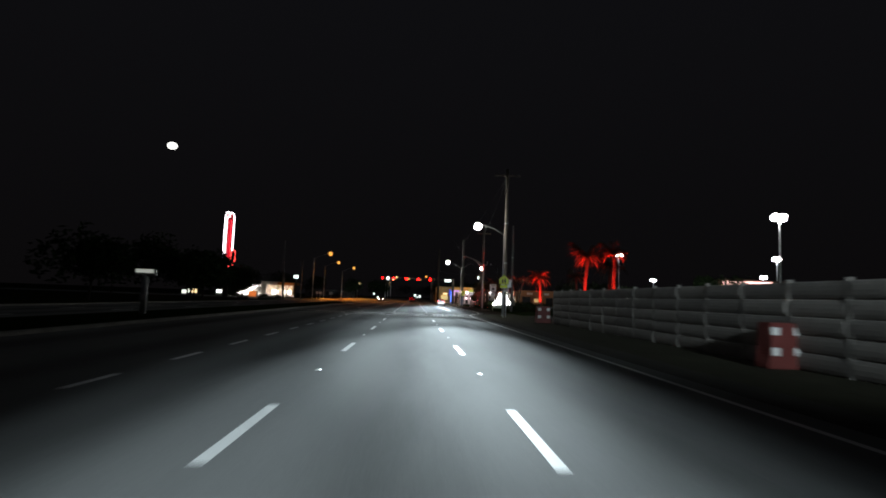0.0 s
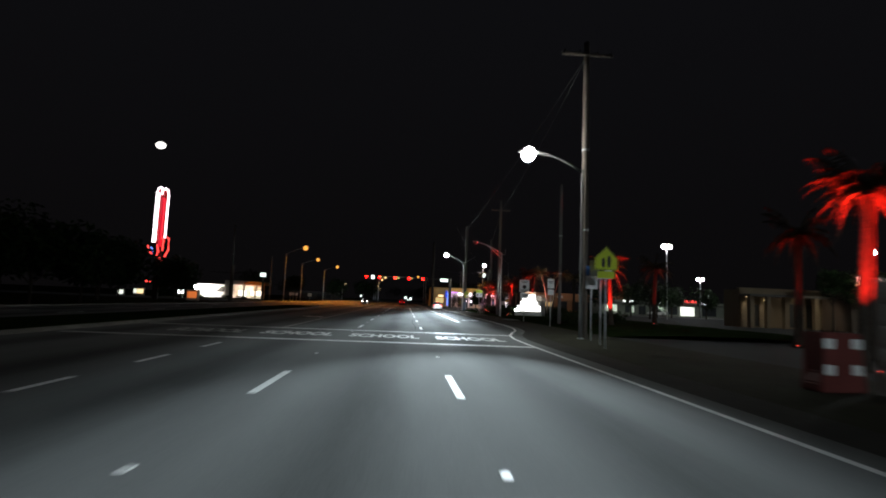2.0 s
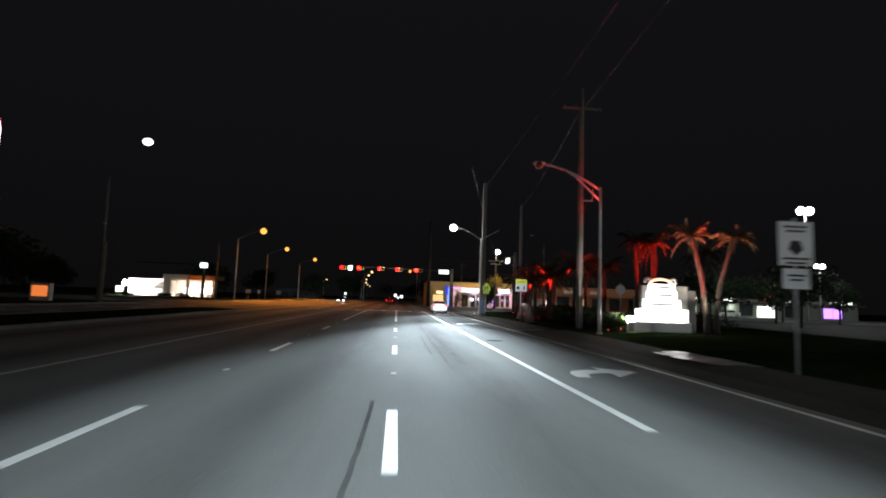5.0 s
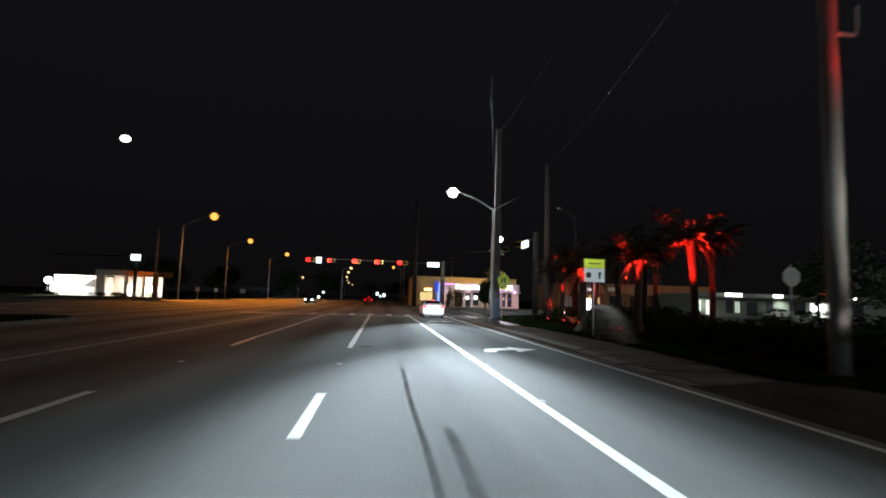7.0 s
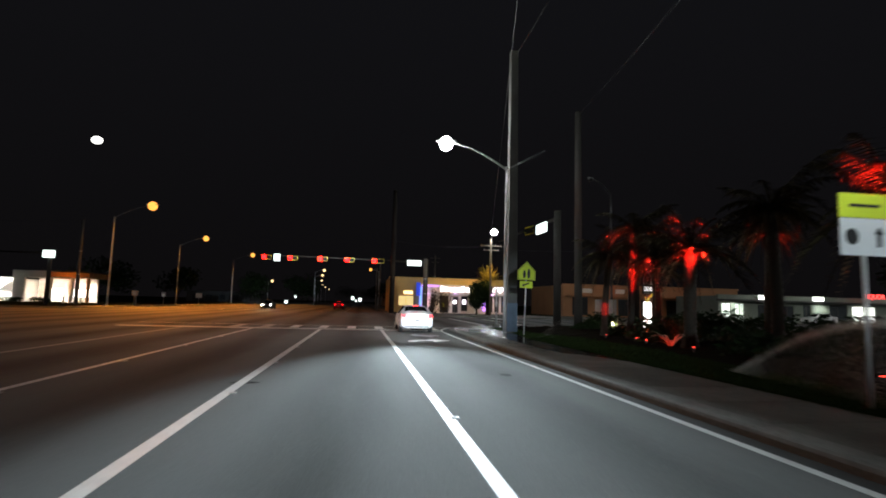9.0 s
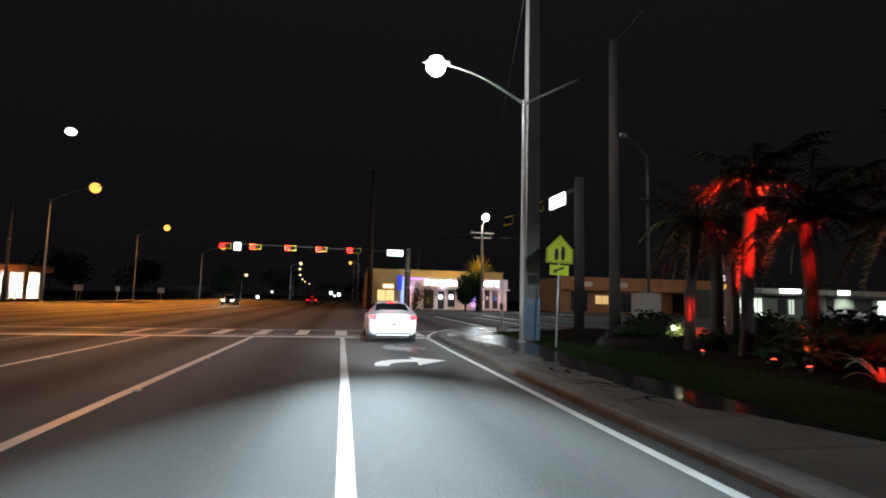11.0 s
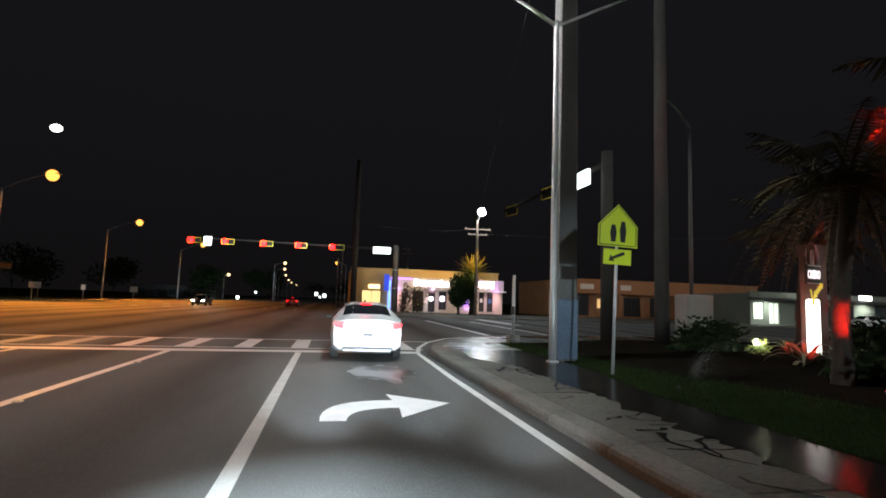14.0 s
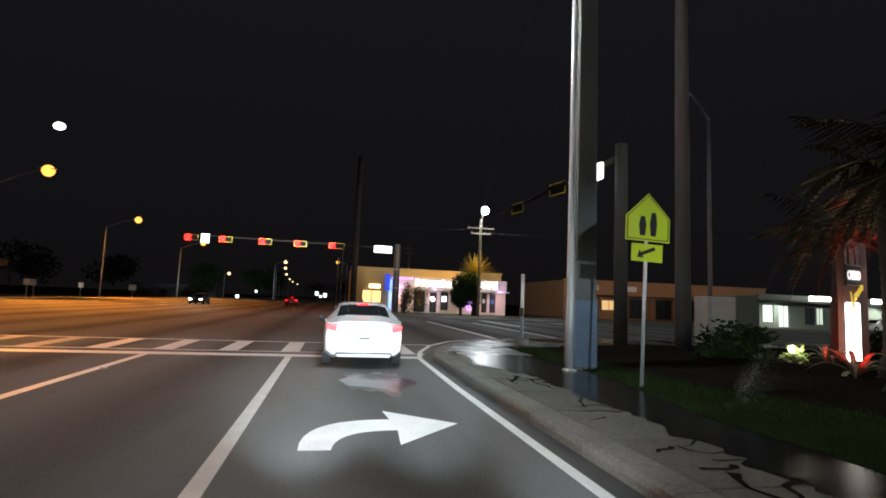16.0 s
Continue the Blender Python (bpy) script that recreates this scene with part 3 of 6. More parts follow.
structure("median_grass", b, TURF, "dark mown grass of the median", "grass")

# near side verge, lot and slabs
b = bmesh.new()
nx, ny = 22, 110


def grass_edge(y):
    """Where the lawn begins: it laps over the footway's outer edge, and draws back at the corner."""
    if y < 104:
        return 11.3
    return 10.78 + 0.05 * noise.noise((0.0, y * 0.6, 8.0)) + 0.55 * max(0.0, min(1.0, (y - 131) / 3.5))


gy = [66 + (141 - 66) * i / ny for i in range(ny + 1)]
grid = []
for i in range(nx + 1):
    line = []
    for y in gy:
        d = (26 - grass_edge(y)) * (i / nx) ** 1.5
        line.append(b.verts.new((grass_edge(y) + d, y, (0.13 if y < 104 else 0.158) + 0.2 * min(1, d / 4) + 0.05 * noise.noise((d * 0.4, y * 0.4, 0)) * min(1, d))))
    grid.append(line)
for i in range(nx):
    for j in range(ny):
        b.faces.new((grid[i][j], grid[i + 1][j], grid[i + 1][j + 1], grid[i][j + 1]))
structure("grass_verge", b, TURF, "rough dark green grass verge beside the pavement", "grass", smooth=True)


def bed_edge(y):
    """Where the mown strip ends at the dark planting bed."""
    swell = max(0.0, min(1.0, (y - 117) / 8)) * max(0.0, min(1.0, (134 - y) / 4))
    return 12.25 + 0.8 * swell + 0.12 * noise.noise((3.0, y * 0.5, 1.0))


b = bmesh.new()
grid = []
for i in range(13):
    line = []
    for k in range(66):
        y = 104.6 + 0.55 * k
        x = bed_edge(y) + (25.8 - bed_edge(y)) * (i / 12) ** 1.5
        d = x - grass_edge(y)
        line.append(b.verts.new((x, y, 0.158 + 0.2 * min(1, d / 4) + (0.03 if i else 0.0) + 0.05 * noise.noise((d * 0.4, y * 0.4, 0)) + 0.035 * noise.noise((x * 1.7, y * 1.7, 5.0)) * min(1, i))))
    grid.append(line)
for p, q in zip(grid, grid[1:]):
    for k in range(65):
        b.faces.new((p[k], q[k], q[k + 1], p[k + 1]))
structure("planting_bed", b, mat("near_black_ground", (0.012, 0.010, 0.008), 1.0, fine=22, coarse=1.2, vary=0.5, bump=1.0, spec=0.0), "near-black planting bed behind the grass strip", "ground", smooth=True)
# flush shoulder beside the road, rising into a dirt verge, up to where the footway begins
def kerb_x(y):
    for (x0, y0), (x1, y1) in zip(KERB_LINE, KERB_LINE[1:]):
        if y0 <= y <= y1:
            return x0 + (x1 - x0) * (y - y0) / (y1 - y0)


ys = [-80, -40, -10] + [2 * k for k in range(52)] + [104.3]
SHOULDER = mat("gravelly_shoulder", (0.04, 0.038, 0.033), 0.95, fine=16, coarse=0.9, vary=0.45, bump=0.7, spec=0.05)
for name, cuts, m, label, category in (
        ("shoulder", ((0.0, 0.002), (0.45, 0.012), (1.0, 0.03)), SHOULDER, "gritty worn shoulder beside the edge line", "ground"),
        ("verge", ((1.0, 0.03), (1.7, 0.11), (2.6, 0.116), (None, 0.116)), mat("bare_verge", (0.034, 0.033, 0.022), 0.95, fine=12, coarse=0.7, vary=0.45, bump=0.9, spec=0.05), "bare trodden verge of dirt and thin grass", "ground")):
    b = bmesh.new()
    rows_v = []
    for y in ys:
        e = kerb_x(y)
        out = 12.0 if y < 50 else 11.3 + 0.7 * max(0.0, (66 - y) / 16)
        rows_v.append([b.verts.new((out if c is None else min(out, e + c), y, z + (0.012 * noise.noise((c * 3, y * 0.7, 1.0)) if c and c > 0.5 else 0.0))) for c, z in cuts])
    for p, q in zip(rows_v, rows_v[1:]):
        for k in range(len(cuts) - 1):
            b.faces.new((p[k], p[k + 1], q[k + 1], q[k]))
    structure(name, b, m, label, category, smooth=True)
b = bmesh.new()
slab(b, [(12.0, -80), (140, -80), (140, 147), (26, 147), (26, 66), (11.0, 66), (12.0, 50)], -0.1, 0.1)
structure("car_park", b, LOT, "dark asphalt car park behind the verge", "car park")
b = bmesh.new()
slab(b, [(9.0, 141), (26, 141), (26, 147.2), (20, 147.0), (15.6, 146.7), (12.6, 145.4), (11.0, 143.9), (9.9, 142.1)][1:] + [(9.18, 140.3), (8.88, 138.6), (8.86, 138.2), (13, 138.2), (13, 141)], -0.1, 0.149)
structure("corner_apron", b, WET, "wet concrete corner apron with puddles", "pavement")
footway = thing("footway", (0, 0, 0), "concrete footway of jointed slabs, wet near the corner", "pavement", kind="structure")
y = 104.5
while y < 138.0:
    x0 = 8.835
    b = bmesh.new()
    box(b, ((x0 + 11.25) / 2, y + 0.74, 0.07 - 0.11 * max(0.0, 1 - (y - 104) / 6)), (11.25 - x0, 1.475, 0.155), bevel=0.012)
    part("slab", b, CONCRETE, footway)
    y += 1.49

# dark wet film over the outer half of the footway, with ragged edges and runs across the slabs
b = bmesh.new()
prev = None
for k in range(330):
    y = 122.0 + 0.05 * k
    grow = min(1.0, k / 60)
    x0 = 10.85 - grow * (1.05 + 0.25 * noise.noise((0.3, y * 0.37, 3.1)) + 0.45 * max(0.0, noise.noise((5.3, y * 1.7, 0.4))) + 0.12 * noise.noise((0.6, y * 6.0, 0.2)) + 0.5 * max(0.0, min(1.0, (y - 134) / 3)))
    now = (b.verts.new((x0, y, 0.1535)), b.verts.new((11.3, y, 0.1535)))
    if prev:
        b.faces.new((prev[0], prev[1], now[1], now[0]))
    prev = now
structure("wet_mud", b, MUD, "dark wet muddy film over the footway", "pavement")
rnd = random.Random(31)
b = bmesh.new()
for _ in range(34):
    x, y = rnd.uniform(9.1, 10.0), rnd.uniform(124.5, 137.5)
    a = rnd.choice((math.pi, math.pi * 1.5, math.pi * 0.5)) + rnd.uniform(-0.9, 0.9)
    w = rnd.uniform(0.015, 0.06)
    pts = [Vector((x, y, 0.155))]
    for i in range(7):
        a += rnd.uniform(-0.8, 0.8)
        pts.append(pts[-1] + Vector((math.cos(a), math.sin(a), 0)) * rnd.uniform(0.08, 0.24))
    vs = []
    for i, p in enumerate(pts):
        d = (pts[min(i + 1, 7)] - pts[max(i - 1, 0)]).normalized()
        s = Vector((-d.y, d.x, 0)) * w * (1 - i / 8) * rnd.uniform(0.6, 1.3)
        vs.append((b.verts.new(p - s), b.verts.new(p + s)))
    for p, q in zip(vs, vs[1:]):
        if min(v.co.x for v in (*p, *q)) > 8.9 and max(v.co.y for v in (*p, *q)) < 138:
            b.faces.new((p[0], p[1], q[1], q[0]))
bmesh.ops.delete(b, geom=[v for v in b.verts if not v.link_faces], context="VERTS")
part("wet_cracks", b, MUD, footway, "dark wet cracks in the slabs")

# puddle on the verge before the lit sign
b = bmesh.new()
n = 48
b.faces.new([b.verts.new((10.9 + 1.25 * math.cos(a) * q, 89.8 + 2.3 * math.sin(a) * q, 0.134)) for a, q in ((2 * math.pi * k / n, 0.85 + 0.4 * noise.noise((2.0 * math.cos(2 * math.pi * k / n), 2.0 * math.sin(2 * math.pi * k / n), 3.0))) for k in range(n))])
structure("puddle", b, WET_ROAD, "shallow dark puddle on the dirt verge", "puddle")

# grass blades near the footway, and fallen leaf litter
b = bmesh.new()
for _ in range(14000):
    y = random.uniform(104, 140)
    x = grass_edge(y) + abs(random.gauss(0, 1.4))
    if x > bed_edge(y) + 0.15:
        continue
    z = 0.158 + 0.2 * min(1, (x - grass_edge(y)) / 4)
    h, a = random.uniform(0.03, 0.08), random.uniform(0, 6.28)
    dx, dy = 0.012 * math.cos(a), 0.012 * math.sin(a)
    b.faces.new([b.verts.new(v) for v in ((x - dx, y - dy, z - 0.02), (x + dx, y + dy, z - 0.02), (x + random.uniform(-0.05, 0.05), y + random.uniform(-0.05, 0.05), z + h))])
tagged(finish("grass", b, BLADE), "short green grass blades on the verge", "grass", kind="stuff")

# ---- the moon ----
b = bmesh.new()
# disc is larger and wider than the moon itself, to hold its glow
bmesh.ops.create_uvsphere(b, u_segments=32, v_segments=16, radius=31)
moon = tagged(finish("moon", b, G_MOON, smooth=True), "bright full white moon in the night sky", "moon", kind="structure")
moon.location = Vector((3, 75, 1.6)) + MOON_WAY * 4700
moon.scale = (1.25, 1, 0.9)
# ---- lamps, poles and signals ----


def pole_thing(name, loc, height, r0, r1, material, label, category="utility pole", group="", rings=True, square=False):
    t = thing(name, loc, label, category, group)
    b = bmesh.new()
    if square:
        for z0, z1, k0, k1 in ((0, height, r0, r1),):
            v = [[b.verts.new((sx * k, sy * k, z)) for sx, sy in ((-1, -1), (1, -1), (1, 1), (-1, 1))] for k, z in ((k0, z0), (k1, z1))]
            for i in range(4):
                j = (i + 1) % 4
                b.faces.new((v[0][i], v[0][j], v[1][j], v[1][i]))
            b.faces.new(v[1])
            b.faces.new(v[0][::-1])
        bmesh.ops.bevel(b, geom=[e for e in b.edges], offset=0.025, segments=1, affect="EDGES")
    else:
        n = 8
        tube(b, [(0, 0, height * i / n) for i in range(n + 1)], [r0 + (r1 - r0) * i / n for i in range(n + 1)], 14)
    part("pole", b, material, t, smooth=not square)
    if rings and not square:
        for z in (height * 0.35, height * 0.62):
            b = bmesh.new()
            rr = r0 + (r1 - r0) * z / height
            tube(b, [(0, 0, z), (0, 0, z + 0.09)], rr * 1.08, 14)
            part("band", b, GALV, t)
    return t


def crossarm(t, z, length, along_x=True):
    b = bmesh.new()
    box(b, (0, -0.12, z), (length, 0.1, 0.12), bevel=0.01)
    part("crossarm", b, WOOD_POLE, t)
    for k in (-0.45, -0.15, 0.2, 0.45):
        b = bmesh.new()
        tube(b, [(k * length, -0.12, z + 0.06), (k * length, -0.12, z + 0.14), (k * length, -0.12, z + 0.22)], [0.03, 0.06, 0.035], 8)
        part("insulator", b, DARK_STEEL, t)


def lamp_head(t, at, way, lens, size=0.5):
    """A flat cobra-head luminaire: housing over a lens ball, its long side along way."""
    at, way = Vector(at), Vector(way).normalized()
    m = Matrix.Translation(at) @ way.to_track_quat("X", "Z").to_matrix().to_4x4()
    b = bmesh.new()
    r = bmesh.ops.create_uvsphere(b, u_segments=14, v_segments=8, radius=0.5)["verts"]
    bmesh.ops.scale(b, vec=(size * 1.35, size * 0.62, 0.2), verts=r)
    bmesh.ops.transform(b, matrix=m, verts=b.verts)
    head = part("lamp_head", b, GALV, t, smooth=True)
    # lens ball is oversized: the lamp's glare is put into its shape
    b = bmesh.new()
    r = bmesh.ops.create_uvsphere(b, u_segments=14, v_segments=8, radius=0.5)["verts"]
    bmesh.ops.scale(b, vec=(size * 0.85, size * 0.85, size * 0.85), verts=r)
    bmesh.ops.translate(b, vec=(0, 0, -0.04 - size * 0.12), verts=r)
    bmesh.ops.transform(b, matrix=m, verts=b.verts)
    lens_ob = part("lens", b, lens, head, "glowing lens swollen to its glare" if lens is not DARK else "dark unlit lens", smooth=True)
    lens_ob.visible_shadow = False
    head.visible_shadow = False


def street_lamp(loc, height, reach, lens, label, arm_rise=1.2, r=0.09, size=0.5, extra=None, material=GALV, attach=0.15, under=0.0):
    t = pole_thing("street_lamp", loc, height, r, r * 0.7, material, label, "street lamp", "lamps along the road", rings=False)
    reach = Vector(reach)
    b = bmesh.new()
    flat = Vector((reach.x, reach.y, 0))
    p0 = Vector((0, 0, height - attach))
    p3 = Vector((reach.x, reach.y, reach.z))
    pts = [p0 + (p3 - p0) * s + Vector((0, 0, 0.25 * math.sin(math.pi * s))) for s in (0, 0.2, 0.4, 0.6, 0.8, 1.0)]
    tube(b, pts, [0.055, 0.05, 0.045, 0.04, 0.035, 0.03], 8)
    part("arm", b, material, t, smooth=True)
    if under:
        b = bmesh.new()
        tube(b, [p0 - Vector((0, 0, under)), pts[2] - Vector((0, 0, 0.12)), pts[3]], [0.05, 0.04, 0.03], 8)
        part("brace", b, material, t, smooth=True)
    if extra:
        b = bmesh.new()
        tube(b, [p0, Vector(extra)], [0.04, 0.03], 8)
        part("brace", b, material, t)
    b = bmesh.new()
    box(b, (0, 0, 0.03), (r * 2.6, r * 2.6, 0.05), bevel=0.01)
    part("base_plate", b, GALV, t)
    lamp_head(t, (reach.x, reach.y, reach.z), flat, lens, size)
    return t


street_lamp((8.8, 63.4, 0.12), 8.2, (-2.65, 0.2, 9.0), G_LED, "tall lit LED road lamp on a dull grey pole", size=0.8, material=POLE_CONC)
street_lamp((11.0, 135.55, 0.13), 8.8, (-3.22, 0.55, 10.15), G_LED, "lit LED road lamp on a slim pole against a concrete pole", extra=(2.2, 0.2, 9.9), size=0.85)
street_lamp((11.57, 100.0, 0.2), 7.4, (-3.1, 0.4, 8.6), DARK, "unlit road lamp with a long rising arm lit red from below", size=0.5, attach=0.15, under=0.55)
street_lamp((-35.0, 197.5, 0), 13.8, (5.6, -0.5, 15.9), G_SODIUM, "lit orange sodium road lamp on a tall pole", r=0.16, size=1.7)
street_lamp((-37.6, 236.3, 0), 13.3, (5.6, -0.3, 15.2), G_SODIUM, "lit orange sodium road lamp on a tall pole", r=0.16, size=1.5)
street_lamp((-36.5, 283.0, 0), 13.6, (5.7, 0, 15.5), G_SODIUM, "lit orange sodium road lamp on a tall pole", r=0.16, size=1.6)
for k, (x, y, z) in enumerate(((-9.2, 294, 12), (-12.4, 331, 12), (-17.0, 391, 12), (-21.4, 466, 12), (-23.9, 526, 12), (-25.2, 598, 12))):
    street_lamp((x - 3, y, 0), z - 0.8, (3, 0, z), glow("far_warm_lens", (1.0, 0.66, 0.30), 2.2), "small far warm road lamp", r=0.14, size=1.1)
street_lamp((9.6, 300, 0), 12.5, (-3.0, 0, 13.2), G_SODIUM, "small far orange road lamp", r=0.14, size=1.3)
street_lamp((-33.5, 330, 0), 8.5, (1.5, 0, 9.0), glow("far_warm_lens", (1, 1, 1), 1), "small far warm road lamp", r=0.14, size=1.3)
street_lamp((20.9, 143.6, 0.14), 9.6, (-1.9, -0.8, 10.35), DARK, "unlit lamp on a slim dark grey pole", size=0.4, material=DARK_STEEL)

# lamp on a timber pole at the far corner
t = pole_thing("street_lamp", (21.15, 180.0, 0.1), 10.6, 0.17, 0.13, WOOD_POLE, "lit white lamp on a timber pole with crossarms", "street lamp", "lamps along the road", rings=False)
crossarm(t, 9.6, 3.0)
crossarm(t, 9.0, 2.2)
b = bmesh.new()
tube(b, [(0, 0, 10.3), (0.1, -0.5, 11.1), (0.15, -0.7, 11.3)], 0.04, 8)
part("arm", b, GALV, t)
lamp_head(t, (0.2, -0.9, 11.6), (0.3, -1, 0), G_LED, 0.95)

# utility poles
t = pole_thing("utility_pole", (11.45, 135.95, 0.1), 15.5, 0.27, 0.2, POLE_CONC, "square concrete pole with a blue-grey foot", square=True)
b = bmesh.new()
box(b, (0, 0, 0.85), (0.56, 0.56, 1.5), bevel=0.02)
part("painted_foot", b, BLUE_FOOT, t, "blue-grey foot")
t = pole_thing("utility_pole", (16.75, 139.6, 0.3), 13.6, 0.25, 0.19, DARK_CONC, "tall round concrete pole among dark shrubs", rings=False)
t = pole_thing("utility_pole", (12.1, 104.5, 0.2), 14.5, 0.21, 0.15, POLE_CONC, "pale concrete pole lit red from below", rings=False)
crossarm(t, 13.2, 2.4)
b = bmesh.new()
tube(b, [(0, 0, 7.6), (0.7, 0, 7.6), (0.75, 0, 7.8), (0.75, 0, 8.3)], 0.03, 8)
part("bracket", b, GALV, t)
pole_thing("utility_pole", (13.0, 81.1, 0.2), 11.5, 0.14, 0.11, POLE_CONC, "slim weathered concrete pole with steel bands")
t = pole_thing("utility_pole", (9.05, 63.75, 0.12), 14.9, 0.2, 0.14, WOOD_POLE, "dark timber pole with a crossarm")
crossarm(t, 14.2, 2.6)
t = pole_thing("utility_pole", (-29.6, 132.5, 0), 13.4, 0.2, 0.13, POLE_CONC, "tall pale pole with a thicker lower half")
b = bmesh.new()
tube(b, [(0.12, 0, 0), (0.12, 0, 6.4)], [0.3, 0.27], 12)
part("sleeve", b, WOOD_POLE, t)
pole_thing("utility_pole", (-38.7, 196.0, 0), 12.9, 0.26, 0.18, POLE_CONC, "tall bare concrete pole by the filling station")
t = pole_thing("utility_pole", (20.6, 232.5, 0), 12.8, 0.2, 0.15, WOOD_POLE, "timber pole with crossarms behind the shops")
crossarm(t, 12.2, 2.2)
crossarm(t, 11.2, 1.8)
pole_thing("utility_pole", (8.0, 186.0, 0.05), 18.0, 0.36, 0.28, DIM_POLE, "thick dark strain pole at the corner", rings=False)
pole_thing("utility_pole", (12.8, 186.5, 0.1), 8.0, 0.28, 0.25, POLE_CONC, "square-shouldered concrete signal pole", "signal pole")

# far lit signs beside the road beyond the junction
for x, y, z, s in ((0.84, 290, 2.6, 0.95), (1.96, 290, 1.7, 0.6), (3.28, 290, 2.15, 1.0), (-25.1, 352, 2.9, 0.9), (-16.2, 256, 0.95, 0.7)):
    t = thing("lit_sign", (x, y, 0), "small far white lit sign on a short post", "sign", "far lit signs")
    b = bmesh.new()
    tube(b, [(0, 0, 0), (0, 0, z - s * 0.4)], 0.06, 8)
    part("post", b, DARK_STEEL, t)
    b = bmesh.new()
    box(b, (0, 0, z), (s, 0.16, s * 1.1), bevel=0.05)
    part("sign_face", b, G_STREET, t, "glowing white face")
for x, z in ((6.25, 7.6), (6.85, 8.9)):
    t = pole_thing("utility_pole", (x, 205.5, 0), z, 0.13, 0.1, WOOD_POLE, "slim timber pole beyond the junction")

# overhead wires between poles
wires = [((11.45, 135.95, 15.2), (9.05, 63.75, 14.3)), ((12.1, 104.5, 13.3), (9.05, 63.75, 14.3)), ((16.75, 139.6, 13.7), (12.1, 104.5, 13.4)), ((7.9, 122.0, 14.0), (21.0, 180, 10.6)), ((21.15, 180, 9.7), (8.0, 186, 10.6)),
         ((-38.7, 196, 12.6), (-120, 200, 12.0)), ((21.15, 180, 9.2), (60, 178, 11))]
for p, q in wires:
    p, q = Vector(p), Vector(q)
    b = bmesh.new()
    n = 12
    tube(b, [p.lerp(q, i / n) + Vector((0, 0, -0.5 * 4 * (i / n) * (1 - i / n))) for i in range(n + 1)], 0.013, 5)
    tagged(finish("overhead_wire", b, DARK_STEEL), "thin dark overhead wire between poles", "wire", "overhead wires")


def signal_head(parent, at, sections=3, lit=True, rz=0.0):
    """A horizontal traffic signal: housing with lenses and visors, and a thin reflective yellow border on its backplate."""
    w = 0.36 * sections + 0.06
    m = Matrix.Translation(at) @ Matrix.Rotation(radians(rz), 4, "Z")
    b = bmesh.new()
    box(b, (0, 0.03, 0), (w + 0.26, 0.03, 0.62), bevel=0.01)
    bmesh.ops.transform(b, matrix=m, verts=b.verts)
    head = part("signal_head", b, SIGNAL_BODY, parent)
    b = bmesh.new()
    for c, s in (((0, 0, 0.30), (w + 0.28, 0.012, 0.06)), ((0, 0, -0.30), (w + 0.28, 0.012, 0.06)), ((-w / 2 - 0.11, 0, 0), (0.06, 0.012, 0.54)), ((w / 2 + 0.11, 0, 0), (0.06, 0.012, 0.54))):
        box(b, c, s)
    bmesh.ops.transform(b, matrix=m, verts=b.verts)
    part("border", b, SIGNAL_YELLOW, head, "reflective yellow border")
    for k in range(sections):
        x = (k - (sections - 1) / 2) * 0.36
        b = bmesh.new()
        if k == 0 and lit:
            # lit dome is twice the lens size: red glare put into the shape
            tube(b, [(x, -0.06, 0), (x, -0.14, 0), (x, -0.22, 0), (x, -0.26, 0)], [0.31, 0.29, 0.19, 0.06], 20)
        else:
            tube(b, [(x, -0.06, 0), (x, -0.1, 0)], 0.17, 16)
        bmesh.ops.transform(b, matrix=m, verts=b.verts)
        part("lens", b, G_RED if (k == 0 and lit) else SIGNAL_BODY, head, "lit red lens swollen to its glare" if (k == 0 and lit) else "dark unlit lens")
        b = bmesh.new()
        for i in range(10):
            a0, a1 = math.pi * i / 10, math.pi * (i + 1) / 10
            q = [(x + 0.165 * math.cos(a0), -0.04, 0.165 * math.sin(a0)), (x + 0.165 * math.cos(a1), -0.04, 0.165 * math.sin(a1)),
                 (x + 0.165 * math.cos(a1), -0.26, 0.165 * math.sin(a1)), (x + 0.165 * math.cos(a0), -0.26, 0.165 * math.sin(a0))]
            b.faces.new([b.verts.new(v) for v in q])
        bmesh.ops.solidify(b, geom=b.faces[:], thickness=0.008)
        bmesh.ops.transform(b, matrix=m, verts=b.verts)
        part("visor", b, SIGNAL_BODY, head)


def mast(loc, arm_to, height, label):
    t = thing("traffic_signal", loc, label, "traffic signal", "signals at the junction")
    b = bmesh.new()
    tube(b, [(0, 0, 0), (0, 0, height * 0.5), (0, 0, height)], [0.27, 0.26, 0.24], 14)
    part("mast", b, DARK_CONC, t, smooth=True)
    b = bmesh.new()
    e = Vector(arm_to)
    tube(b, [(0, 0, height - 0.5), (e.x * 0.5, e.y * 0.5, height - 0.35), (e.x, e.y, height - 0.25)], [0.14, 0.1, 0.06], 12)
    part("mast_arm", b, DIM_POLE, t, "signal arm darkened to near black", smooth=True)
    return t


m1 = mast((13.2, 188.2, 0.1), (-24.6, 0, 0), 8.1, "long steel mast arm with five red horizontal signals")
for x, n in ((-10.14, 3), (-6.5, 3), (-2.2, 3), (1.7, 3), (5.87, 4)):
    signal_head(m1, (x - 13.2, -0.25, 7.53), n)
b = bmesh.new()
box(b, (-8.68 - 13.2, -0.3, 7.5), (0.85, 0.05, 1.0), bevel=0.01)
part("sign_panel", b, G_STREET, m1, "small square lit white sign")
b = bmesh.new()
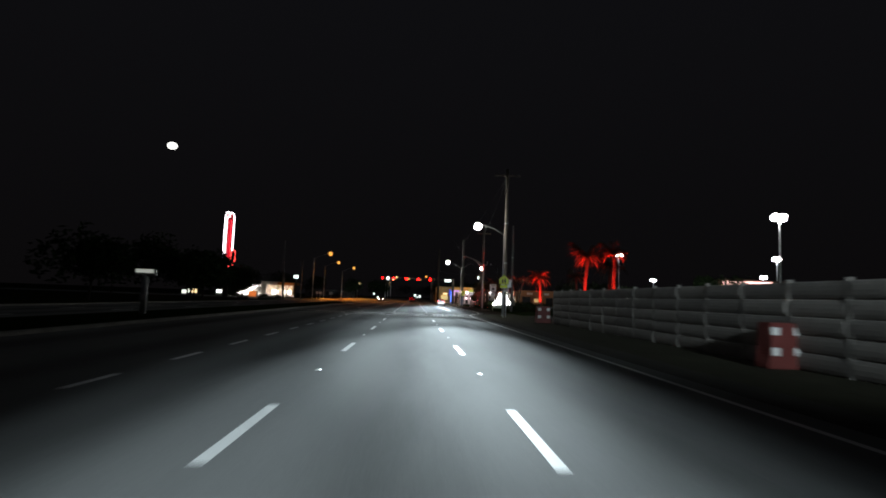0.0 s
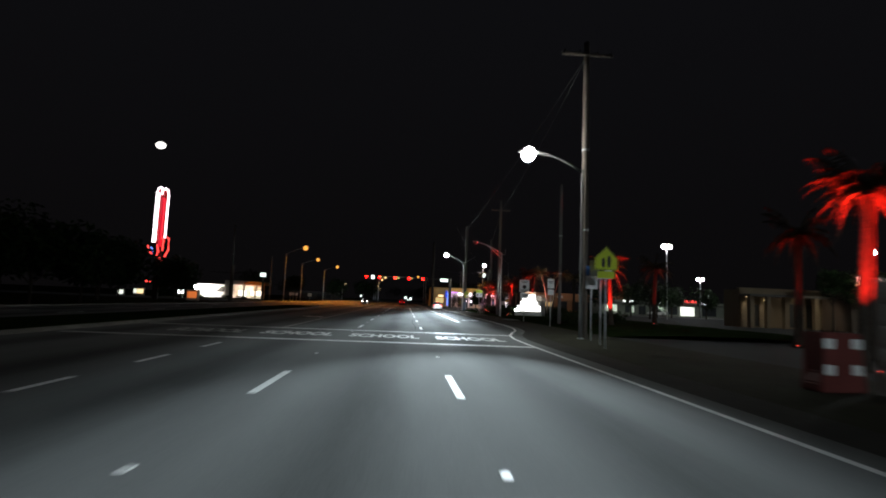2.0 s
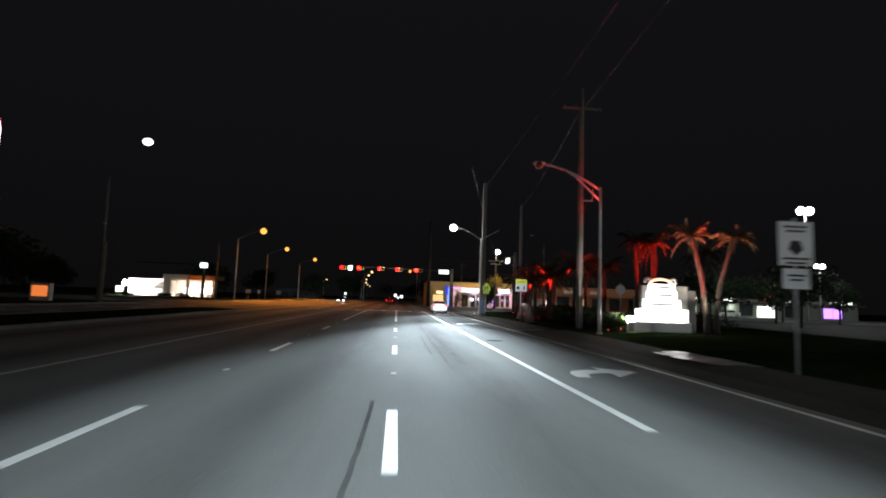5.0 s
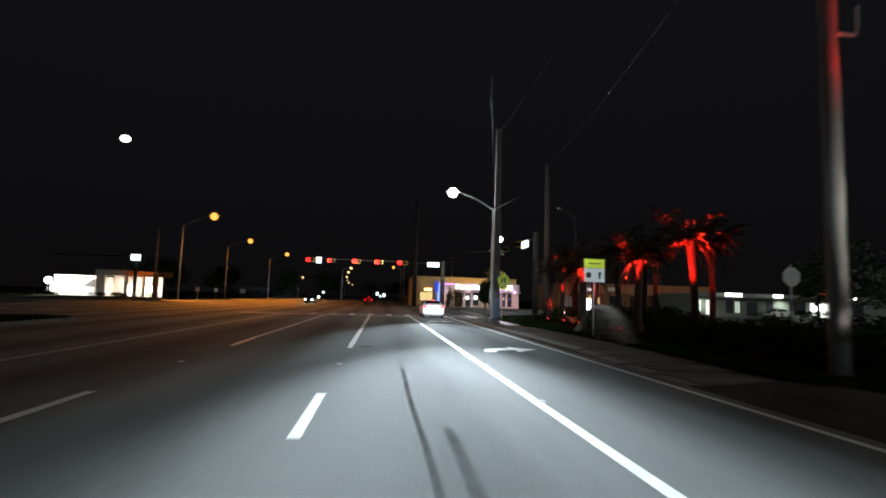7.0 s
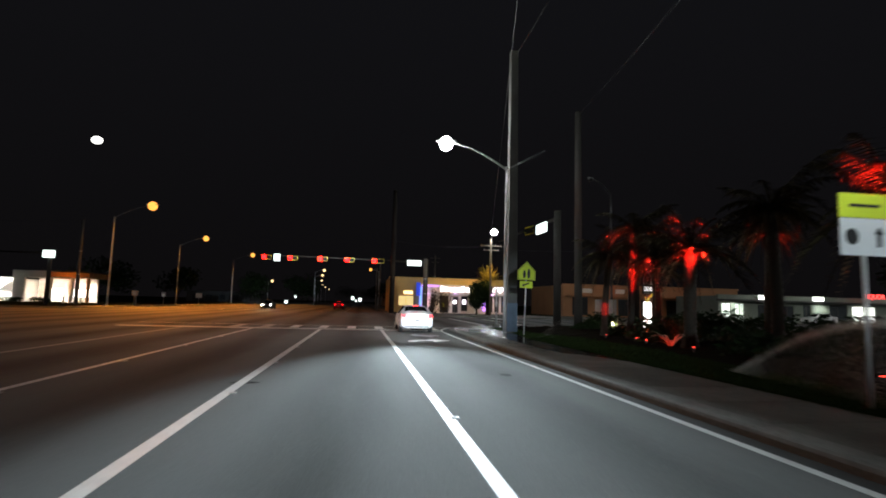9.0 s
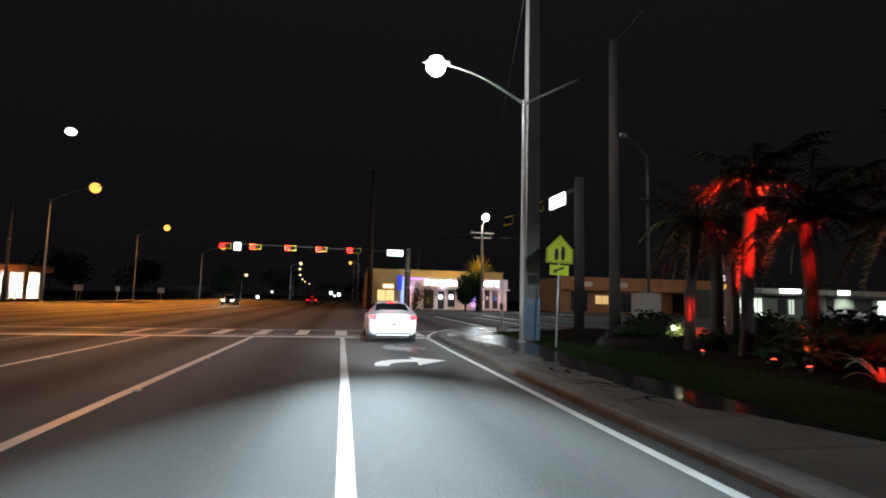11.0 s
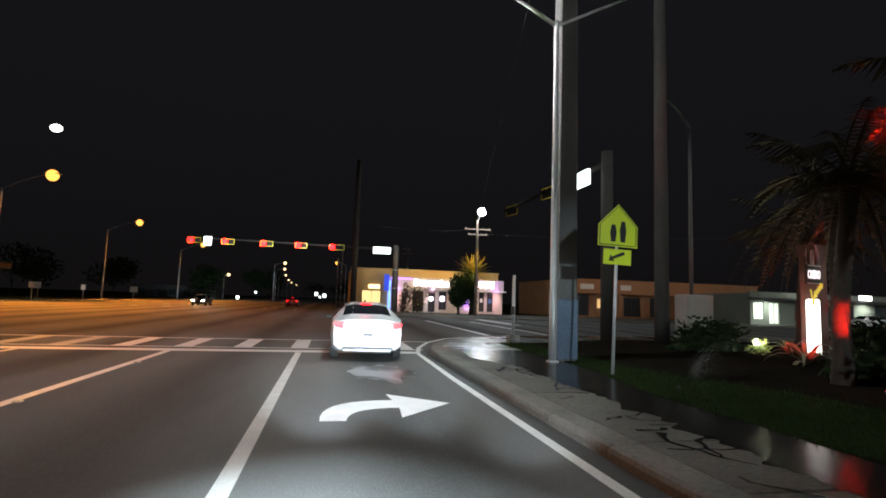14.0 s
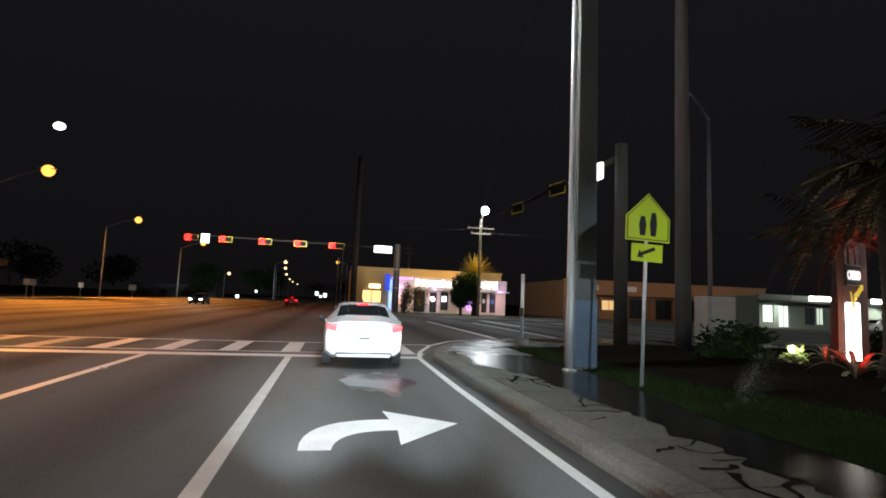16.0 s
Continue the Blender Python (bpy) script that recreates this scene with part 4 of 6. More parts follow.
box(b, (11.3 - 13.2, -0.35, 7.42), (2.1, 0.16, 0.8), bevel=0.03)
part("street_name_sign", b, G_STREET, m1, "lit white street-name panel")
m2 = mast((17.0, 143.8, 0.15), (0.3, 17, 0), 8.1, "concrete mast with a signal arm across the side street")
for y in (6.6, 12.8):
    signal_head(m2, (0.1, y, 7.6), 3, False, -78)
b = bmesh.new()
box(b, (-0.75, 1.2, 7.0), (0.16, 2.0, 0.68), bevel=0.03)
part("street_name_sign", b, G_STREET, m2, "lit white street-name panel")
m3 = mast((-38.9, 188.7, 0), (-16, 4, 0), 7.6, "steel mast with an arm and a lit sign across the junction")
b = bmesh.new()
box(b, (0.0, -0.4, 6.95), (1.5, 0.16, 1.0), bevel=0.03)
part("street_name_sign", b, G_STREET, m3, "lit white street-name panel")

# push-button post on a square foot
t = thing("push_button_post", (12.2, 141.9, 0.15), "grey pedestrian push-button post on a square concrete foot", "post")
b = bmesh.new()
box(b, (0, 0, 0.13), (0.42, 0.42, 0.26), bevel=0.04)
part("foot", b, KERB, t)
b = bmesh.new()
tube(b, [(0, 0, 0.25), (0, 0, 2.45)], 0.06, 12)
part("post", b, GALV, t, smooth=True)
b = bmesh.new()
box(b, (-0.06, -0.08, 1.15), (0.13, 0.09, 0.3), bevel=0.015)
part("button_box", b, DARK_STEEL, t)
t = thing("signal_cabinet", (19.5, 141.6, 0.15), "large grey metal traffic signal cabinet", "cabinet")
b = bmesh.new()
box(b, (0, 0, 1.02), (1.15, 0.8, 1.9), bevel=0.03)
part("body", b, CABINET, t)
b = bmesh.new()
box(b, (0, -0.415, 1.02), (1.0, 0.03, 1.7), bevel=0.01)
d = part("door", b, CABINET, t)
b = bmesh.new()
tube(b, [(0.38, -0.45, 0.95), (0.38, -0.47, 1.05), (0.38, -0.45, 1.15)], 0.015, 8)
part("handle", b, DARK_STEEL, d)
b = bmesh.new()
box(b, (0, 0, 0.04), (1.3, 0.95, 0.09), bevel=0.01)
part("plinth", b, KERB, t)

# ---- road signs ----


def sign_post(name, loc, height, label, category="road sign", lean=0.0, r=0.032):
    t = thing(name, loc, label, category)
    b = bmesh.new()
    tube(b, [(0, 0, -0.05), (lean, 0, height)], r, 10)
    part("post", b, GALV, t, smooth=True)
    return t


def panel(t, name, outline, z, material, y=-0.045, x=0.0, label=""):
    b = bmesh.new()
    prism(b, outline, 0.012, Matrix.Translation((x, y, z)))
    p = part(name, b, material, t, label)
    return p


def rect(w, h):
    return [(-w / 2, -h / 2), (w / 2, -h / 2), (w / 2, h / 2), (-w / 2, h / 2)]


def school_sign(loc, top, w=0.84, with_arrow=True):
    t = sign_post("school_crossing_sign", loc, top - 0.1, "fluorescent yellow-green five-sided school crossing sign on a steel post")
    h = w
    zc = top - h
    five = [(-w / 2, 0), (w / 2, 0), (w / 2, h * 0.5), (0, h), (-w / 2, h * 0.5)]
    p = panel(t, "sign_plate", five, zc, SIGN_YG)
    b = bmesh.new()
    for i in range(5):
        (x0, z0), (x1, z1) = five[i], five[(i + 1) % 5]
        c = Vector((0, 0, h * 0.45))
        i0, i1 = [Vector((x, 0, z)).lerp(c, 0.06) for x, z in (five[i], five[(i + 1) % 5])]
        j0, j1 = [Vector((x, 0, z)).lerp(c, 0.10) for x, z in (five[i], five[(i + 1) % 5])]
        b.faces.new([b.verts.new(v + Vector((0, -0.049, zc))) for v in (i0, i1, j1, j0)])
    part("border", b, SIGN_BLACK, p, "thin black border")
    for dx, hh in ((-0.11, 0.36), (0.11, 0.44)):
        b = bmesh.new()
        prism(b, [(dx - 0.05, 0.1), (dx + 0.05, 0.1), (dx + 0.075, 0.1 + hh * 0.55), (dx + 0.04, 0.1 + hh), (dx - 0.04, 0.1 + hh), (dx - 0.075, 0.1 + hh * 0.55)], 0.004, Matrix.Translation((0, -0.05, zc)))
        part("symbol", b, SIGN_BLACK, p, "plain black symbol")
    if with_arrow:
        q = panel(t, "plaque", rect(w * 0.7, w * 0.36), zc - w * 0.24, SIGN_YG)
        b = bmesh.new()
        ar = [(-0.2, -0.09), (-0.06, -0.10), (-0.1, -0.055), (0.17, 0.06), (0.14, 0.12), (-0.13, 0.0), (-0.16, 0.05)]
        prism(b, ar, 0.004, Matrix.Translation((0, -0.05, zc - w * 0.24)))
        part("symbol", b, SIGN_BLACK, q, "black slanting arrow")
    else:
        panel(t, "plaque", rect(w * 0.75, w * 0.3), zc - w * 0.2, SIGN_YG)
    return t


tilted = school_sign((11.34, 133.3, 0.13), 3.57, 0.9)
tilted.rotation_euler = (0, radians(1.9), 0)
school_sign((8.0, 58.2, 0.12), 3.85, 0.9, False)


def bars(t, parent, rows, z, w, material, y=-0.051, x=0.0, hh=0.05):
    for k, wide in enumerate(rows):
        b = bmesh.new()
        prism(b, rect(w * wide, hh), 0.003, Matrix.Translation((x, y, z - k * hh * 2.2)))
        part("bar", b, material, parent)


t = sign_post("regulatory_sign", (11.3, 86.5, 0.13), 3.85, "white turn-lane sign with a dark symbol and plaque on a post")
p = panel(t, "sign_plate", rect(0.92, 1.1), 3.2, SIGN_WHITE)
bars(t, p, (0.7, 0.55), 3.62, 0.9, SIGN_BLACK)
panel(t, "symbol", [(-0.2, -0.1), (0, -0.25), (0.2, -0.1), (0.12, 0.12), (-0.12, 0.12)], 3.15, SIGN_BLACK, -0.05)
bars(t, p, (0.8, 0.6), 2.82, 0.9, SIGN_BLACK)
p = panel(t, "plaque", rect(0.72, 0.5), 2.32, SIGN_WHITE)
bars(t, p, (0.7, 0.5), 2.4, 0.7, SIGN_BLACK)
t = sign_post("crossing_notice", (11.23, 115.7, 0.13), 3.3, "yellow-green and white notice sign on a steel post", lean=0.03)
panel(t, "header_plate", rect(0.9, 0.38), 3.12, SIGN_YG, x=0.03)
bars(t, t.children[1], (0.6,), 3.12, 0.9, SIGN_BLACK, x=0.03)
p = panel(t, "sign_plate", rect(0.9, 0.58), 2.63, SIGN_WHITE, x=0.03)
b = bmesh.new()
prism(b, [(-0.22 + 0.12 * math.cos(k * 0.5236), 0.13 * math.sin(k * 0.5236)) for k in range(12)], 0.003, Matrix.Translation((0, -0.051, 2.63)))
part("symbol", b, SIGN_BLACK, p, "round dark symbol")
b = bmesh.new()
prism(b, [(0.22, -0.15), (0.3, -0.15), (0.31, 0.05), (0.36, 0.05), (0.27, 0.17), (0.18, 0.05), (0.22, 0.05)], 0.003, Matrix.Translation((0, -0.051, 2.63)))
part("symbol", b, SIGN_BLACK, p, "dark upright arrow")
t = sign_post("regulatory_sign", (8.56, 60.2, 0.12), 3.5, "white rectangular sign with a dark symbol on a post")
p = panel(t, "sign_plate", rect(0.95, 0.75), 3.1, SIGN_WHITE)
bars(t, p, (0.75,), 3.32, 0.9, SIGN_BLACK)
panel(t, "symbol", [(-0.15, -0.1), (0.05, -0.2), (0.18, 0.0), (0.1, 0.12), (-0.1, 0.08)], 3.05, SIGN_BLACK, -0.05)
t = sign_post("bus_stop_sign", (8.95, 62.4, 0.12), 3.4, "blue and white double sign on a steel post")
panel(t, "sign_plate", rect(0.5, 0.42), 3.2, SIGN_BLUE)
panel(t, "plaque", rect(0.55, 0.6), 2.66, SIGN_WHITE)
t = sign_post("regulatory_sign", (11.31, 77.7, 0.13), 3.6, "dull grey-white narrow sign with a plaque on a post")
p = panel(t, "sign_plate", rect(0.5, 0.7), 3.15, SIGN_WHITE)
bars(t, p, (0.7, 0.5), 3.3, 0.5, SIGN_BLACK)
panel(t, "plaque", rect(0.45, 0.4), 2.5, SIGN_WHITE)
t = sign_post("stop_sign", (18.42, 113.4, 0.3), 3.05, "grey back of an eight-sided stop sign on a post")
panel(t, "sign_plate", [(0.4 * math.cos(math.pi / 8 + k * math.pi / 4), 0.4 * math.sin(math.pi / 8 + k * math.pi / 4)) for k in range(8)], 2.55, SIGN_BACK)
for x, y, w, h in ((-35.5, 209.2, 0.75, 0.9), (-37.2, 227.5, 0.8, 0.9), (-36.7, 250.2, 1.5, 1.2), (-33.5, 203.5, 0.8, 0.8)):
    t = sign_post("small_sign", (x, y, 0), 2.4, "small pale sign on a post across the junction", r=0.07)
    panel(t, "sign_plate", rect(w, h), 2.0, SIGN_WHITE, -0.09)
t = sign_post("median_sign", (-15.4, 42.1, 0.15), 2.3, "pale boxy sign on a broad post on the dark median", r=0.17)
b = bmesh.new()
box(b, (0, 0, 2.35), (1.15, 0.3, 0.42), bevel=0.05)
part("sign_box", b, SIGN_BACK, t)
b = bmesh.new()
box(b, (0.0, -0.16, 2.42), (1.0, 0.02, 0.2), bevel=0.004)
part("lit_strip", b, glow("dim_sign_face", (0.9, 0.95, 0.85), 0.4), t, "dim glowing strip")
b = bmesh.new()
box(b, (0.0, -0.19, 0.95), (0.24, 0.02, 0.3), bevel=0.004)
part("reflector", b, SIGN_WHITE, t)

# ---- fence and barricades on the near side ----
fence = thing("panel_fence", (10.05, 48.7, 0.1), "stained concrete fence of rounded boards between posts", "fence")
board_bm = bmesh.new()
outline = [(0.06 * math.cos(a), 0.225 * math.sin(a)) for a in (math.pi * k / 6 for k in range(12))]
prism(board_bm, outline, 1.85, Matrix.Translation((0, 0, 0)))
board = part("board", board_bm, FENCE_CONC, fence)
board.location = (0, -2.0, 0.26)
post_bm = bmesh.new()
box(post_bm, (0.02, 0, 1.18), (0.13, 0.1, 2.4), bevel=0.015)
fpost = part("post", post_bm, FENCE_CONC, fence)
for k in range(0, 24):
    if k:
        again(fpost, 0, 0).location = (0, -2.0 * k, 0)
    for j in range(5):
        if k == 0 and j == 0:
            continue
        o = again(board, 0, 0)
        o.location = (random.uniform(-0.02, 0.02), -2.0 * (k + 1) + 0.075, 0.26 + 0.455 * j)
        o.rotation_euler = (0, radians(random.uniform(-3, 3)), 0)


def barricade(loc, rz):
    t = thing("barricade", loc, "dull red plastic barricade with white reflective squares", "barricade", "barricades by the fence", rz=rz)
    b = bmesh.new()
    prism(b, [(-0.55, 0), (0.55, 0), (0.55, 0.18), (0.46, 0.4), (0.46, 1.2), (-0.46, 1.2), (-0.46, 0.4), (-0.55, 0.18)], 0.5, Matrix.Translation((0, -0.25, 0)))
    bmesh.ops.bevel(b, geom=b.edges[:], offset=0.03, segments=2, affect="EDGES")
    part("body", b, RED_PLASTIC, t)
    for x in (-0.33, 0.33):
        for z in (0.45, 0.98):
            b = bmesh.new()
            box(b, (x, -0.256, z), (0.24, 0.014, 0.2), bevel=0.004)
            part("reflector", b, REFLECT_WHITE, t, "white reflective square")
    return t


b0 = barricade((9.35, 49.1, 0.12), 6)
copy_thing(b0, pose(9.7, 24.6, 0.12, 0, 0, 5))
# ---- palms, shrubs and trees ----


def palm_trunk(h, r, lean=0.0):
    b = bmesh.new()
    n = 44
    pts, rad = [], []
    for i in range(n + 1):
        s = i / n
        pts.append((lean * s * s, 0.05 * math.sin(s * 5), h * s))
        rad.append(r * (1.25 - 0.45 * min(1, s * 6)) * (1 + 0.35 * max(0, s - 0.82) / 0.18))
    tube(b, pts, rad, 12)
    for k, v in enumerate(b.verts):
        i, j = divmod(k, 12)
        c = Vector(pts[min(i, n)])
        v.co = c + (v.co - c) * (1.0 + (0.10 if (i + j) % 2 else -0.07))
    return b


def palm_crown(h, lean, fronds, length, droop, seed, start=0.0):
    """Arching fronds, each a rib with leaflets on both sides."""
    rnd = random.Random(seed)
    b = bmesh.new()
    top = Vector((lean, 0.0, h))
    for f in range(fronds):
        a = 2 * math.pi * f / fronds * 2.4 + rnd.uniform(-0.25, 0.25)
        rise = rnd.uniform(-0.15, 1.75)
        ln = length * rnd.uniform(0.8, 1.1)
        side = Vector((-math.sin(a), math.cos(a), 0))
        out = Vector((math.cos(a), math.sin(a), 0))
        prev = None
        n = 13
        for i in range(n + 1):
            s = i / n
            p = top + out * ln * s * (1 - 0.18 * s) + Vector((0, 0, ln * (rise * s * 0.75 - droop * s * s)))
            if prev is not None:
                w = 0.035 * (1 - s) + 0.008
                b.faces.new([b.verts.new(v) for v in (prev - side * w, prev + side * w, p + side * w * 0.9, p - side * w * 0.9)])
                if s > start:
                    lf = 0.55 * math.sin(math.pi * min(1, 0.16 + s * 0.86)) * length / 2.4
                    for q in (0.0, 0.5):
                        base = prev.lerp(p, q)
                        for sg in (-1, 1):
                            tip = base + side * sg * lf * rnd.uniform(0.75, 1.1) + out * lf * 0.55 + Vector((0, 0, -lf * rnd.uniform(0.15, 0.6)))
                            wd = out * 0.045
                            b.faces.new([b.verts.new(v) for v in (base - wd, base + wd, tip)])
            prev = p
    return b


def fan_crown(h, fronds, length, seed):
    """A round head of straight stiff fronds that point every way but down."""
    rnd = random.Random(seed)
    b = bmesh.new()
    top = Vector((0, 0, h))
    for f in range(fronds):
        a, up = 2.399 * f, math.asin(-0.12 + 1.1 * (f + 0.5) / fronds)
        way = Vector((math.cos(a) * math.cos(up), math.sin(a) * math.cos(up), math.sin(up)))
        side = Vector((-math.sin(a), math.cos(a), 0))
        ln = length * rnd.uniform(0.85, 1.1)
        prev = top + way * 0.12
        for i in range(1, 10):
            s = i / 9
            p = top + way * ln * s + Vector((0, 0, -0.22 * ln * s * s * math.cos(up)))
            b.faces.new([b.verts.new(v) for v in (prev - side * 0.03, prev + side * 0.03, p + side * 0.02, p - side * 0.02)])
            lf = 0.34 * math.sin(math.pi * min(1, 0.25 + s * 0.7))
            for sg in (-1, 1):
                tip = prev + side * sg * lf * rnd.uniform(0.7, 1.1) + way * lf * 0.9
                b.faces.new([b.verts.new(v) for v in (prev - way * 0.05, prev + way * 0.05, tip)])
            prev = p
    return b


def palm(name, loc, h, r, label, seed, fronds=20, length=2.3, droop=0.75, lean=0.0, frond=None, skirt=True, rz=0.0, fan=False):
    t = thing(name, loc, label, "palm tree", "palms on the verge", rz=rz)
    part("trunk", palm_trunk(h, r, lean), BARK, t, smooth=True)
    part("crown", fan_crown(h, fronds, length, seed) if fan else palm_crown(h - 0.05, lean, fronds, length, droop, seed), frond or FROND, t)
    if skirt:
        part("dead_fronds", palm_crown(h - 0.25, lean, 8, length * 0.62, 1.5, seed + 7), DRY_FROND, t, "hanging dry brown fronds")
    return t


def uplight(ux, uy, z):
    t = thing("uplight", (ux, uy, z), "small red garden uplight in the planted verge", "uplight", "red uplights")
    b = bmesh.new()
    tube(b, [(0, 0, 0), (0, 0, 0.06), (0.02, 0.03, 0.13)], [0.03, 0.03, 0.06], 10)
    part("housing", b, DARK_STEEL, t)
    b = bmesh.new()
    tube(b, [(0.021, 0.031, 0.132), (0.024, 0.035, 0.14)], 0.05, 10)
    part("lens", b, G_UPRED, t, "glowing red lens")


PALMS = [
    # x, y, height, radius, length, uplight power, its side, what part of the height it aims at, its cone
    (13.7, 53.1, 5.4, 0.17, 2.0, 2.6, 4.2, 0.85, 36), (17.6, 56.9, 6.2, 0.17, 2.1, 2.6, 4.3, 0.85, 36), (16.4, 78.8, 4.6, 0.2, 2.2, 2.6, 4.1, 0.75, 60), (22.9, 85.0, 5.2, 0.2, 2.2, 0.12, 4.2, 0.8, 40),
    (16.6, 104.3, 5.2, 0.19, 1.7, 1.3, 3.9, 0.75, 44), (15.8, 104.9, 5.3, 0.15, 1.6, 0.5, 4.4, 1.05, 30), (16.4, 116.7, 4.4, 0.2, 2.6, 4.0, 3.9, 1.3, 36), (14.25, 117.7, 3.6, 0.2, 2.3, 3.5, 3.6, 1.4, 30),
    (14.5, 129.0, 4.6, 0.17, 2.2, 2.4, 4.4, 1.1, 42), (14.2, 124.6, 3.3, 0.24, 2.6, 4.0, 4.2, 1.8, 26), (14.7, 127.4, 3.4, 0.15, 2.2, 1.4, 3.9, 0.75, 40),
    (14.24, 130.8, 3.7, 0.16, 2.4, 0.2, 4.3, 0.32, 24), (15.3, 122.2, 4.4, 0.2, 2.3, 0),
    (19.6, 127.5, 5.2, 0.22, 2.4, 0), (17.1, 133.4, 4.2, 0.23, 2.6, 0), (20.35, 137.45, 3.6, 0.27, 3.0, 0.05), (19.25, 135.1, 4.2, 0.18, 2.0, 1.4, 4.9, 0.7, 24), (21.7, 129.8, 5.0, 0.2, 2.4, 0.5), (20.4, 121.5, 5.0, 0.2, 2.4, 0.4), (24.2, 112.0, 5.5, 0.2, 2.4, 0), (19.5, 63.1, 5.6, 0.24, 2.2, 0.15, 4.0, 1.1, 40)]
for k, (x, y, h, r, ln, up, *way) in enumerate(PALMS):
    z = 0.1 if y < 66 else 0.3
    palm("palm_tree", (x, y, z), h, r, "feather palm with a rough trunk lit red from below" if up else "dark feather palm on the verge", 11 + k, length=ln, lean=random.uniform(-0.3, 0.3), rz=random.uniform(0, 360))
    if up:
        ua = way[0] if way else random.uniform(3.2, 4.7)
        ux, uy = x + 1.3 * math.cos(ua), y + 1.3 * math.sin(ua)
        uplight(ux, uy, z)
        spot("red_uplight_beam", (ux + 0.05, uy + 0.06, z + 0.36), (x, y, z + h * (way[1] if len(way) > 1 else 1.12)), 6500 * up, way[2] if len(way) > 2 else 44, RED, 1.0, 0.04)
# a pair of leaning pale palms beside the lit sign
for dx, ln in ((0.0, -0.9), (0.5, 1.0)):
    palm("palm_tree", (17.2 + dx, 100.0, 0.35), 5.0, 0.14, "slim leaning palm with a pale lit trunk and brown crown", 60 + int(dx * 2), length=1.5, lean=ln, frond=DRY_FROND, skirt=False)
spot("sign_flood_beam", (16.4, 99.0, 0.6), (17.3, 100.0, 4.2), 1200, 80, (1.0, 0.9, 0.75), 0.8, 0.05)

spot("red_uplight_beam", (16.0, 98.6, 0.5), (17.3, 100.0, 5.2), 3500, 50, RED, 1.0, 0.04)
# red beam on the concrete pole and lamp arm, white spill of the sign's flood on the foot of the pole
uplight(12.7, 101.7, 0.2)
uplight(13.6, 102.2, 0.25)
spot("red_uplight_beam", (12.7, 101.7, 0.55), (10.6, 100.2, 7.0), 26000, 60, RED, 1.0, 0.04)
spot("red_uplight_beam", (13.6, 102.2, 0.6), (12.1, 104.5, 11.5), 60000, 26, RED, 1.0, 0.04)
spot("flood_beam", (13.7, 101.6, 0.95), (12.1, 104.5, 2.6), 2000, 84, (1.0, 0.98, 0.9), 1.0, 0.1)

# date palm, orange light put into its frond colour, and dark round tree before the shops
t = palm("palm_tree", (21.65, 183.5, 0.1), 4.7, 0.3, "date palm before the shops, its orange-lit crown coloured golden", 90, fronds=130, length=2.8, fan=True, frond=mat("orange_lit_frond", (0.34, 0.25, 0.04), 0.6, fine=4, coarse=0.7, vary=0.35, bump=0), skirt=False)
# added warm fill on the crown; no lamp stands here
spot("sodium_beam_corner", (24.5, 176.5, 9.0), (21.65, 183.5, 5.3), 6500, 44, (1.0, 0.66, 0.2), 0.8)


def clump(name, loc, size, leaves, label, category, seed, material=None, leaf=0.16, trunk=0.0, group=""):
    """A bush or a crown of many small leaves in uneven lobes."""
    rnd = random.Random(seed)
    t = thing(name, loc, label, category, group)
    sx, sy, sz = size
    b = bmesh.new()
    lobes = [(rnd.uniform(-0.6, 0.6) * sx, rnd.uniform(-0.6, 0.6) * sy, trunk + sz * rnd.uniform(0.25, 0.75), rnd.uniform(0.35, 0.6)) for _ in range(9)]
    for _ in range(leaves):
        cx, cy, cz, k = rnd.choice(lobes)
        d = Vector((rnd.gauss(0, 1), rnd.gauss(0, 1), rnd.gauss(0, 1))).normalized() * rnd.uniform(0.55, 1.05)
        p = Vector((cx + d.x * sx * k, cy + d.y * sy * k, max(0.03, cz + d.z * sz * k)))
        u = Vector((rnd.gauss(0, 1), rnd.gauss(0, 1), rnd.gauss(0, 0.7))).normalized() * leaf * rnd.uniform(0.6, 1.3)
        v = u.orthogonal().normalized() * leaf * 0.4
        b.faces.new([b.verts.new(q) for q in (p - u, p + v, p + u, p - v)])
    part("foliage", b, material or LEAF, t)
    b = bmesh.new()
    if trunk:
        tube(b, [(0, 0, 0), (0.05, 0.03, trunk * 0.6), (0.0, 0.0, trunk + sz * 0.4)], [0.16, 0.12, 0.07], 9)
        for a in (0.4, 2.3, 4.2):
            tube(b, [(0, 0, trunk * 0.8), (math.cos(a) * sx * 0.5, math.sin(a) * sy * 0.5, trunk + sz * 0.5)], [0.07, 0.03], 7)
    else:
        for a in (0.2, 1.5, 2.9, 4.4):
            tube(b, [(0, 0, -0.03), (math.cos(a) * sx * 0.4, math.sin(a) * sy * 0.4, sz * 0.6)], [0.025, 0.012], 6)
    part("trunk" if trunk else "stems", b, BARK, t)
    return t


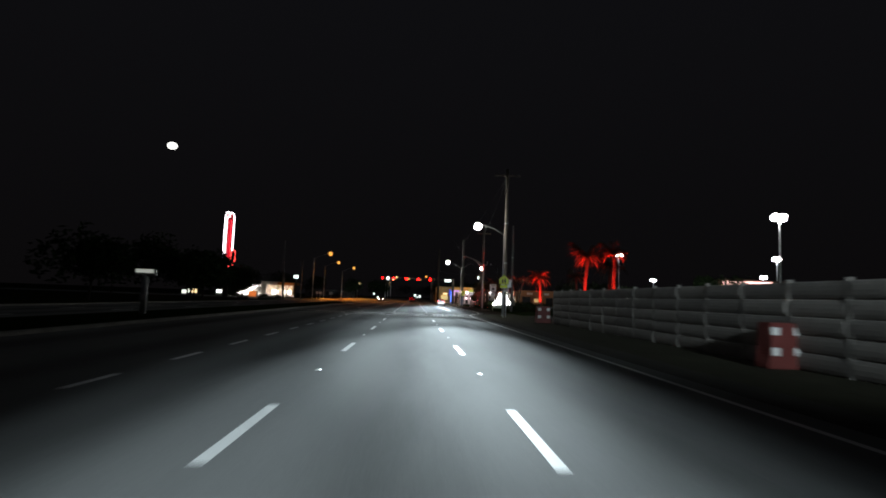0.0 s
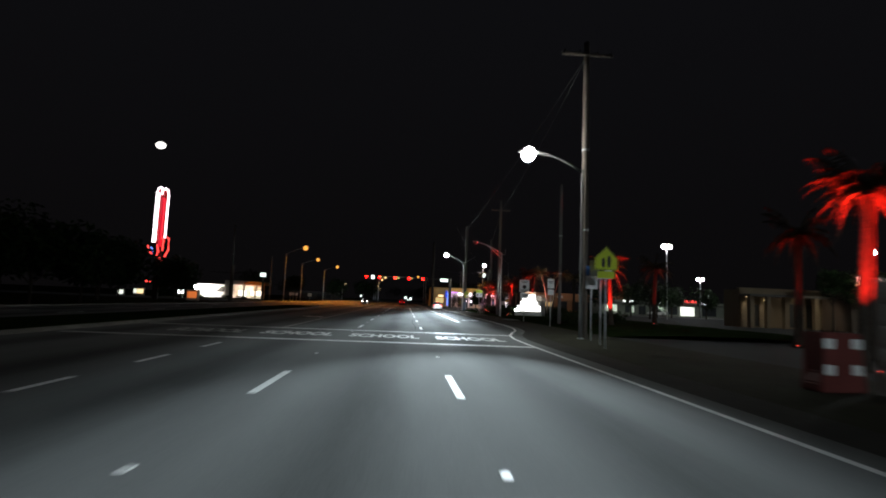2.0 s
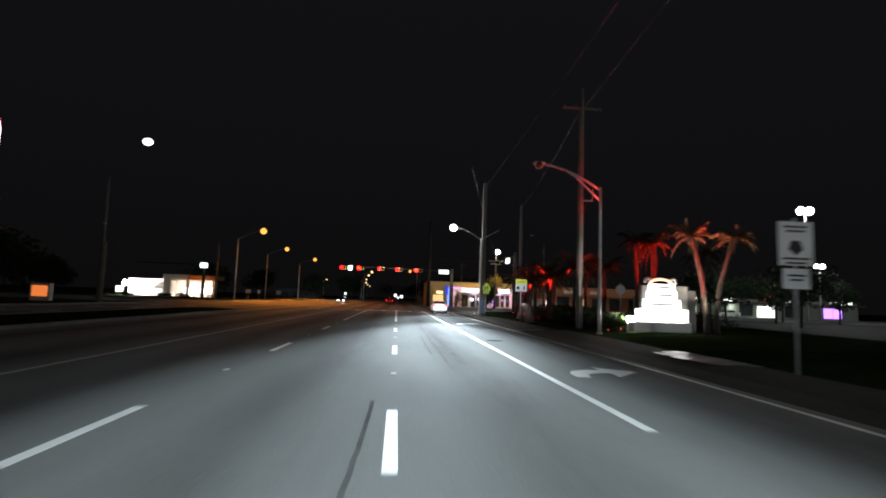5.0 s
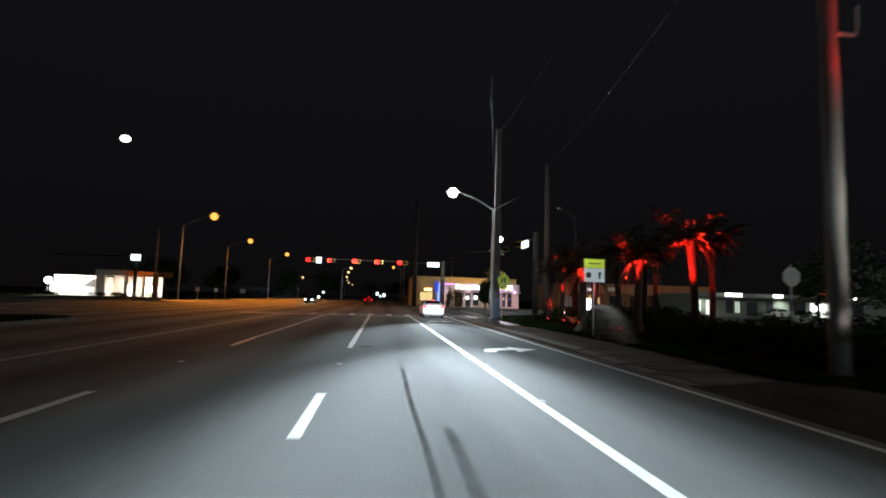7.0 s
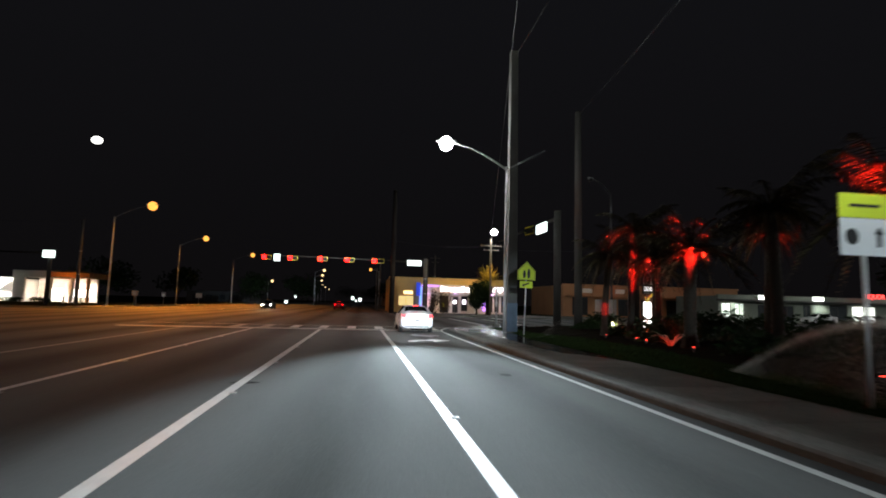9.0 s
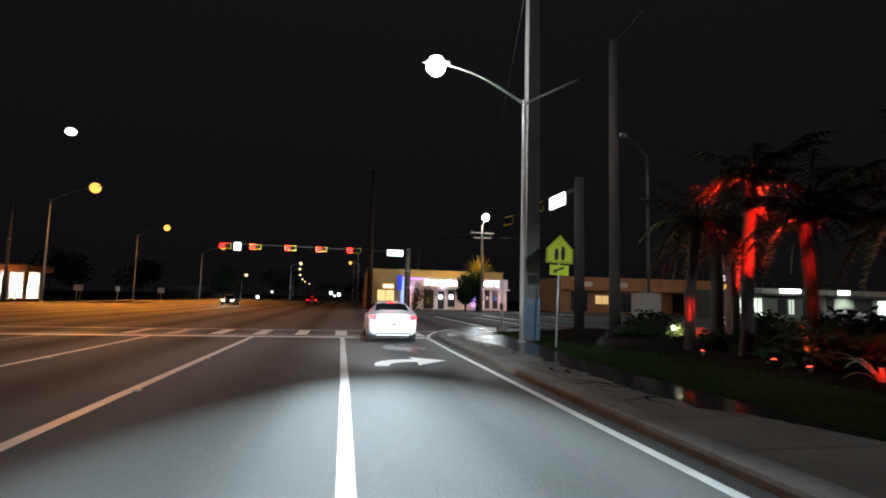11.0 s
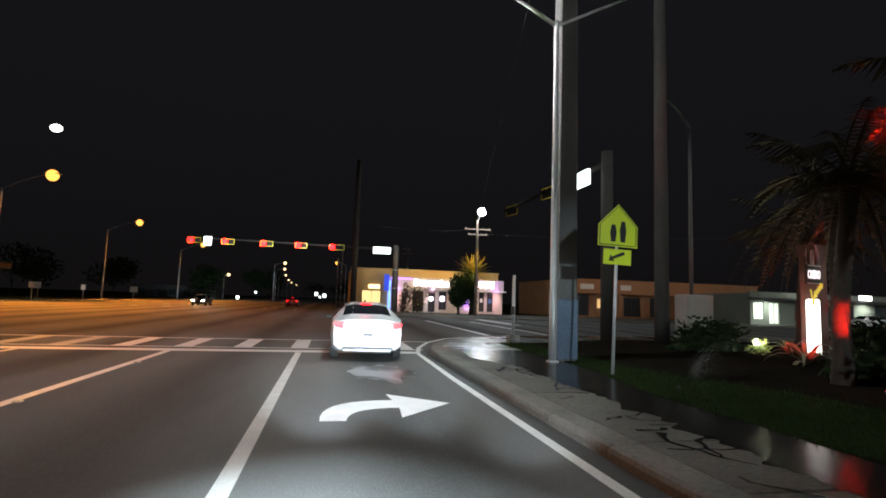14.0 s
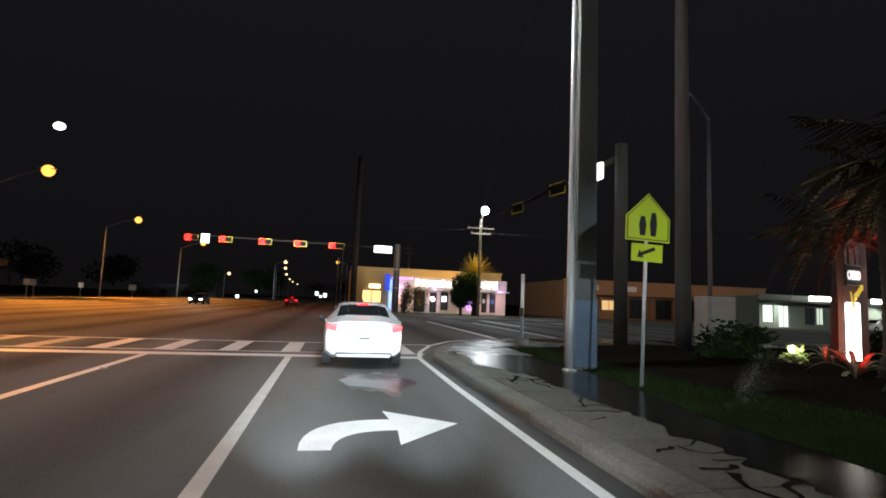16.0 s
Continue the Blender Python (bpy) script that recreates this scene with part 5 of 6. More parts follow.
HEDGE = [(14.6, 106.5, 1.3, 1.6, 0.9), (17.5, 108.5, 1.9, 1.5, 1.0), (15.5, 111.0, 1.7, 1.6, 0.95), (19.5, 110.0, 2.0, 2.0, 1.1), (14.6, 113.5, 1.2, 1.4, 0.8), (16.4, 120.6, 1.7, 1.7, 1.0),
         (14.5, 122.3, 1.2, 1.4, 0.75), (18.8, 122.9, 2.0, 1.8, 1.1), (14.9, 126.6, 1.4, 1.4, 0.9), (17.4, 128.3, 1.8, 1.6, 1.1), (15.6, 130.6, 1.1, 1.3, 0.45), (18.6, 133.2, 1.4, 1.2, 0.5),
         (16.3, 137.0, 1.3, 1.0, 0.4), (20.2, 132.0, 1.6, 1.6, 1.2), (22.0, 130.0, 2.0, 1.6, 1.2), (18.3, 138.8, 1.5, 1.0, 0.9), (21.5, 136.4, 1.2, 1.2, 0.9), (20.5, 106.0, 2.0, 1.8, 1.0),
         (13.6, 102.6, 0.9, 1.2, 0.8), (22.5, 117.0, 2.2, 2.2, 1.2), (13.5, 82.0, 1.1, 1.3, 0.7), (15.5, 84.0, 1.4, 1.4, 0.9), (14.6, 79.5, 1.3, 1.3, 0.8), (16.8, 80.5, 1.6, 1.5, 1.0), (17.5, 88.0, 1.6, 1.6, 0.9)]
for k, (x, y, sx, sy, sz) in enumerate(HEDGE):
    clump("shrub", (x, y, 0.3), (sx, sy, sz), 620, "dark dense shrub on the planted verge", "shrub", 200 + k, group="shrubs on the verge")
for k, (x, y, s, h) in enumerate(((-33, 96, 5, 7), (-40, 112, 6, 8), (-47, 124, 6, 8.5), (-37, 128, 4.5, 6), (-52, 140, 6, 8), (-30, 84, 5, 6), (-44, 100, 7, 9), (-60, 120, 7, 9), (-36, 72, 5, 7), (-45, 150, 4, 5))):
    clump("tree", (x, y, 0), (s, s, h * 0.7), 1500, "dark leafy tree beside the far kerb at night", "tree", 300 + k, leaf=0.42, trunk=h * 0.35, group="trees across the road")
for k, (x, y, s, h) in enumerate(((-20, 330, 8, 10), (-34, 300, 7, 9), (-48, 270, 7, 9), (-60, 250, 7, 9), (16, 300, 8, 9), (26, 270, 8, 9), (-8, 620, 14, 13), (14, 640, 14, 13), (-27, 420, 9, 11), (14, 420, 9, 10))):
    clump("tree", (x, y, 0), (s, s, h * 0.7), 900, "dark leafy tree far down the road", "tree", 400 + k, leaf=0.6, trunk=h * 0.35, group="trees far down the road")
clump("tree", (19.75, 182.3, 0.1), (2.5, 1.8, 3.2), 4200, "dark round tree before the lit shop front", "tree", 500, leaf=0.2, trunk=1.2)
for k, (x, y) in enumerate(((46, 143), (55, 144), (40, 122), (34, 128), (48, 136), (60, 140))):
    clump("tree", (x, y, 0.1), (3.2, 3.2, 3.6), 1000, "dark car-park tree with a spreading crown", "tree", 520 + k, leaf=0.3, trunk=2.2, group="trees in the car park")

# ---- lit signs ----
# tall neon pylon
t = thing("neon_pylon_sign", (-42.4, 133.0, 0), "tall pylon sign outlined in white neon with a red core", "sign")
b = bmesh.new()
box(b, (0, 0.25, 7.2), (0.9, 0.5, 14.4), bevel=0.05)
part("pylon", b, DARK_STEEL, t)
b = bmesh.new()
box(b, (0, 0.1, 14.5), (1.9, 0.4, 9.6), bevel=0.1)
part("sign_body", b, RED_SIGN, t)
for pts, r, g, lab in (
        ([(-0.95, -0.2, 9.8), (-0.95, -0.2, 18.6), (-0.75, -0.2, 19.3), (-0.3, -0.2, 19.45), (-0.1, -0.2, 19.0), (-0.1, -0.2, 18.2)], 0.17, G_NEON_W, "white neon tube"),
        ([(-0.62, -0.2, 9.8), (-0.62, -0.2, 18.4)], 0.15, G_NEON_W, "white neon tube"),
        ([(1.0, -0.2, 10.6), (1.0, -0.2, 18.2), (0.8, -0.2, 19.0), (0.4, -0.2, 19.3), (0.1, -0.2, 19.0)], 0.17, G_NEON_W, "white neon tube"),
        ([(0.2, -0.2, 9.0), (0.2, -0.2, 17.6)], 0.3, G_NEON_R, "red neon core"),
        ([(0.9, -0.2, 11.0), (1.7, -0.2, 10.5), (1.75, -0.2, 8.6), (1.2, -0.2, 7.3)], 0.13, G_NEON_O, "orange-red neon tube"),
        ([(0.35, -0.2, 10.8), (0.8, -0.2, 10.2), (0.75, -0.2, 8.4)], 0.12, G_NEON_O, "orange-red neon tube"),
        ([(-1.5, -0.2, 3.0), (-1.1, -0.2, 3.15), (-0.7, -0.2, 3.05)], 0.16, G_NEON_O, "orange-red neon tube"),
        ([(-1.7, -0.2, 9.2), (-1.5, -0.2, 8.2), (-0.9, -0.2, 7.8)], 0.12, G_NEON_O, "orange-red neon tube"),
        ([(-0.2, -0.2, 9.4), (0.1, -0.2, 8.2), (-0.2, -0.2, 7.4)], 0.12, G_NEON_O, "orange-red neon tube"),
        ([(0.3, -0.2, 7.2), (0.7, -0.2, 6.4)], 0.12, G_NEON_O, "orange-red neon tube"),
        ([(-1.2, -0.2, 8.9), (-0.7, -0.2, 8.4), (-0.9, -0.2, 7.9)], 0.1, G_BLUE, "blue neon tube")):
    b = bmesh.new()
    tube(b, pts, r, 8)
    part("neon_tube", b, g, t, lab, smooth=True)

# bright monument sign, lit by its own floods
t = thing("monument_sign", (15.0, 100.6, 0.35), "glaring white lit monument sign with tiered panels", "sign")
b = bmesh.new()
box(b, (0, 0, 0.25), (3.1, 0.7, 0.5), bevel=0.04)
part("plinth", b, STUCCO_W, t)
for z, w, h in ((0.85, 2.7, 0.62), (1.45, 1.9, 0.42), (1.92, 1.5, 0.36), (2.3, 1.3, 0.3)):
    b = bmesh.new()
    box(b, (0.1, -0.02, z), (w, 0.32, h), bevel=0.03)
    part("lit_panel", b, G_PANEL, t)
for x in (-0.62, 0.72):
    b = bmesh.new()
    tube(b, [(x - 0.2, 0, 2.52), (x - 0.14, 0, 2.68), (x, 0, 2.74), (x + 0.14, 0, 2.68), (x + 0.17, 0, 2.55), (x + 0.08, 0, 2.48), (x, 0, 2.56)], [0.05, 0.08, 0.09, 0.08, 0.07, 0.06, 0.04], 10)
    part("scroll", b, STUCCO_W, t, "pale scroll ornament", smooth=True)
b = bmesh.new()
tube(b, [(0.05 + 0.62 * math.cos(a), -0.04, 2.42 + 0.3 * math.sin(a)) for a in (math.pi * k / 10 for k in range(11))], 0.06, 8)
part("arch_tube", b, glow("pink_yellow_tube", (1.0, 0.55, 0.35), 1.6), t, "glowing pinkish arched tube", smooth=True)
b = bmesh.new()
box(b, (0.35, 0.26, 1.35), (2.5, 0.22, 2.1), bevel=0.02)
part("backing_wall", b, mat("grey_stone_wall", (0.20, 0.19, 0.18), 0.9, fine=14, coarse=1.6, vary=0.35, bump=0.6), t, "grey stone backing wall")
b = bmesh.new()
tube(b, [(-0.95 + 0.055 * k, -0.19, 0.85 + (0.2 * math.sin(k * 0.75) if k < 10 else 0.12 * math.sin(k * 1.1))) for k in range(36)], 0.03, 6)
part("script_shape", b, BROWN, t, "plain dark script shape")
for z, w in ((1.42, 1.3), (1.9, 1.0), (2.3, 0.8)):
    b = bmesh.new()
    box(b, (0.1, -0.188, z), (w, 0.012, 0.1))
    part("bar", b, BROWN, t)
b = bmesh.new()
box(b, (1.9, 0.5, 1.1), (0.5, 0.4, 2.2), bevel=0.03)
part("pier", b, POLE_CONC, t)
t = thing("flood_light", (13.8, 101.3, 0.42), "glaring white flood lamp on the ground beside the sign", "flood light")
b = bmesh.new()
box(b, (0, 0.08, 0.5), (0.5, 0.2, 0.4), bevel=0.03)
part("housing", b, DARK_STEEL, t)
b = bmesh.new()
box(b, (0, -0.03, 0.5), (0.44, 0.02, 0.34), bevel=0.005)
part("lens", b, G_LED, t)
b = bmesh.new()
tube(b, [(-0.2, 0.08, -0.2), (-0.2, 0.08, 0.4)], 0.03, 8)
tube(b, [(0.2, 0.08, -0.2), (0.2, 0.08, 0.4)], 0.03, 8)
part("bracket", b, DARK_STEEL, t)

# casino entrance sign
t = thing("casino_sign", (19.48, 136.33, 0.3), "slim brown entrance sign with an arched emblem and lit face", "sign", rz=14)
b = bmesh.new()
box(b, (0.35, 0.15, 1.65), (0.55, 0.5, 3.3), bevel=0.03)
part("column", b, BROWN, t)
b = bmesh.new()
box(b, (-0.15, -0.1, 0.85), (0.44, 0.16, 1.6), bevel=0.03)
part("lit_panel", b, G_PANEL, t, "glowing white lower face")
b = bmesh.new()
box(b, (-0.15, -0.12, 2.38), (0.68, 0.08, 0.58), bevel=0.01)
p = part("name_panel", b, TRIM, t, "black name panel")
letters("CASINO", 0.26, glow("lit_white_letters", (1.0, 1.0, 1.0), 0.9), p, Matrix.Translation((-0.15, -0.165, 2.38)) @ FACE, depth=0.01, fit_to=(0.6, 0.25), bold=0.006)
for z in (2.12, 2.64):
    b = bmesh.new()
    box(b, (-0.15, -0.165, z), (0.66, 0.012, 0.025))
    part("border", b, STUCCO_W, p, "pale border strip")
b = bmesh.new()
tube(b, [(-0.42 + 0.0, -0.12, 2.65), (-0.42, -0.12, 2.95), (-0.34, -0.12, 3.2), (-0.15, -0.12, 3.33), (0.04, -0.12, 3.2), (0.12, -0.12, 2.95), (0.12, -0.12, 2.65)], 0.035, 8)
tube(b, [(-0.15, -0.12, 2.65), (-0.15, -0.12, 3.1)], 0.05, 8)
part("emblem", b, GALV, t, "plain arched emblem")
b = bmesh.new()
tube(b, [(-0.42 + 0.0145 * k, -0.2, 1.62 + 0.012 * k + (0.3 * math.cos(k * 0.3) if k < 11 else 0.09 * math.sin(k * 0.95))) for k in range(41)], 0.022, 6)
part("script_shape", b, G_YELLOW, t, "plain yellow script shape")
t = thing("uplight", (17.25, 136.0, 0.3), "glaring white garden lamp among the shrubs", "uplight")
b = bmesh.new()
tube(b, [(0, 0, 0), (0, 0, 0.34)], 0.05, 10)
part("stem", b, DARK_STEEL, t)
b = bmesh.new()
bmesh.ops.create_uvsphere(b, u_segments=12, v_segments=8, radius=0.09)
bmesh.ops.translate(b, vec=(0, 0, 0.4), verts=b.verts)
part("lens", b, G_UPWHITE, t, smooth=True)
lamp = bpy.data.lights.new("garden_lamp", "POINT")
lamp.energy, lamp.color, lamp.shadow_soft_size = 9, (1.0, 1.0, 0.72), 0.1
new("garden_lamp", lamp).location = (17.22, 135.72, 0.78)
# brighter copy of the shrub leaf: lamplight put into the leaf colour
clump("shrub", (17.25, 135.95, 0.3), (0.34, 0.3, 0.5), 260, "small shrub round a garden lamp, its lamplit leaves coloured pale", "shrub", 760, material=mat("lamplit_leaf", (0.22, 0.28, 0.08), 0.6, fine=5, coarse=1.0, vary=0.4, bump=0), leaf=0.07, group="shrubs on the verge")


# spiky plants lit red from close by
AGAVE = mat("agave_leaf", (0.16, 0.19, 0.12), 0.55, fine=6, coarse=1.2, vary=0.3, bump=0)
for k, (x, y, z, s) in enumerate(((15.4, 84.3, 0.6, 0.95), (17.5, 116.4, 0.3, 0.7), (13.9, 125.2, 0.28, 0.9), (19.0, 134.6, 0.3, 0.6), (18.2, 135.9, 0.42, 0.85), (16.5, 133.7, 0.35, 1.15))):
    t = thing("agave", (x, y, z), "spiky low plant with strap leaves lit bright red", "plant", "red-lit low plants", rz=40 * k)
    rnd = random.Random(700 + k)
    for j in range(13):
        b = bmesh.new()
        a, ln, up = 2.4 * j, s * rnd.uniform(0.7, 1.1), rnd.uniform(0.5, 1.3)
        out, side = Vector((math.cos(a), math.sin(a), 0)), Vector((-math.sin(a), math.cos(a), 0))
        row = []
        for i in range(6):
            q = i / 5
            p = out * ln * q * 0.9 + Vector((0, 0, ln * (up * q * 1.25 - 1.05 * q * q)))
            w = 0.045 * s * math.sin(math.pi * min(1, 0.25 + 0.75 * q)) + 0.004
            row.append((b.verts.new(p - side * w), b.verts.new(p + Vector((0, 0, -0.3 * w))), b.verts.new(p + side * w)))
        for p, q in zip(row, row[1:]):
            b.faces.new((p[0], p[1], q[1], q[0]))
            b.faces.new((p[1], p[2], q[2], q[1]))
        part("leaf", b, AGAVE, t)
    sx = 1 if x < 13 else -1
    spot("red_plant_beam", (x + 0.8 * sx, y - 1.0, z + 0.25), (x, y, z + 0.5 * s), 420, 40, RED, 1.0, 0.04)
# car-park lamp posts
for x, y, z, k in ((44.8, 73.5, 13.4, 1.6), (80.0, 123.7, 13.2, 1.5), (46.3, 128.8, 13.1, 1.3), (88, 140, 10, 1.2), (62, 145.5, 8.5, 0.9)):
    t = pole_thing("car_park_lamp", (x, y, 0.1), z - 0.3, 0.12, 0.09, GALV, "tall lit car-park lamp with two heads", "street lamp", "car-park lamps", rings=False)
    lamp_head(t, (0.5, 0, z - 0.2), (1, 0, 0), G_LED, 0.7 * k)
    lamp_head(t, (-0.5, 0, z - 0.2), (-1, 0, 0), G_LED, 0.7 * k)
    spot("car_park_beam", (x, y, z - 0.75), (x, y, 0), 450, 140, LED)

# sprinkler: one arching jet thrown along the verge, breaking into drops, with fine drift below it
def spray(loc, turn, reach, high, drops, seed, size=0.0034):
    """Water thrown in an arch: it climbs slowly, falls steeply, and drifts down inside the arch."""
    b = bmesh.new()
    rnd = random.Random(seed)
    for _ in range(drops):
        s = rnd.random() ** 0.78
        mist = rnd.random() < 0.66
        wide = 0.02 + 0.2 * s
        p = Vector((reach * s + rnd.gauss(0, wide * 0.35), rnd.gauss(0, wide), high * (1 - abs(2 * s ** 1.35 - 1) ** 2.3) + rnd.gauss(0, 0.03 + wide * 0.12)))
        if mist:
            p.z *= rnd.random() ** 0.7
        p.z = max(0.01, p.z)
        q = size * rnd.uniform(0.6, 1.4) * (0.72 if mist else 1)
        d = Vector((1, 0, 1.5 - 3.0 * s)).normalized() * q * 3
        o = d.orthogonal().normalized() * q
        w = [b.verts.new(x) for x in (p - d, p + d, p + o, p - o)]
        b.faces.new((w[0], w[2], w[1], w[3]))
    ob = tagged(finish("sprinkler_spray", b, DROPLET), "arching jet of fine water spray from a lawn sprinkler", "water spray", kind="stuff")
    ob.location = loc
    ob.rotation_euler = (0, 0, radians(turn))


spray((11.9, 119.8, 0.16), -96, 7.6, 1.3, 46000, 5)
spray((11.35, 131.2, 0.16), 24, 2.6, 0.75, 9000, 6, 0.0013)
t = thing("valve_box", (11.5, 114.65, 0.14), "low black irrigation valve box in the grass", "box")
b = bmesh.new()
box(b, (0, 0, 0.11), (0.95, 0.5, 0.26), bevel=0.04)
part("body", b, TRIM, t)
b = bmesh.new()
box(b, (0, 0, 0.25), (1.0, 0.55, 0.035), bevel=0.012)
part("lid", b, DARK_STEEL, t)
for x, y in ((11.9, 119.8), (11.35, 131.2)):
    t = thing("sprinkler", (x, y, 0.13), "small black lawn sprinkler head in the grass", "sprinkler", "lawn sprinklers")
    b = bmesh.new()
    tube(b, [(0, 0, -0.02), (0, 0, 0.1), (0, 0, 0.14)], [0.03, 0.03, 0.02], 10)
    part("riser", b, TRIM, t)
# ---- buildings ----


def wall_box(b, x0, x1, y0, y1, z0, z1):
    box(b, ((x0 + x1) / 2, (y0 + y1) / 2, (z0 + z1) / 2), (x1 - x0, y1 - y0, z1 - z0))


def facade(t, name, x0, x1, y, h, material, openings, thick=0.3, z0=0.0):
    """A front wall facing -y, with real openings given as (x0, x1, z0, z1)."""
    b = bmesh.new()
    xs = sorted({x0, x1, *[o[0] for o in openings], *[o[1] for o in openings]})
    for a, c in zip(xs, xs[1:]):
        mid = (a + c) / 2
        here = sorted([(o[2], o[3]) for o in openings if o[0] <= mid <= o[1]])
        z = z0
        for lo, hi in here:
            if lo > z:
                wall_box(b, a, c, y, y + thick, z, lo)
            z = hi
        if z < h:
            wall_box(b, a, c, y, y + thick, z, h)
    bmesh.ops.remove_doubles(b, verts=b.verts, dist=0.0001)
    return part(name, b, material, t)


def window(t, x0, x1, z0, z1, y, pane, mullions=1):
    b = bmesh.new()
    f = 0.07
    for c in ((x0, x0 + f, z0, z1), (x1 - f, x1, z0, z1), (x0 + f, x1 - f, z0, z0 + f), (x0 + f, x1 - f, z1 - f, z1)):
        wall_box(b, c[0], c[1], y + 0.08, y + 0.16, c[2], c[3])
    for k in range(mullions):
        xm = x0 + (x1 - x0) * (k + 1) / (mullions + 1)
        wall_box(b, xm - 0.03, xm + 0.03, y + 0.08, y + 0.16, z0 + f, z1 - f)
    w = part("window", b, DARK_STEEL, t)
    b = bmesh.new()
    wall_box(b, x0 + f * 0.5, x1 - f * 0.5, y + 0.115, y + 0.125, z0 + f * 0.5, z1 - f * 0.5)
    part("pane", b, pane, w)


def shell(t, x0, x1, y0, y1, h, material, roof=ROOF, parapet=0.0):
    for name, c in (("side_wall", (x0, x0 + 0.3, y0 + 0.3, y1)), ("side_wall", (x1 - 0.3, x1, y0 + 0.3, y1)), ("back_wall", (x0 + 0.3, x1 - 0.3, y1 - 0.3, y1))):
        b = bmesh.new()
        wall_box(b, c[0], c[1], c[2], c[3], 0, h)
        part(name, b, material, t)
    b = bmesh.new()
    wall_box(b, x0 + 0.02, x1 - 0.02, y0 + 0.02, y1 - 0.02, h - 0.28, h - 0.05)
    part("roof", b, roof, t)
    b = bmesh.new()
    wall_box(b, x0 - 0.1, x1 + 0.1, y0 - 0.1, y0 + 0.35, h, h + 0.18)
    part("coping", b, material, t)


# low yellow corner block with a shop
t = thing("shop_building", (0, 0, 0.1), "low yellow stucco shop block with purple lights and lit letters", "building")
ops = [(9.2, 11.6, 1.0, 2.6), (15.6, 17.0, 0.1, 2.7), (17.6, 18.5, 0.1, 2.6), (19.0, 20.0, 0.4, 2.7), (23.2, 24.0, 0.3, 2.8), (24.3, 25.0, 0.3, 2.8), (25.4, 26.2, 0.3, 2.8)]
facade(t, "front_wall", 7.9, 12.4, 190.0, 5.2, STUCCO_Y, ops[:1])
facade(t, "shop_front_wall", 12.4, 27.5, 190.0, 4.4, STUCCO_P, ops[1:])
facade(t, "upper_wall", 12.4, 27.5, 192.0, 5.5, STUCCO_Y, [], z0=4.3)
shell(t, 7.9, 27.5, 192.0, 204, 5.3, STUCCO_Y)
for o in ops:
    window(t, *o, 190.0, glow("dim_yellow_window", (1.0, 0.72, 0.3), 0.7) if o[0] == 9.2 else SHOP_GLASS, 1)
b = bmesh.new()
wall_box(b, 12.6, 27.6, 189.86, 189.98, 3.0, 4.35)
fascia = part("fascia", b, STUCCO_P, t, "pale fascia washed with purple light")
b = bmesh.new()
wall_box(b, 12.4, 27.6, 188.8, 189.86, 2.85, 3.0)
part("canopy", b, STUCCO_W, t)
for k, (w, h) in enumerate(((0.42, 0.78), (0.5, 0.6), (0.36, 0.6), (0.55, 0.62), (0.5, 0.6), (0.34, 0.78), (0.48, 0.6))):
    b = bmesh.new()
    x = 15.75 + k * 0.66
    wall_box(b, x, x + w, 189.76, 189.85, 3.36, 3.36 + h)
    wall_box(b, x + 0.08, x + w * 0.6, 189.74, 189.76, 3.36 + h * 0.1, 3.36 + h * 0.9)
    part("sign_bar", b, G_PINKW, t, "glowing white block letter shape")
letters("VAPE", 1.15, G_PINKW, t, Matrix.Translation((25.0, 189.8, 3.72)) @ FACE, "lit_letters", 0.08)
b = bmesh.new()
wall_box(b, 12.5, 12.72, 189.6, 189.8, 0.4, 3.9)
part("led_strip", b, G_BLUE, t, "glowing blue light strip")
b = bmesh.new()
wall_box(b, 12.8, 15.4, 189.74, 189.84, 4.1, 4.25)
part("led_strip", b, G_PURPLE, t, "glowing purple light strip")
b = bmesh.new()
wall_box(b, 22.4, 22.75, 189.6, 189.8, 0.5, 1.9)
part("led_panel", b, G_PURPLE, t, "glowing purple panel")
# brown shaggy plants before the shop
for x, y, w, h in ((14.1, 187.0, 0.8, 3.0), (15.7, 186.7, 1.1, 3.3)):
    clump("shrub", (x, y, 0.1), (w, 0.7, h), 700, "tall shaggy brown shrub before the shop front", "shrub", 770 + int(x), material=mat("brown_leaf", (0.07, 0.05, 0.035), 0.8, fine=5, coarse=1.0, vary=0.4, bump=0), leaf=0.16, group="shrubs before the shop")
# blue sign box over the corner of the shop
b = bmesh.new()
wall_box(b, 11.9, 12.5, 189.3, 189.7, 2.6, 4.6)
part("sign_box", b, glow("deep_blue_face", (0.03, 0.06, 0.5), 0.8), t, "dim glowing blue sign box")
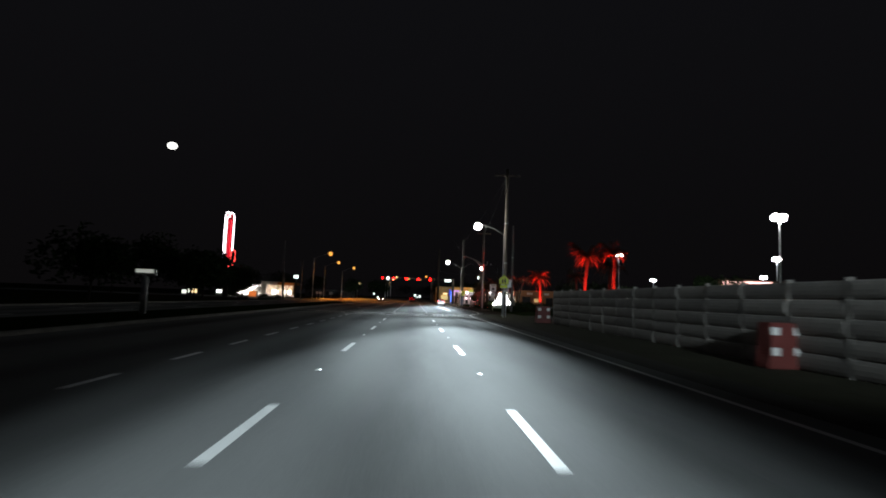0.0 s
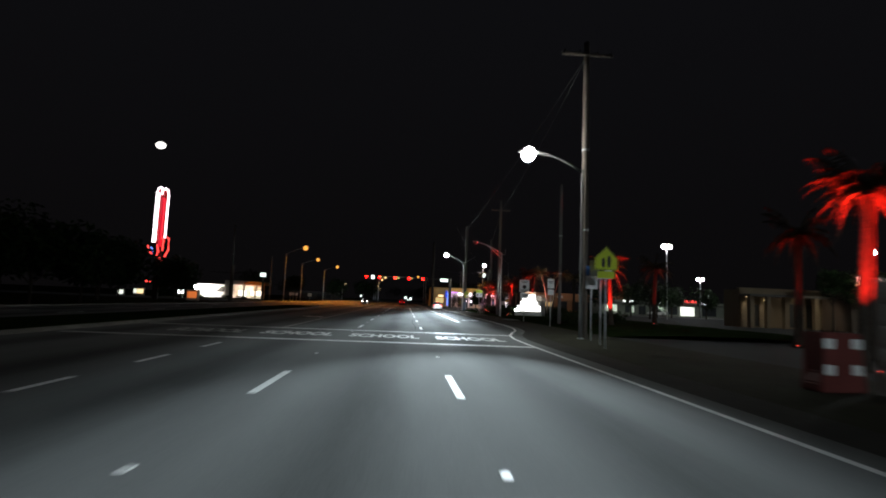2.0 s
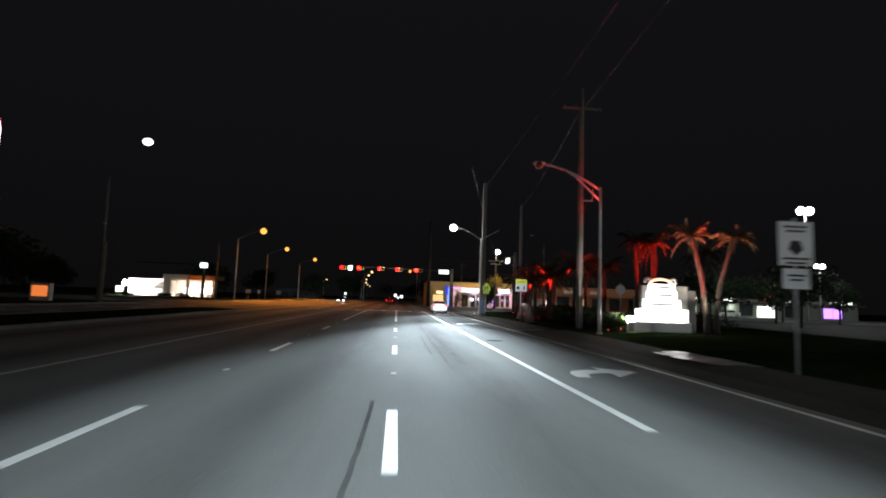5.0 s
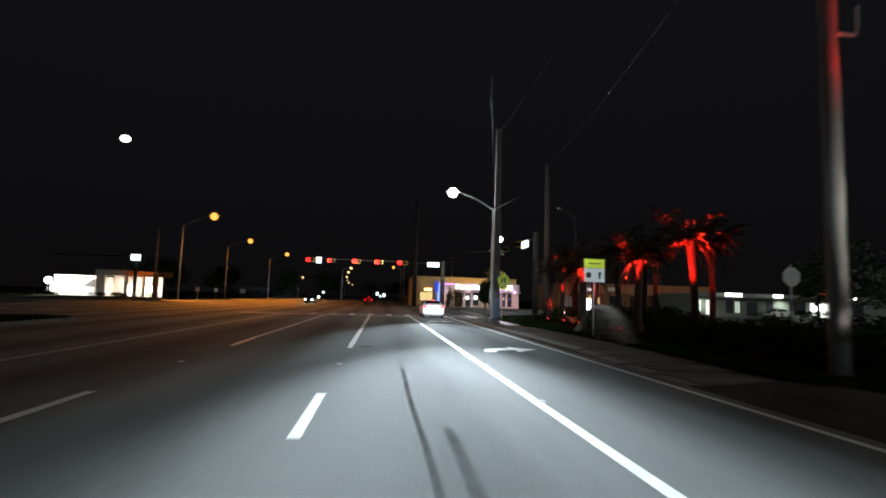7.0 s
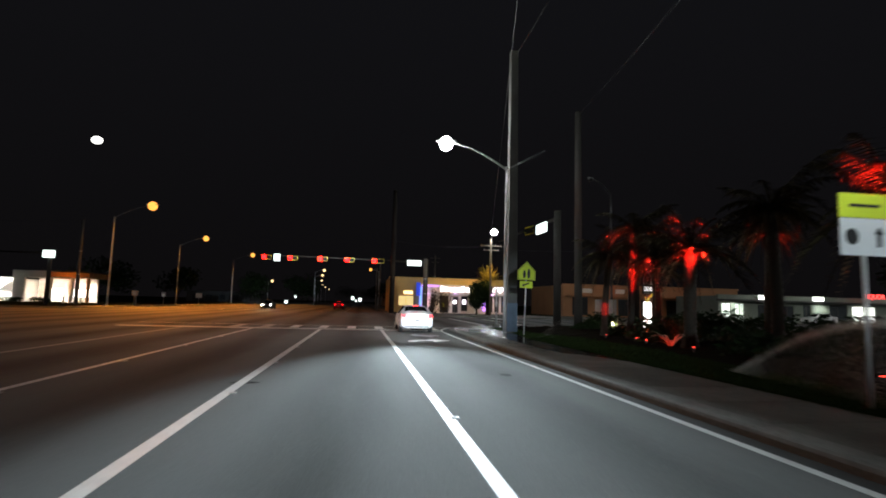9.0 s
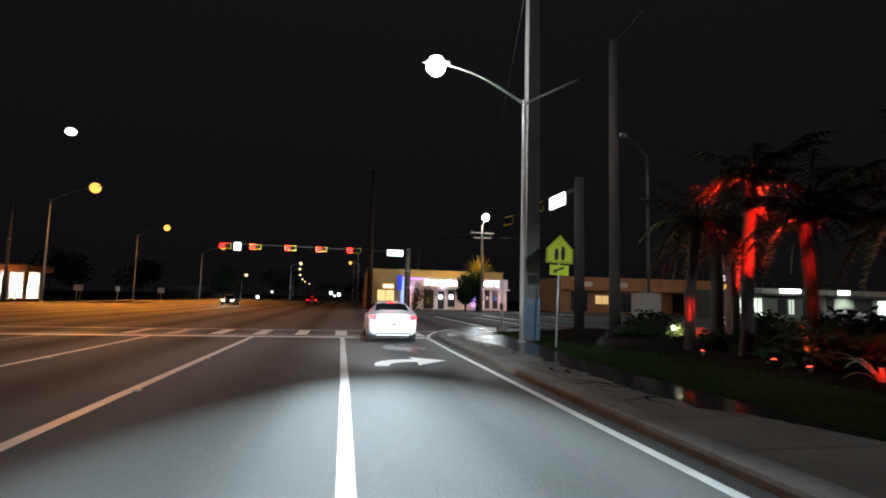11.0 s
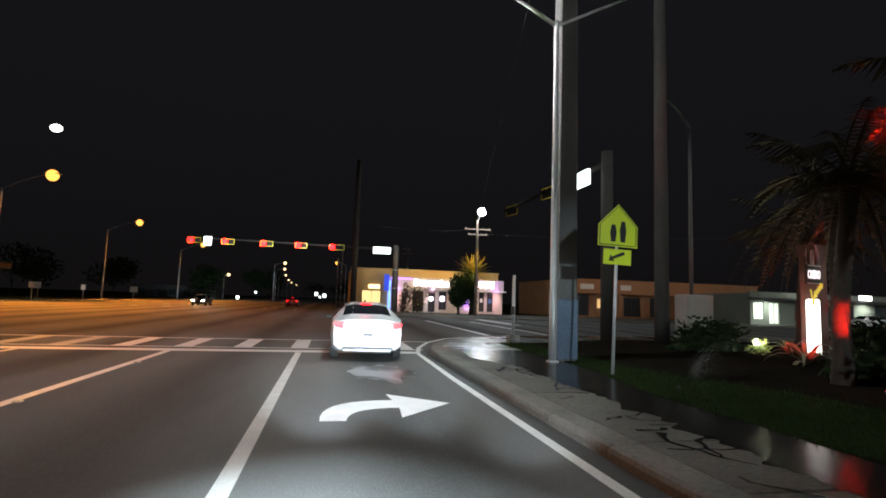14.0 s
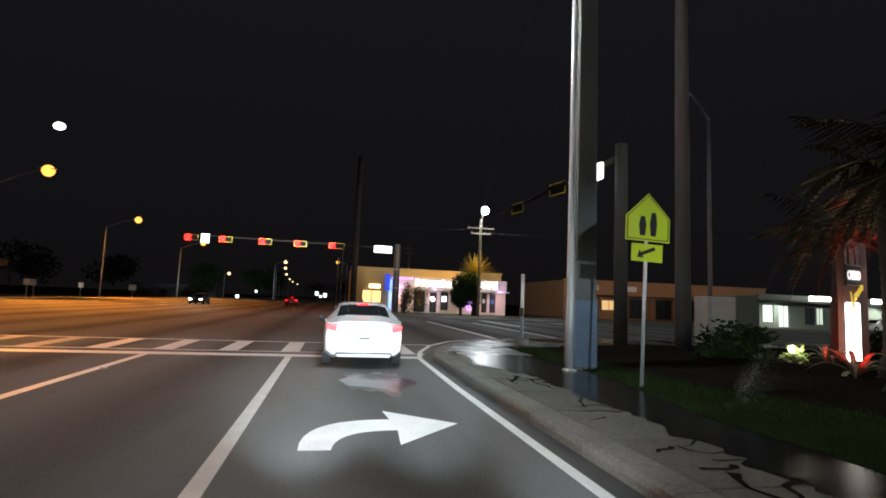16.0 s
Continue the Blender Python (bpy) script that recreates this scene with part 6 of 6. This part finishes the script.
# white panels, posters and clutter along the shop front
for x, z0, w, h, m in ((17.05, 0.1, 0.5, 2.6, STUCCO_W), (18.55, 0.1, 0.4, 2.6, STUCCO_W), (20.1, 0.4, 0.9, 1.2, STUCCO_P), (21.1, 0.1, 0.16, 2.7, STUCCO_W), (24.05, 0.3, 0.2, 2.5, STUCCO_W), (25.05, 0.3, 0.3, 2.5, STUCCO_W), (22.85, 0.2, 0.3, 2.6, STUCCO_W)):
    b = bmesh.new()
    wall_box(b, x, x + w, 189.88, 189.985, z0, z0 + h)
    part("front_panel", b, m, t)
# the G_PINKW and G_WARM pieces are made to glow so they read as lit
for x, z, w, h, m in ((16.0, 0.9, 0.5, 0.7, SIGN_YG), (19.2, 1.5, 0.5, 0.6, G_PINKW), (20.3, 1.7, 0.5, 0.35, RED_SIGN), (24.45, 1.5, 0.35, 0.5, SIGN_WHITE), (25.6, 1.4, 0.4, 0.6, SIGN_BLUE), (10.0, 2.8, 1.4, 0.5, G_WARM)):
    b = bmesh.new()
    wall_box(b, x, x + w, 189.93 if x > 12 else 189.9, 189.97 if x > 12 else 189.985, z, z + h)
    part("poster", b, m, t)
b = bmesh.new()
bmesh.ops.create_uvsphere(b, u_segments=14, v_segments=8, radius=0.28)
bmesh.ops.translate(b, vec=(17.75, 188.7, 1.75), verts=b.verts)
part("globe_lamp", b, G_PINKW, t, "glowing round white lamp", smooth=True)
b = bmesh.new()
tube(b, [(17.75, 188.7, 0.0), (17.75, 188.7, 1.5)], 0.05, 8)
part("lamp_post", b, DARK_STEEL, t)
for x in (13.6, 18.0, 23.6, 26.4):
    spot("shop_downlight", (x, 188.9, 2.8), (x, 190.0, 0.6), 120, 140, (1.0, 0.52, 0.58), 0.9)
    spot("sign_wash", (x, 188.7, 3.05), (x, 189.9, 3.9), 70, 140, (0.55, 0.24, 1.0), 0.9)
# added warm fill hung before the yellow walls; no fittings are built
for x in (9.0, 14.0, 21.0, 26.0):
    spot("sodium_wall_light", (x, 184.0, 7.4), (x, 190.0, 4.6), 80 if x < 12 else 120, 100, (1.0, 0.68, 0.3), 0.9)

# long tan block on the far right
t = thing("shop_building", (0, 0, 0.1), "long low tan stucco shop row under orange light", "building")
ops = [(37.0, 39.8, 0.2, 3.1), (41.0, 43.2, 1.2, 2.6), (45.0, 47.5, 0.2, 2.9), (49.0, 51.5, 0.2, 2.9), (53.5, 56, 0.2, 2.9), (58, 61, 0.2, 2.9)]
facade(t, "front_wall", 35.6, 66.5, 190.0, 5.0, STUCCO_O, ops)
shell(t, 35.6, 66.5, 190.0, 206, 5.0, STUCCO_O)
for i, o in enumerate(ops):
    window(t, *o, 190.0, SHOP_GLASS if i != 1 else glow("dim_warm_pane", (1.0, 0.6, 0.25), 0.5), 1)
b = bmesh.new()
wall_box(b, 36.0, 66, 188.2, 189.98, 3.2, 3.38)
part("canopy", b, STUCCO_O, t)
for k in range(9):
    b = bmesh.new()
    tube(b, [(36.4 + 3.6 * k, 188.4, 0), (36.4 + 3.6 * k, 188.4, 3.2)], 0.09, 8)
    part("column", b, STUCCO_O, t)
for x, w in ((38.5, 2.0), (44.5, 1.6)):
    b = bmesh.new()
    wall_box(b, x, x + w, 189.9, 189.97, 3.8, 4.5)
    part("sign_bar", b, STUCCO_W, t, "pale unlit sign board")
# added orange fill before the tan row, without any fitting
for x in (38.0, 46.0, 56.0):
    spot("sodium_wall_light", (x, 182.0, 7.5), (x, 190.0, 3.0), 100, 100, SODIUM, 0.9)

STUCCO_G = mat("grey_green_stucco", (0.17, 0.19, 0.16), 0.9, fine=25, coarse=0.5, vary=0.2)
# lit row of shops behind the car park
t = thing("shop_row", (0, 0, 0.1), "low row of shops with pale green-white lit windows", "building")
ops = [(53.2, 54.6, 0.6, 2.6), (55.3, 56.7, 0.1, 2.6), (58.8, 60.1, 0.5, 2.5), (60.4, 61.4, 0.5, 2.5), (62.5, 64.5, 0.1, 2.4), (66.0, 67.2, 0.1, 2.6), (70.3, 73.2, 0.4, 2.7), (74.0, 78.0, 0.1, 2.6), (80.0, 84.0, 0.3, 2.6), (88.4, 92.6, 0.3, 2.5)]
SHOP_DIM = glow("dim_shop_window", (0.8, 1.0, 0.78), 0.45)
facade(t, "front_wall", 52.7, 96.0, 176.0, 3.6, STUCCO_G, ops)
shell(t, 52.7, 96.0, 176.0, 186, 3.6, STUCCO_G)
for i, o in enumerate(ops):
    window(t, *o, 176.0, glow("bright_shop_window", (0.95, 1.0, 0.9), 0.9) if i == 7 else G_PURPLE if i == 9 else SHOP_DIM if i in (0, 1, 3) else SHOP_GLASS, 1)
b = bmesh.new()
wall_box(b, 52.4, 96.2, 174.2, 175.98, 2.9, 3.1)
part("canopy", b, ROOF, t)
for x0, x1, g in ((57.4, 60.2, G_PANEL), (65.8, 67.4, G_PANEL), (78.8, 80.6, G_PANEL), (88.2, 93.0, G_PANEL)):
    b = bmesh.new()
    wall_box(b, x0, x1, 173.9, 174.1, 3.2, 3.7)
    part("lit_sign", b, g, t, "glowing white sign panel")
letters("LIQUOR", 0.9, G_REDW, t, Matrix.Translation((75.8, 174.05, 4.0)) @ FACE, "lit_letters", 0.08)
for x in (54.6, 68.5, 75.5):
    spot("shop_downlight", (x, 174.9, 2.85), (x, 175.8, 0.6), 340, 150, (0.92, 1.0, 0.88), 0.9)
STORE = mat("dull_brown_stucco", (0.09, 0.068, 0.052), 0.9, fine=25, coarse=0.5, vary=0.2)
# store front with a long red sign far behind the fence
t = thing("store_building", (0, 0, 0.1), "pale stucco store with a long glowing red sign", "building")
ops = [(50, 53, 0.3, 2.8), (55, 57, 0.3, 2.8)]
facade(t, "front_wall", 47.9, 62.0, 92.0, 6.0, STORE, ops)
shell(t, 47.9, 62.0, 92.0, 96, 6.0, STORE)
for o in ops:
    window(t, *o, 92.0, SHOP_GLASS, 1)
b = bmesh.new()
wall_box(b, 48.5, 56.5, 91.7, 91.95, 4.9, 5.9)
sg = part("sign_box", b, glow("lit_pinkish_face", (1.0, 0.55, 0.5), 4.0), t, "long glowing pink-white sign")
b = bmesh.new()
wall_box(b, 48.3, 56.7, 91.72, 91.94, 4.6, 4.88)
part("neon_band", b, G_REDW, t, "glowing red band")
for x, z in ((50.2, 0.55), (52.0, 0.5), (53.2, 0.55)):
    b = bmesh.new()
    wall_box(b, x, x + z, 91.62, 91.69, 5.15, 5.65)
    part("sign_bar", b, RED_SIGN, sg)
for x in (48.2, 58.5, 60.4):
    b = bmesh.new()
    wall_box(b, x, x + 0.35, 91.6, 91.8, 5.0, 5.3)
    part("wall_lamp", b, G_WARM, t, "warm wall lamp")
    spot("wall_lamp_beam", (x + 0.17, 91.4, 4.9), (x + 0.17, 91.9, 0), 90, 130, (1.0, 0.8, 0.5), 0.9)
BEIGE = mat("beige_stucco", (0.12, 0.095, 0.064), 0.9, fine=25, coarse=0.5, vary=0.2)
t = thing("beige_building", (-4.6, -6.7, 0.1), "beige stucco building with a lit colonnade and warm wall lamps", "building")
ops = [(44.6, 45.6, 0.1, 2.6), (48.6, 49.8, 0.1, 2.8), (51.2, 52.2, 0.1, 2.8), (54.5, 56.5, 0.1, 2.8)]
facade(t, "front_wall", 43.2, 64.0, 103.5, 4.3, BEIGE, ops)
shell(t, 43.2, 64.0, 103.5, 106.5, 4.3, BEIGE)
for o in ops:
    window(t, *o, 103.5, SHOP_GLASS, 1)
b = bmesh.new()
wall_box(b, 43.2, 63.8, 101.6, 103.48, 3.5, 3.75)
part("canopy", b, ROOF, t)
for x in (43.3, 45.3, 47.4, 49.2, 50.9, 52.8, 55.6, 58.4):
    b = bmesh.new()
    wall_box(b, x, x + 0.5, 101.8, 102.3, 0, 3.5)
    part("column", b, BEIGE, t)
for x, z, y in ((44.0, 3.4, 103.3), (46.1, 3.0, 103.3), (49.9, 3.2, 103.3), (53.8, 3.2, 103.3)):
    b = bmesh.new()
    wall_box(b, x, x + 0.3, y, y + 0.18, z, z + 0.3)
    part("wall_lamp", b, G_WARM, t, "warm wall lamp")
    spot("wall_lamp_beam", (x - 4.45, y - 7.2, z + 0.05), (x - 4.45, y - 6.5, 0), 80, 120, (1.0, 0.8, 0.5), 0.9)
spot("colonnade_light", (45.9, 92.5, 3.3), (45.9, 95.1, 1.5), 190, 140, (1.0, 0.86, 0.66), 0.9)
for k, (x, y) in enumerate(((45.3, 91.4), (49.2, 91.0), (52.5, 91.9))):
    clump("tree", (x, y, 0.1), (2.3, 1.8, 3.0), 1200, "dark spreading tree before the beige building", "tree", 560 + k, leaf=0.26, trunk=3.3, group="trees by the beige building")

# filling station shop across the junction: a bright white wing and a deep lit porch
t = thing("filling_station_shop", (0, 0, 0), "white shop with an orange beam porch and bright windows", "building")
ops = [(-64.5, -60.5, 1.0, 2.8)]
facade(t, "front_wall", -66.0, -56.6, 214.0, 4.1, STUCCO_W, ops)
shell(t, -66.0, -56.6, 214.0, 228, 4.1, STUCCO_W)
for o in ops:
    window(t, *o, 214.0, glow("bright_window", (1.0, 0.97, 0.88), 3), 2)
ops = [(-54.6, -52.0, 0.1, 2.6), (-50.5, -47.0, 0.9, 2.5)]
facade(t, "porch_back_wall", -56.5, -46.2, 219.0, 4.5, STUCCO_P, ops)
for o in ops:
    window(t, *o, 219.0, glow("porch_window", (1.0, 0.95, 0.8), 1.6), 1)
b = bmesh.new()
prism(b, [(-58.2, 3.5), (-56.62, 3.5), (-57.6, 1.9), (-60.0, 1.9)], 0.25, Matrix.Translation((0, 213.7, 0)))
part("awning", b, mat("dark_awning", (0.10, 0.09, 0.08), 0.8, fine=15, coarse=2, vary=0.2), t)
b = bmesh.new()
wall_box(b, -56.55, -50.6, 211.3, 219.0, 4.35, 5.5)
part("porch_parapet", b, STUCCO_P, t)
b = bmesh.new()
wall_box(b, -50.58, -44.2, 211.3, 219.0, 4.45, 5.35)
part("porch_beam", b, BEAM, t, "orange timber porch beam")
b = bmesh.new()
wall_box(b, -56.6, -44.1, 211.2, 219.2, 5.5, 5.6)
part("roof", b, ROOF, t)
for x, w, m in ((-56.5, 1.7, STUCCO_P), (-51.0, 0.5, STUCCO_W), (-47.4, 0.4, STUCCO_W), (-44.7, 0.3, BEAM)):
    b = bmesh.new()
    wall_box(b, x, x + w, 211.5, 212.1, 0, 4.35)
    part("porch_pillar", b, m, t)
for x, y, w in ((-62.5, 211.0, 3000), (-58.6, 211.0, 1500)):
    spot("wall_flood", (x, y, 4.6), (x, 214.0, 1.6), w, 120, (1.0, 0.93, 0.85), 0.9)
for x in (-54.0, -49.5, -46.5):
    spot("porch_light", (x, 215.0, 4.2), (x, 217.5, 0.5), 1900, 150, (1.0, 0.84, 0.7), 0.9)
spot("beam_light", (-47.5, 208.5, 4.2), (-47.5, 211.3, 4.8), 260, 130, SODIUM, 0.9)
t = thing("flood_light", (-65.0, 210.5, 0), "glaring white flood lamp on a short pole", "flood light")
b = bmesh.new()
tube(b, [(0, 0, 0), (0, 0, 2.6)], 0.08, 8)
part("pole", b, GALV, t)
b = bmesh.new()
bmesh.ops.create_uvsphere(b, u_segments=12, v_segments=8, radius=0.6)
bmesh.ops.translate(b, vec=(0, 0, 3.0), verts=b.verts)
part("lens", b, G_LED, t, smooth=True)
for k in range(4):
    t = thing("bollard", (-46.5 + k * 0.9, 208.0, 0), "short white bollard by the filling station", "bollard", "bollards")
    b = bmesh.new()
    tube(b, [(0, 0, 0), (0, 0, 1.0), (0, 0, 1.08)], [0.16, 0.16, 0.08], 10)
    part("post", b, STUCCO_W, t, smooth=True)
for x, y in ((-63.5, 209.6), (-54.6, 208.4), (-50.2, 208.6)):
    clump("hedge", (x, y, 0), (1.9, 0.5, 0.75), 500, "low dark clipped hedge before the filling station", "hedge", 640 + int(-x), group="hedges by the filling station")
# small lit kiosks and machines on the dark left frontage
for x, y, w, h, g, lab in ((-36.7, 134.5, 2.0, 1.9, glow("orange_panel", (1.0, 0.25, 0.06), 0.7), "small orange lit machine in the dark"), (-66, 168, 1.6, 1.6, G_SHOP, "small pale lit machine in the dark"),
                           (-84.4, 247, 2.6, 2.6, G_PANEL, "small white lit machine in the dark"), (-72, 190, 2.0, 2.0, G_WARM, "small warm lit kiosk in the dark"), (-78, 200, 1.6, 2.0, G_SHOP, "small pale lit kiosk in the dark")):
    t = thing("kiosk", (x, y, 0), lab, "kiosk", "lit kiosks")
    b = bmesh.new()
    box(b, (0, 0.4, h / 2), (w, 0.7, h), bevel=0.04)
    part("body", b, STUCCO_W, t)
    b = bmesh.new()
    box(b, (0, 0.03, h * 0.55), (w * 0.8, 0.04, h * 0.6), bevel=0.01)
    part("lit_panel", b, g, t)

# dark distance: far low blocks along the street
for x0, x1, y0, h, m in ((12, 40, 320, 5, STUCCO_O), (14, 34, 380, 6, STUCCO_P), (-64, -36, 330, 4, ROOF)):
    t = thing("far_building", (0, 0, 0), "dim low building far down the street", "building", "far buildings")
    ops = [(x0 + 2 + 5 * k, x0 + 4.5 + 5 * k, 0.6, 2.8) for k in range(int((x1 - x0 - 3) / 5))]
    facade(t, "front_wall", x0, x1, y0, h, m, ops)
    shell(t, x0, x1, y0, y0 + 14, h, m)
    for i, o in enumerate(ops):
        window(t, *o, y0, G_SHOP if i % 3 == 1 and x0 > 0 else SHOP_GLASS, 1)

# ---- vehicles ----


def sedan(loc, rz, paint, label, tail=None, head=None, plate=True):
    """A saloon car, its tail at the origin and its nose towards +y."""
    t = thing("car", loc, label, "car", rz=rz)
    # station: y, half width, floor, belt, roof height, roof half width
    ST = [(0.0, 0.70, 0.42, 0.80, 0.86, 0.60), (0.06, 0.84, 0.30, 0.98, 1.03, 0.70), (0.35, 0.89, 0.24, 1.04, 1.08, 0.68), (0.62, 0.90, 0.22, 1.03, 1.13, 0.64), (1.22, 0.91, 0.20, 0.99, 1.40, 0.55),
          (1.75, 0.91, 0.20, 0.97, 1.455, 0.55), (2.35, 0.91, 0.20, 0.95, 1.45, 0.56), (2.75, 0.91, 0.20, 0.94, 1.38, 0.57), (3.42, 0.90, 0.22, 0.93, 0.99, 0.62), (4.0, 0.88, 0.24, 0.85, 0.89, 0.60), (4.42, 0.80, 0.30, 0.68, 0.72, 0.55), (4.55, 0.66, 0.40, 0.56, 0.58, 0.45)]
    body, glass = bmesh.new(), {}
    rings = []
    for y, w, f, belt, roof, rw in ST:
        half = [(w * 0.82, f), (w * 0.97, f + 0.1), (w, (f + belt) / 2 + 0.05), (w * 0.965, belt), (rw * 1.03, roof - 0.05), (rw * 0.6, roof)]
        rings.append([Vector((x, y, z)) for x, z in half] + [Vector((-x, y, z)) for x, z in half[::-1]])
    n = len(rings[0])
    for i in range(len(rings) - 1):
        for k in range(n):
            j = (k + 1) % n
            q = (rings[i][k], rings[i][j], rings[i + 1][j], rings[i + 1][k])
            side = k in (3, 7) and 4 <= i <= 6
            screen = k in (4, 5, 6) and i in (3, 7)
            if side:
                c = sum(q, Vector()) / 4
                pane = glass.setdefault(("side_window", i, k), bmesh.new())
                pane.faces.new([pane.verts.new(v.lerp(c, 0.05)) for v in q])
            if screen:
                g = [q[0].lerp(q[3], 0.06), q[1].lerp(q[2], 0.06), q[2].lerp(q[1], 0.06), q[3].lerp(q[0], 0.06)]
                if k == 4:
                    g[0], g[3] = g[0].lerp(g[1], 0.12), g[3].lerp(g[2], 0.12)
                if k == 6:
                    g[1], g[2] = g[1].lerp(g[0], 0.12), g[2].lerp(g[3], 0.12)
                pane = glass.setdefault(("rear_window" if i == 3 else "windscreen", i, 0), bmesh.new())
                pane.faces.new([pane.verts.new(v) for v in g])
            body.faces.new([body.verts.new(v) for v in q])
    body.faces.new([body.verts.new(v) for v in rings[0]])
    body.faces.new([body.verts.new(v) for v in rings[-1][::-1]])
    bmesh.ops.remove_doubles(body, verts=body.verts, dist=0.001)
    bmesh.ops.recalc_face_normals(body, faces=body.faces)
    bo = part("body", body, paint, t)
    bo.data.shade_smooth()
    bo.data.set_sharp_from_angle(angle=radians(38))
    for (kind, i, k), pane in glass.items():
        pane.normal_update()
        for f in pane.faces:
            if f.normal.dot(f.calc_center_median() - Vector((0, 2, 0.8))) < 0:
                f.normal_flip()
        for v in pane.verts:
            v.co += v.link_faces[0].normal * 0.006
        part(kind, pane, CAR_GLASS, t, "dark tinted glass")
    for x in (-0.8, 0.8):
        for y in (0.86, 3.62):
            b = bmesh.new()
            tube(b, [(x - 0.1, y, 0.32), (x - 0.09, y, 0.32), (x + 0.09, y, 0.32), (x + 0.1, y, 0.32)], [0.27, 0.32, 0.32, 0.27], 20)
            wh = part("wheel", b, RUBBER, t)
            b = bmesh.new()
            s = 1 if x > 0 else -1
            tube(b, [(x + s * 0.06, y, 0.32), (x + s * 0.108, y, 0.32)], [0.2, 0.18], 14)
            part("rim", b, ALLOY, wh)
            b = bmesh.new()
            for k in range(9):
                a0, a1 = math.pi * k / 9, math.pi * (k + 1) / 9
                b.faces.new([b.verts.new((x + s * 0.113, y + 0.37 * math.cos(a), 0.32 + 0.37 * math.sin(a))) for a in (a0, a1)] + [b.verts.new((x + s * 0.113, y + 0.33 * math.cos(a), 0.32 + 0.33 * math.sin(a))) for a in (a1, a0)])
            part("wheel_arch", b, TRIM, t)
    for s in (-1, 1):
        b = bmesh.new()
        prism(b, [(s * 0.62, 0.80), (s * 0.80, 0.84), (s * 0.83, 0.94), (s * 0.60, 0.935)][::s], 0.05, Matrix.Translation((0, -0.02, 0)))
        lamp = part("tail_light", b, tail or RED_PLASTIC, t, "red tail light")
        b = bmesh.new()
        prism(b, [(s * 0.42, 0.925), (s * 0.60, 0.945), (s * 0.83, 0.945), (s * 0.84, 0.975), (s * 0.6, 0.975)][::s], 0.05, Matrix.Translation((0, -0.03, 0)))
        part("lamp_housing", b, TRIM, lamp, "dark swept lamp housing")
        b = bmesh.new()
        prism(b, [(s * 0.42, 0.56), (s * 0.74, 0.62), (s * 0.76, 0.74), (s * 0.5, 0.68)][::s], 0.2, Matrix.Translation((0, 4.3, 0)))
        part("headlight", b, head or REFLECT_WHITE, t)
        b = bmesh.new()
        box(b, (s * 0.98, 2.95, 0.98), (0.16, 0.1, 0.11), bevel=0.03)
        part("mirror", b, TRIM, t)
    b = bmesh.new()
    box(b, (0, 0.05, 0.3), (1.2, 0.1, 0.1), bevel=0.03)
    part("rear_bumper", b, paint, t)
    b = bmesh.new()
    box(b, (0, 0.0, 0.33), (1.25, 0.06, 0.035), bevel=0.01)
    part("lower_trim", b, TRIM, t, "dark lower bumper trim")
    b = bmesh.new()
    box(b, (0, -0.012, 0.66), (0.34, 0.02, 0.16), bevel=0.004)
    p = part("number_plate", b, SIGN_WHITE, t)
    b = bmesh.new()
    box(b, (0, -0.026, 0.66), (0.24, 0.006, 0.05))
    part("bar", b, SIGN_BLACK, p)
    b = bmesh.new()
    box(b, (0, 1.2, 1.405), (0.26, 0.04, 0.022), bevel=0.006)
    part("brake_light", b, tail or RED_PLASTIC, t)
    b = bmesh.new()
    box(b, (0, 0.03, 0.86), (0.5, 0.03, 0.035), bevel=0.008)
    part("boot_trim", b, paint, t)
    b = bmesh.new()
    tube(b, [(0, 1.9, 1.46), (0, 1.82, 1.52)], [0.035, 0.01], 8)
    part("aerial", b, TRIM, t)
    return t


sedan((6.55, 136.5, 0), 0, CAR_WHITE, "white saloon car waiting at the stop line with brake lights on", G_TAIL)
sedan((-11.3, 201.5, 0), 180, CAR_DARK, "dark oncoming car with glaring headlights", None, G_HEAD)
sedan((-0.4, 208.0, 0), 0, CAR_RED, "dark red car driving away with tail lights on", G_TAIL)
sedan((68.5, 173.7, 0.1), 90, CAR_WHITE, "white car parked in front of the shops")
for x in (-11.9, -10.7):
    spot("oncoming_headlamp", (x, 196.8, 0.7), (x + 1, 180, 0.0), 900, 80, (1.0, 0.95, 0.85), 0.9, 0.05)
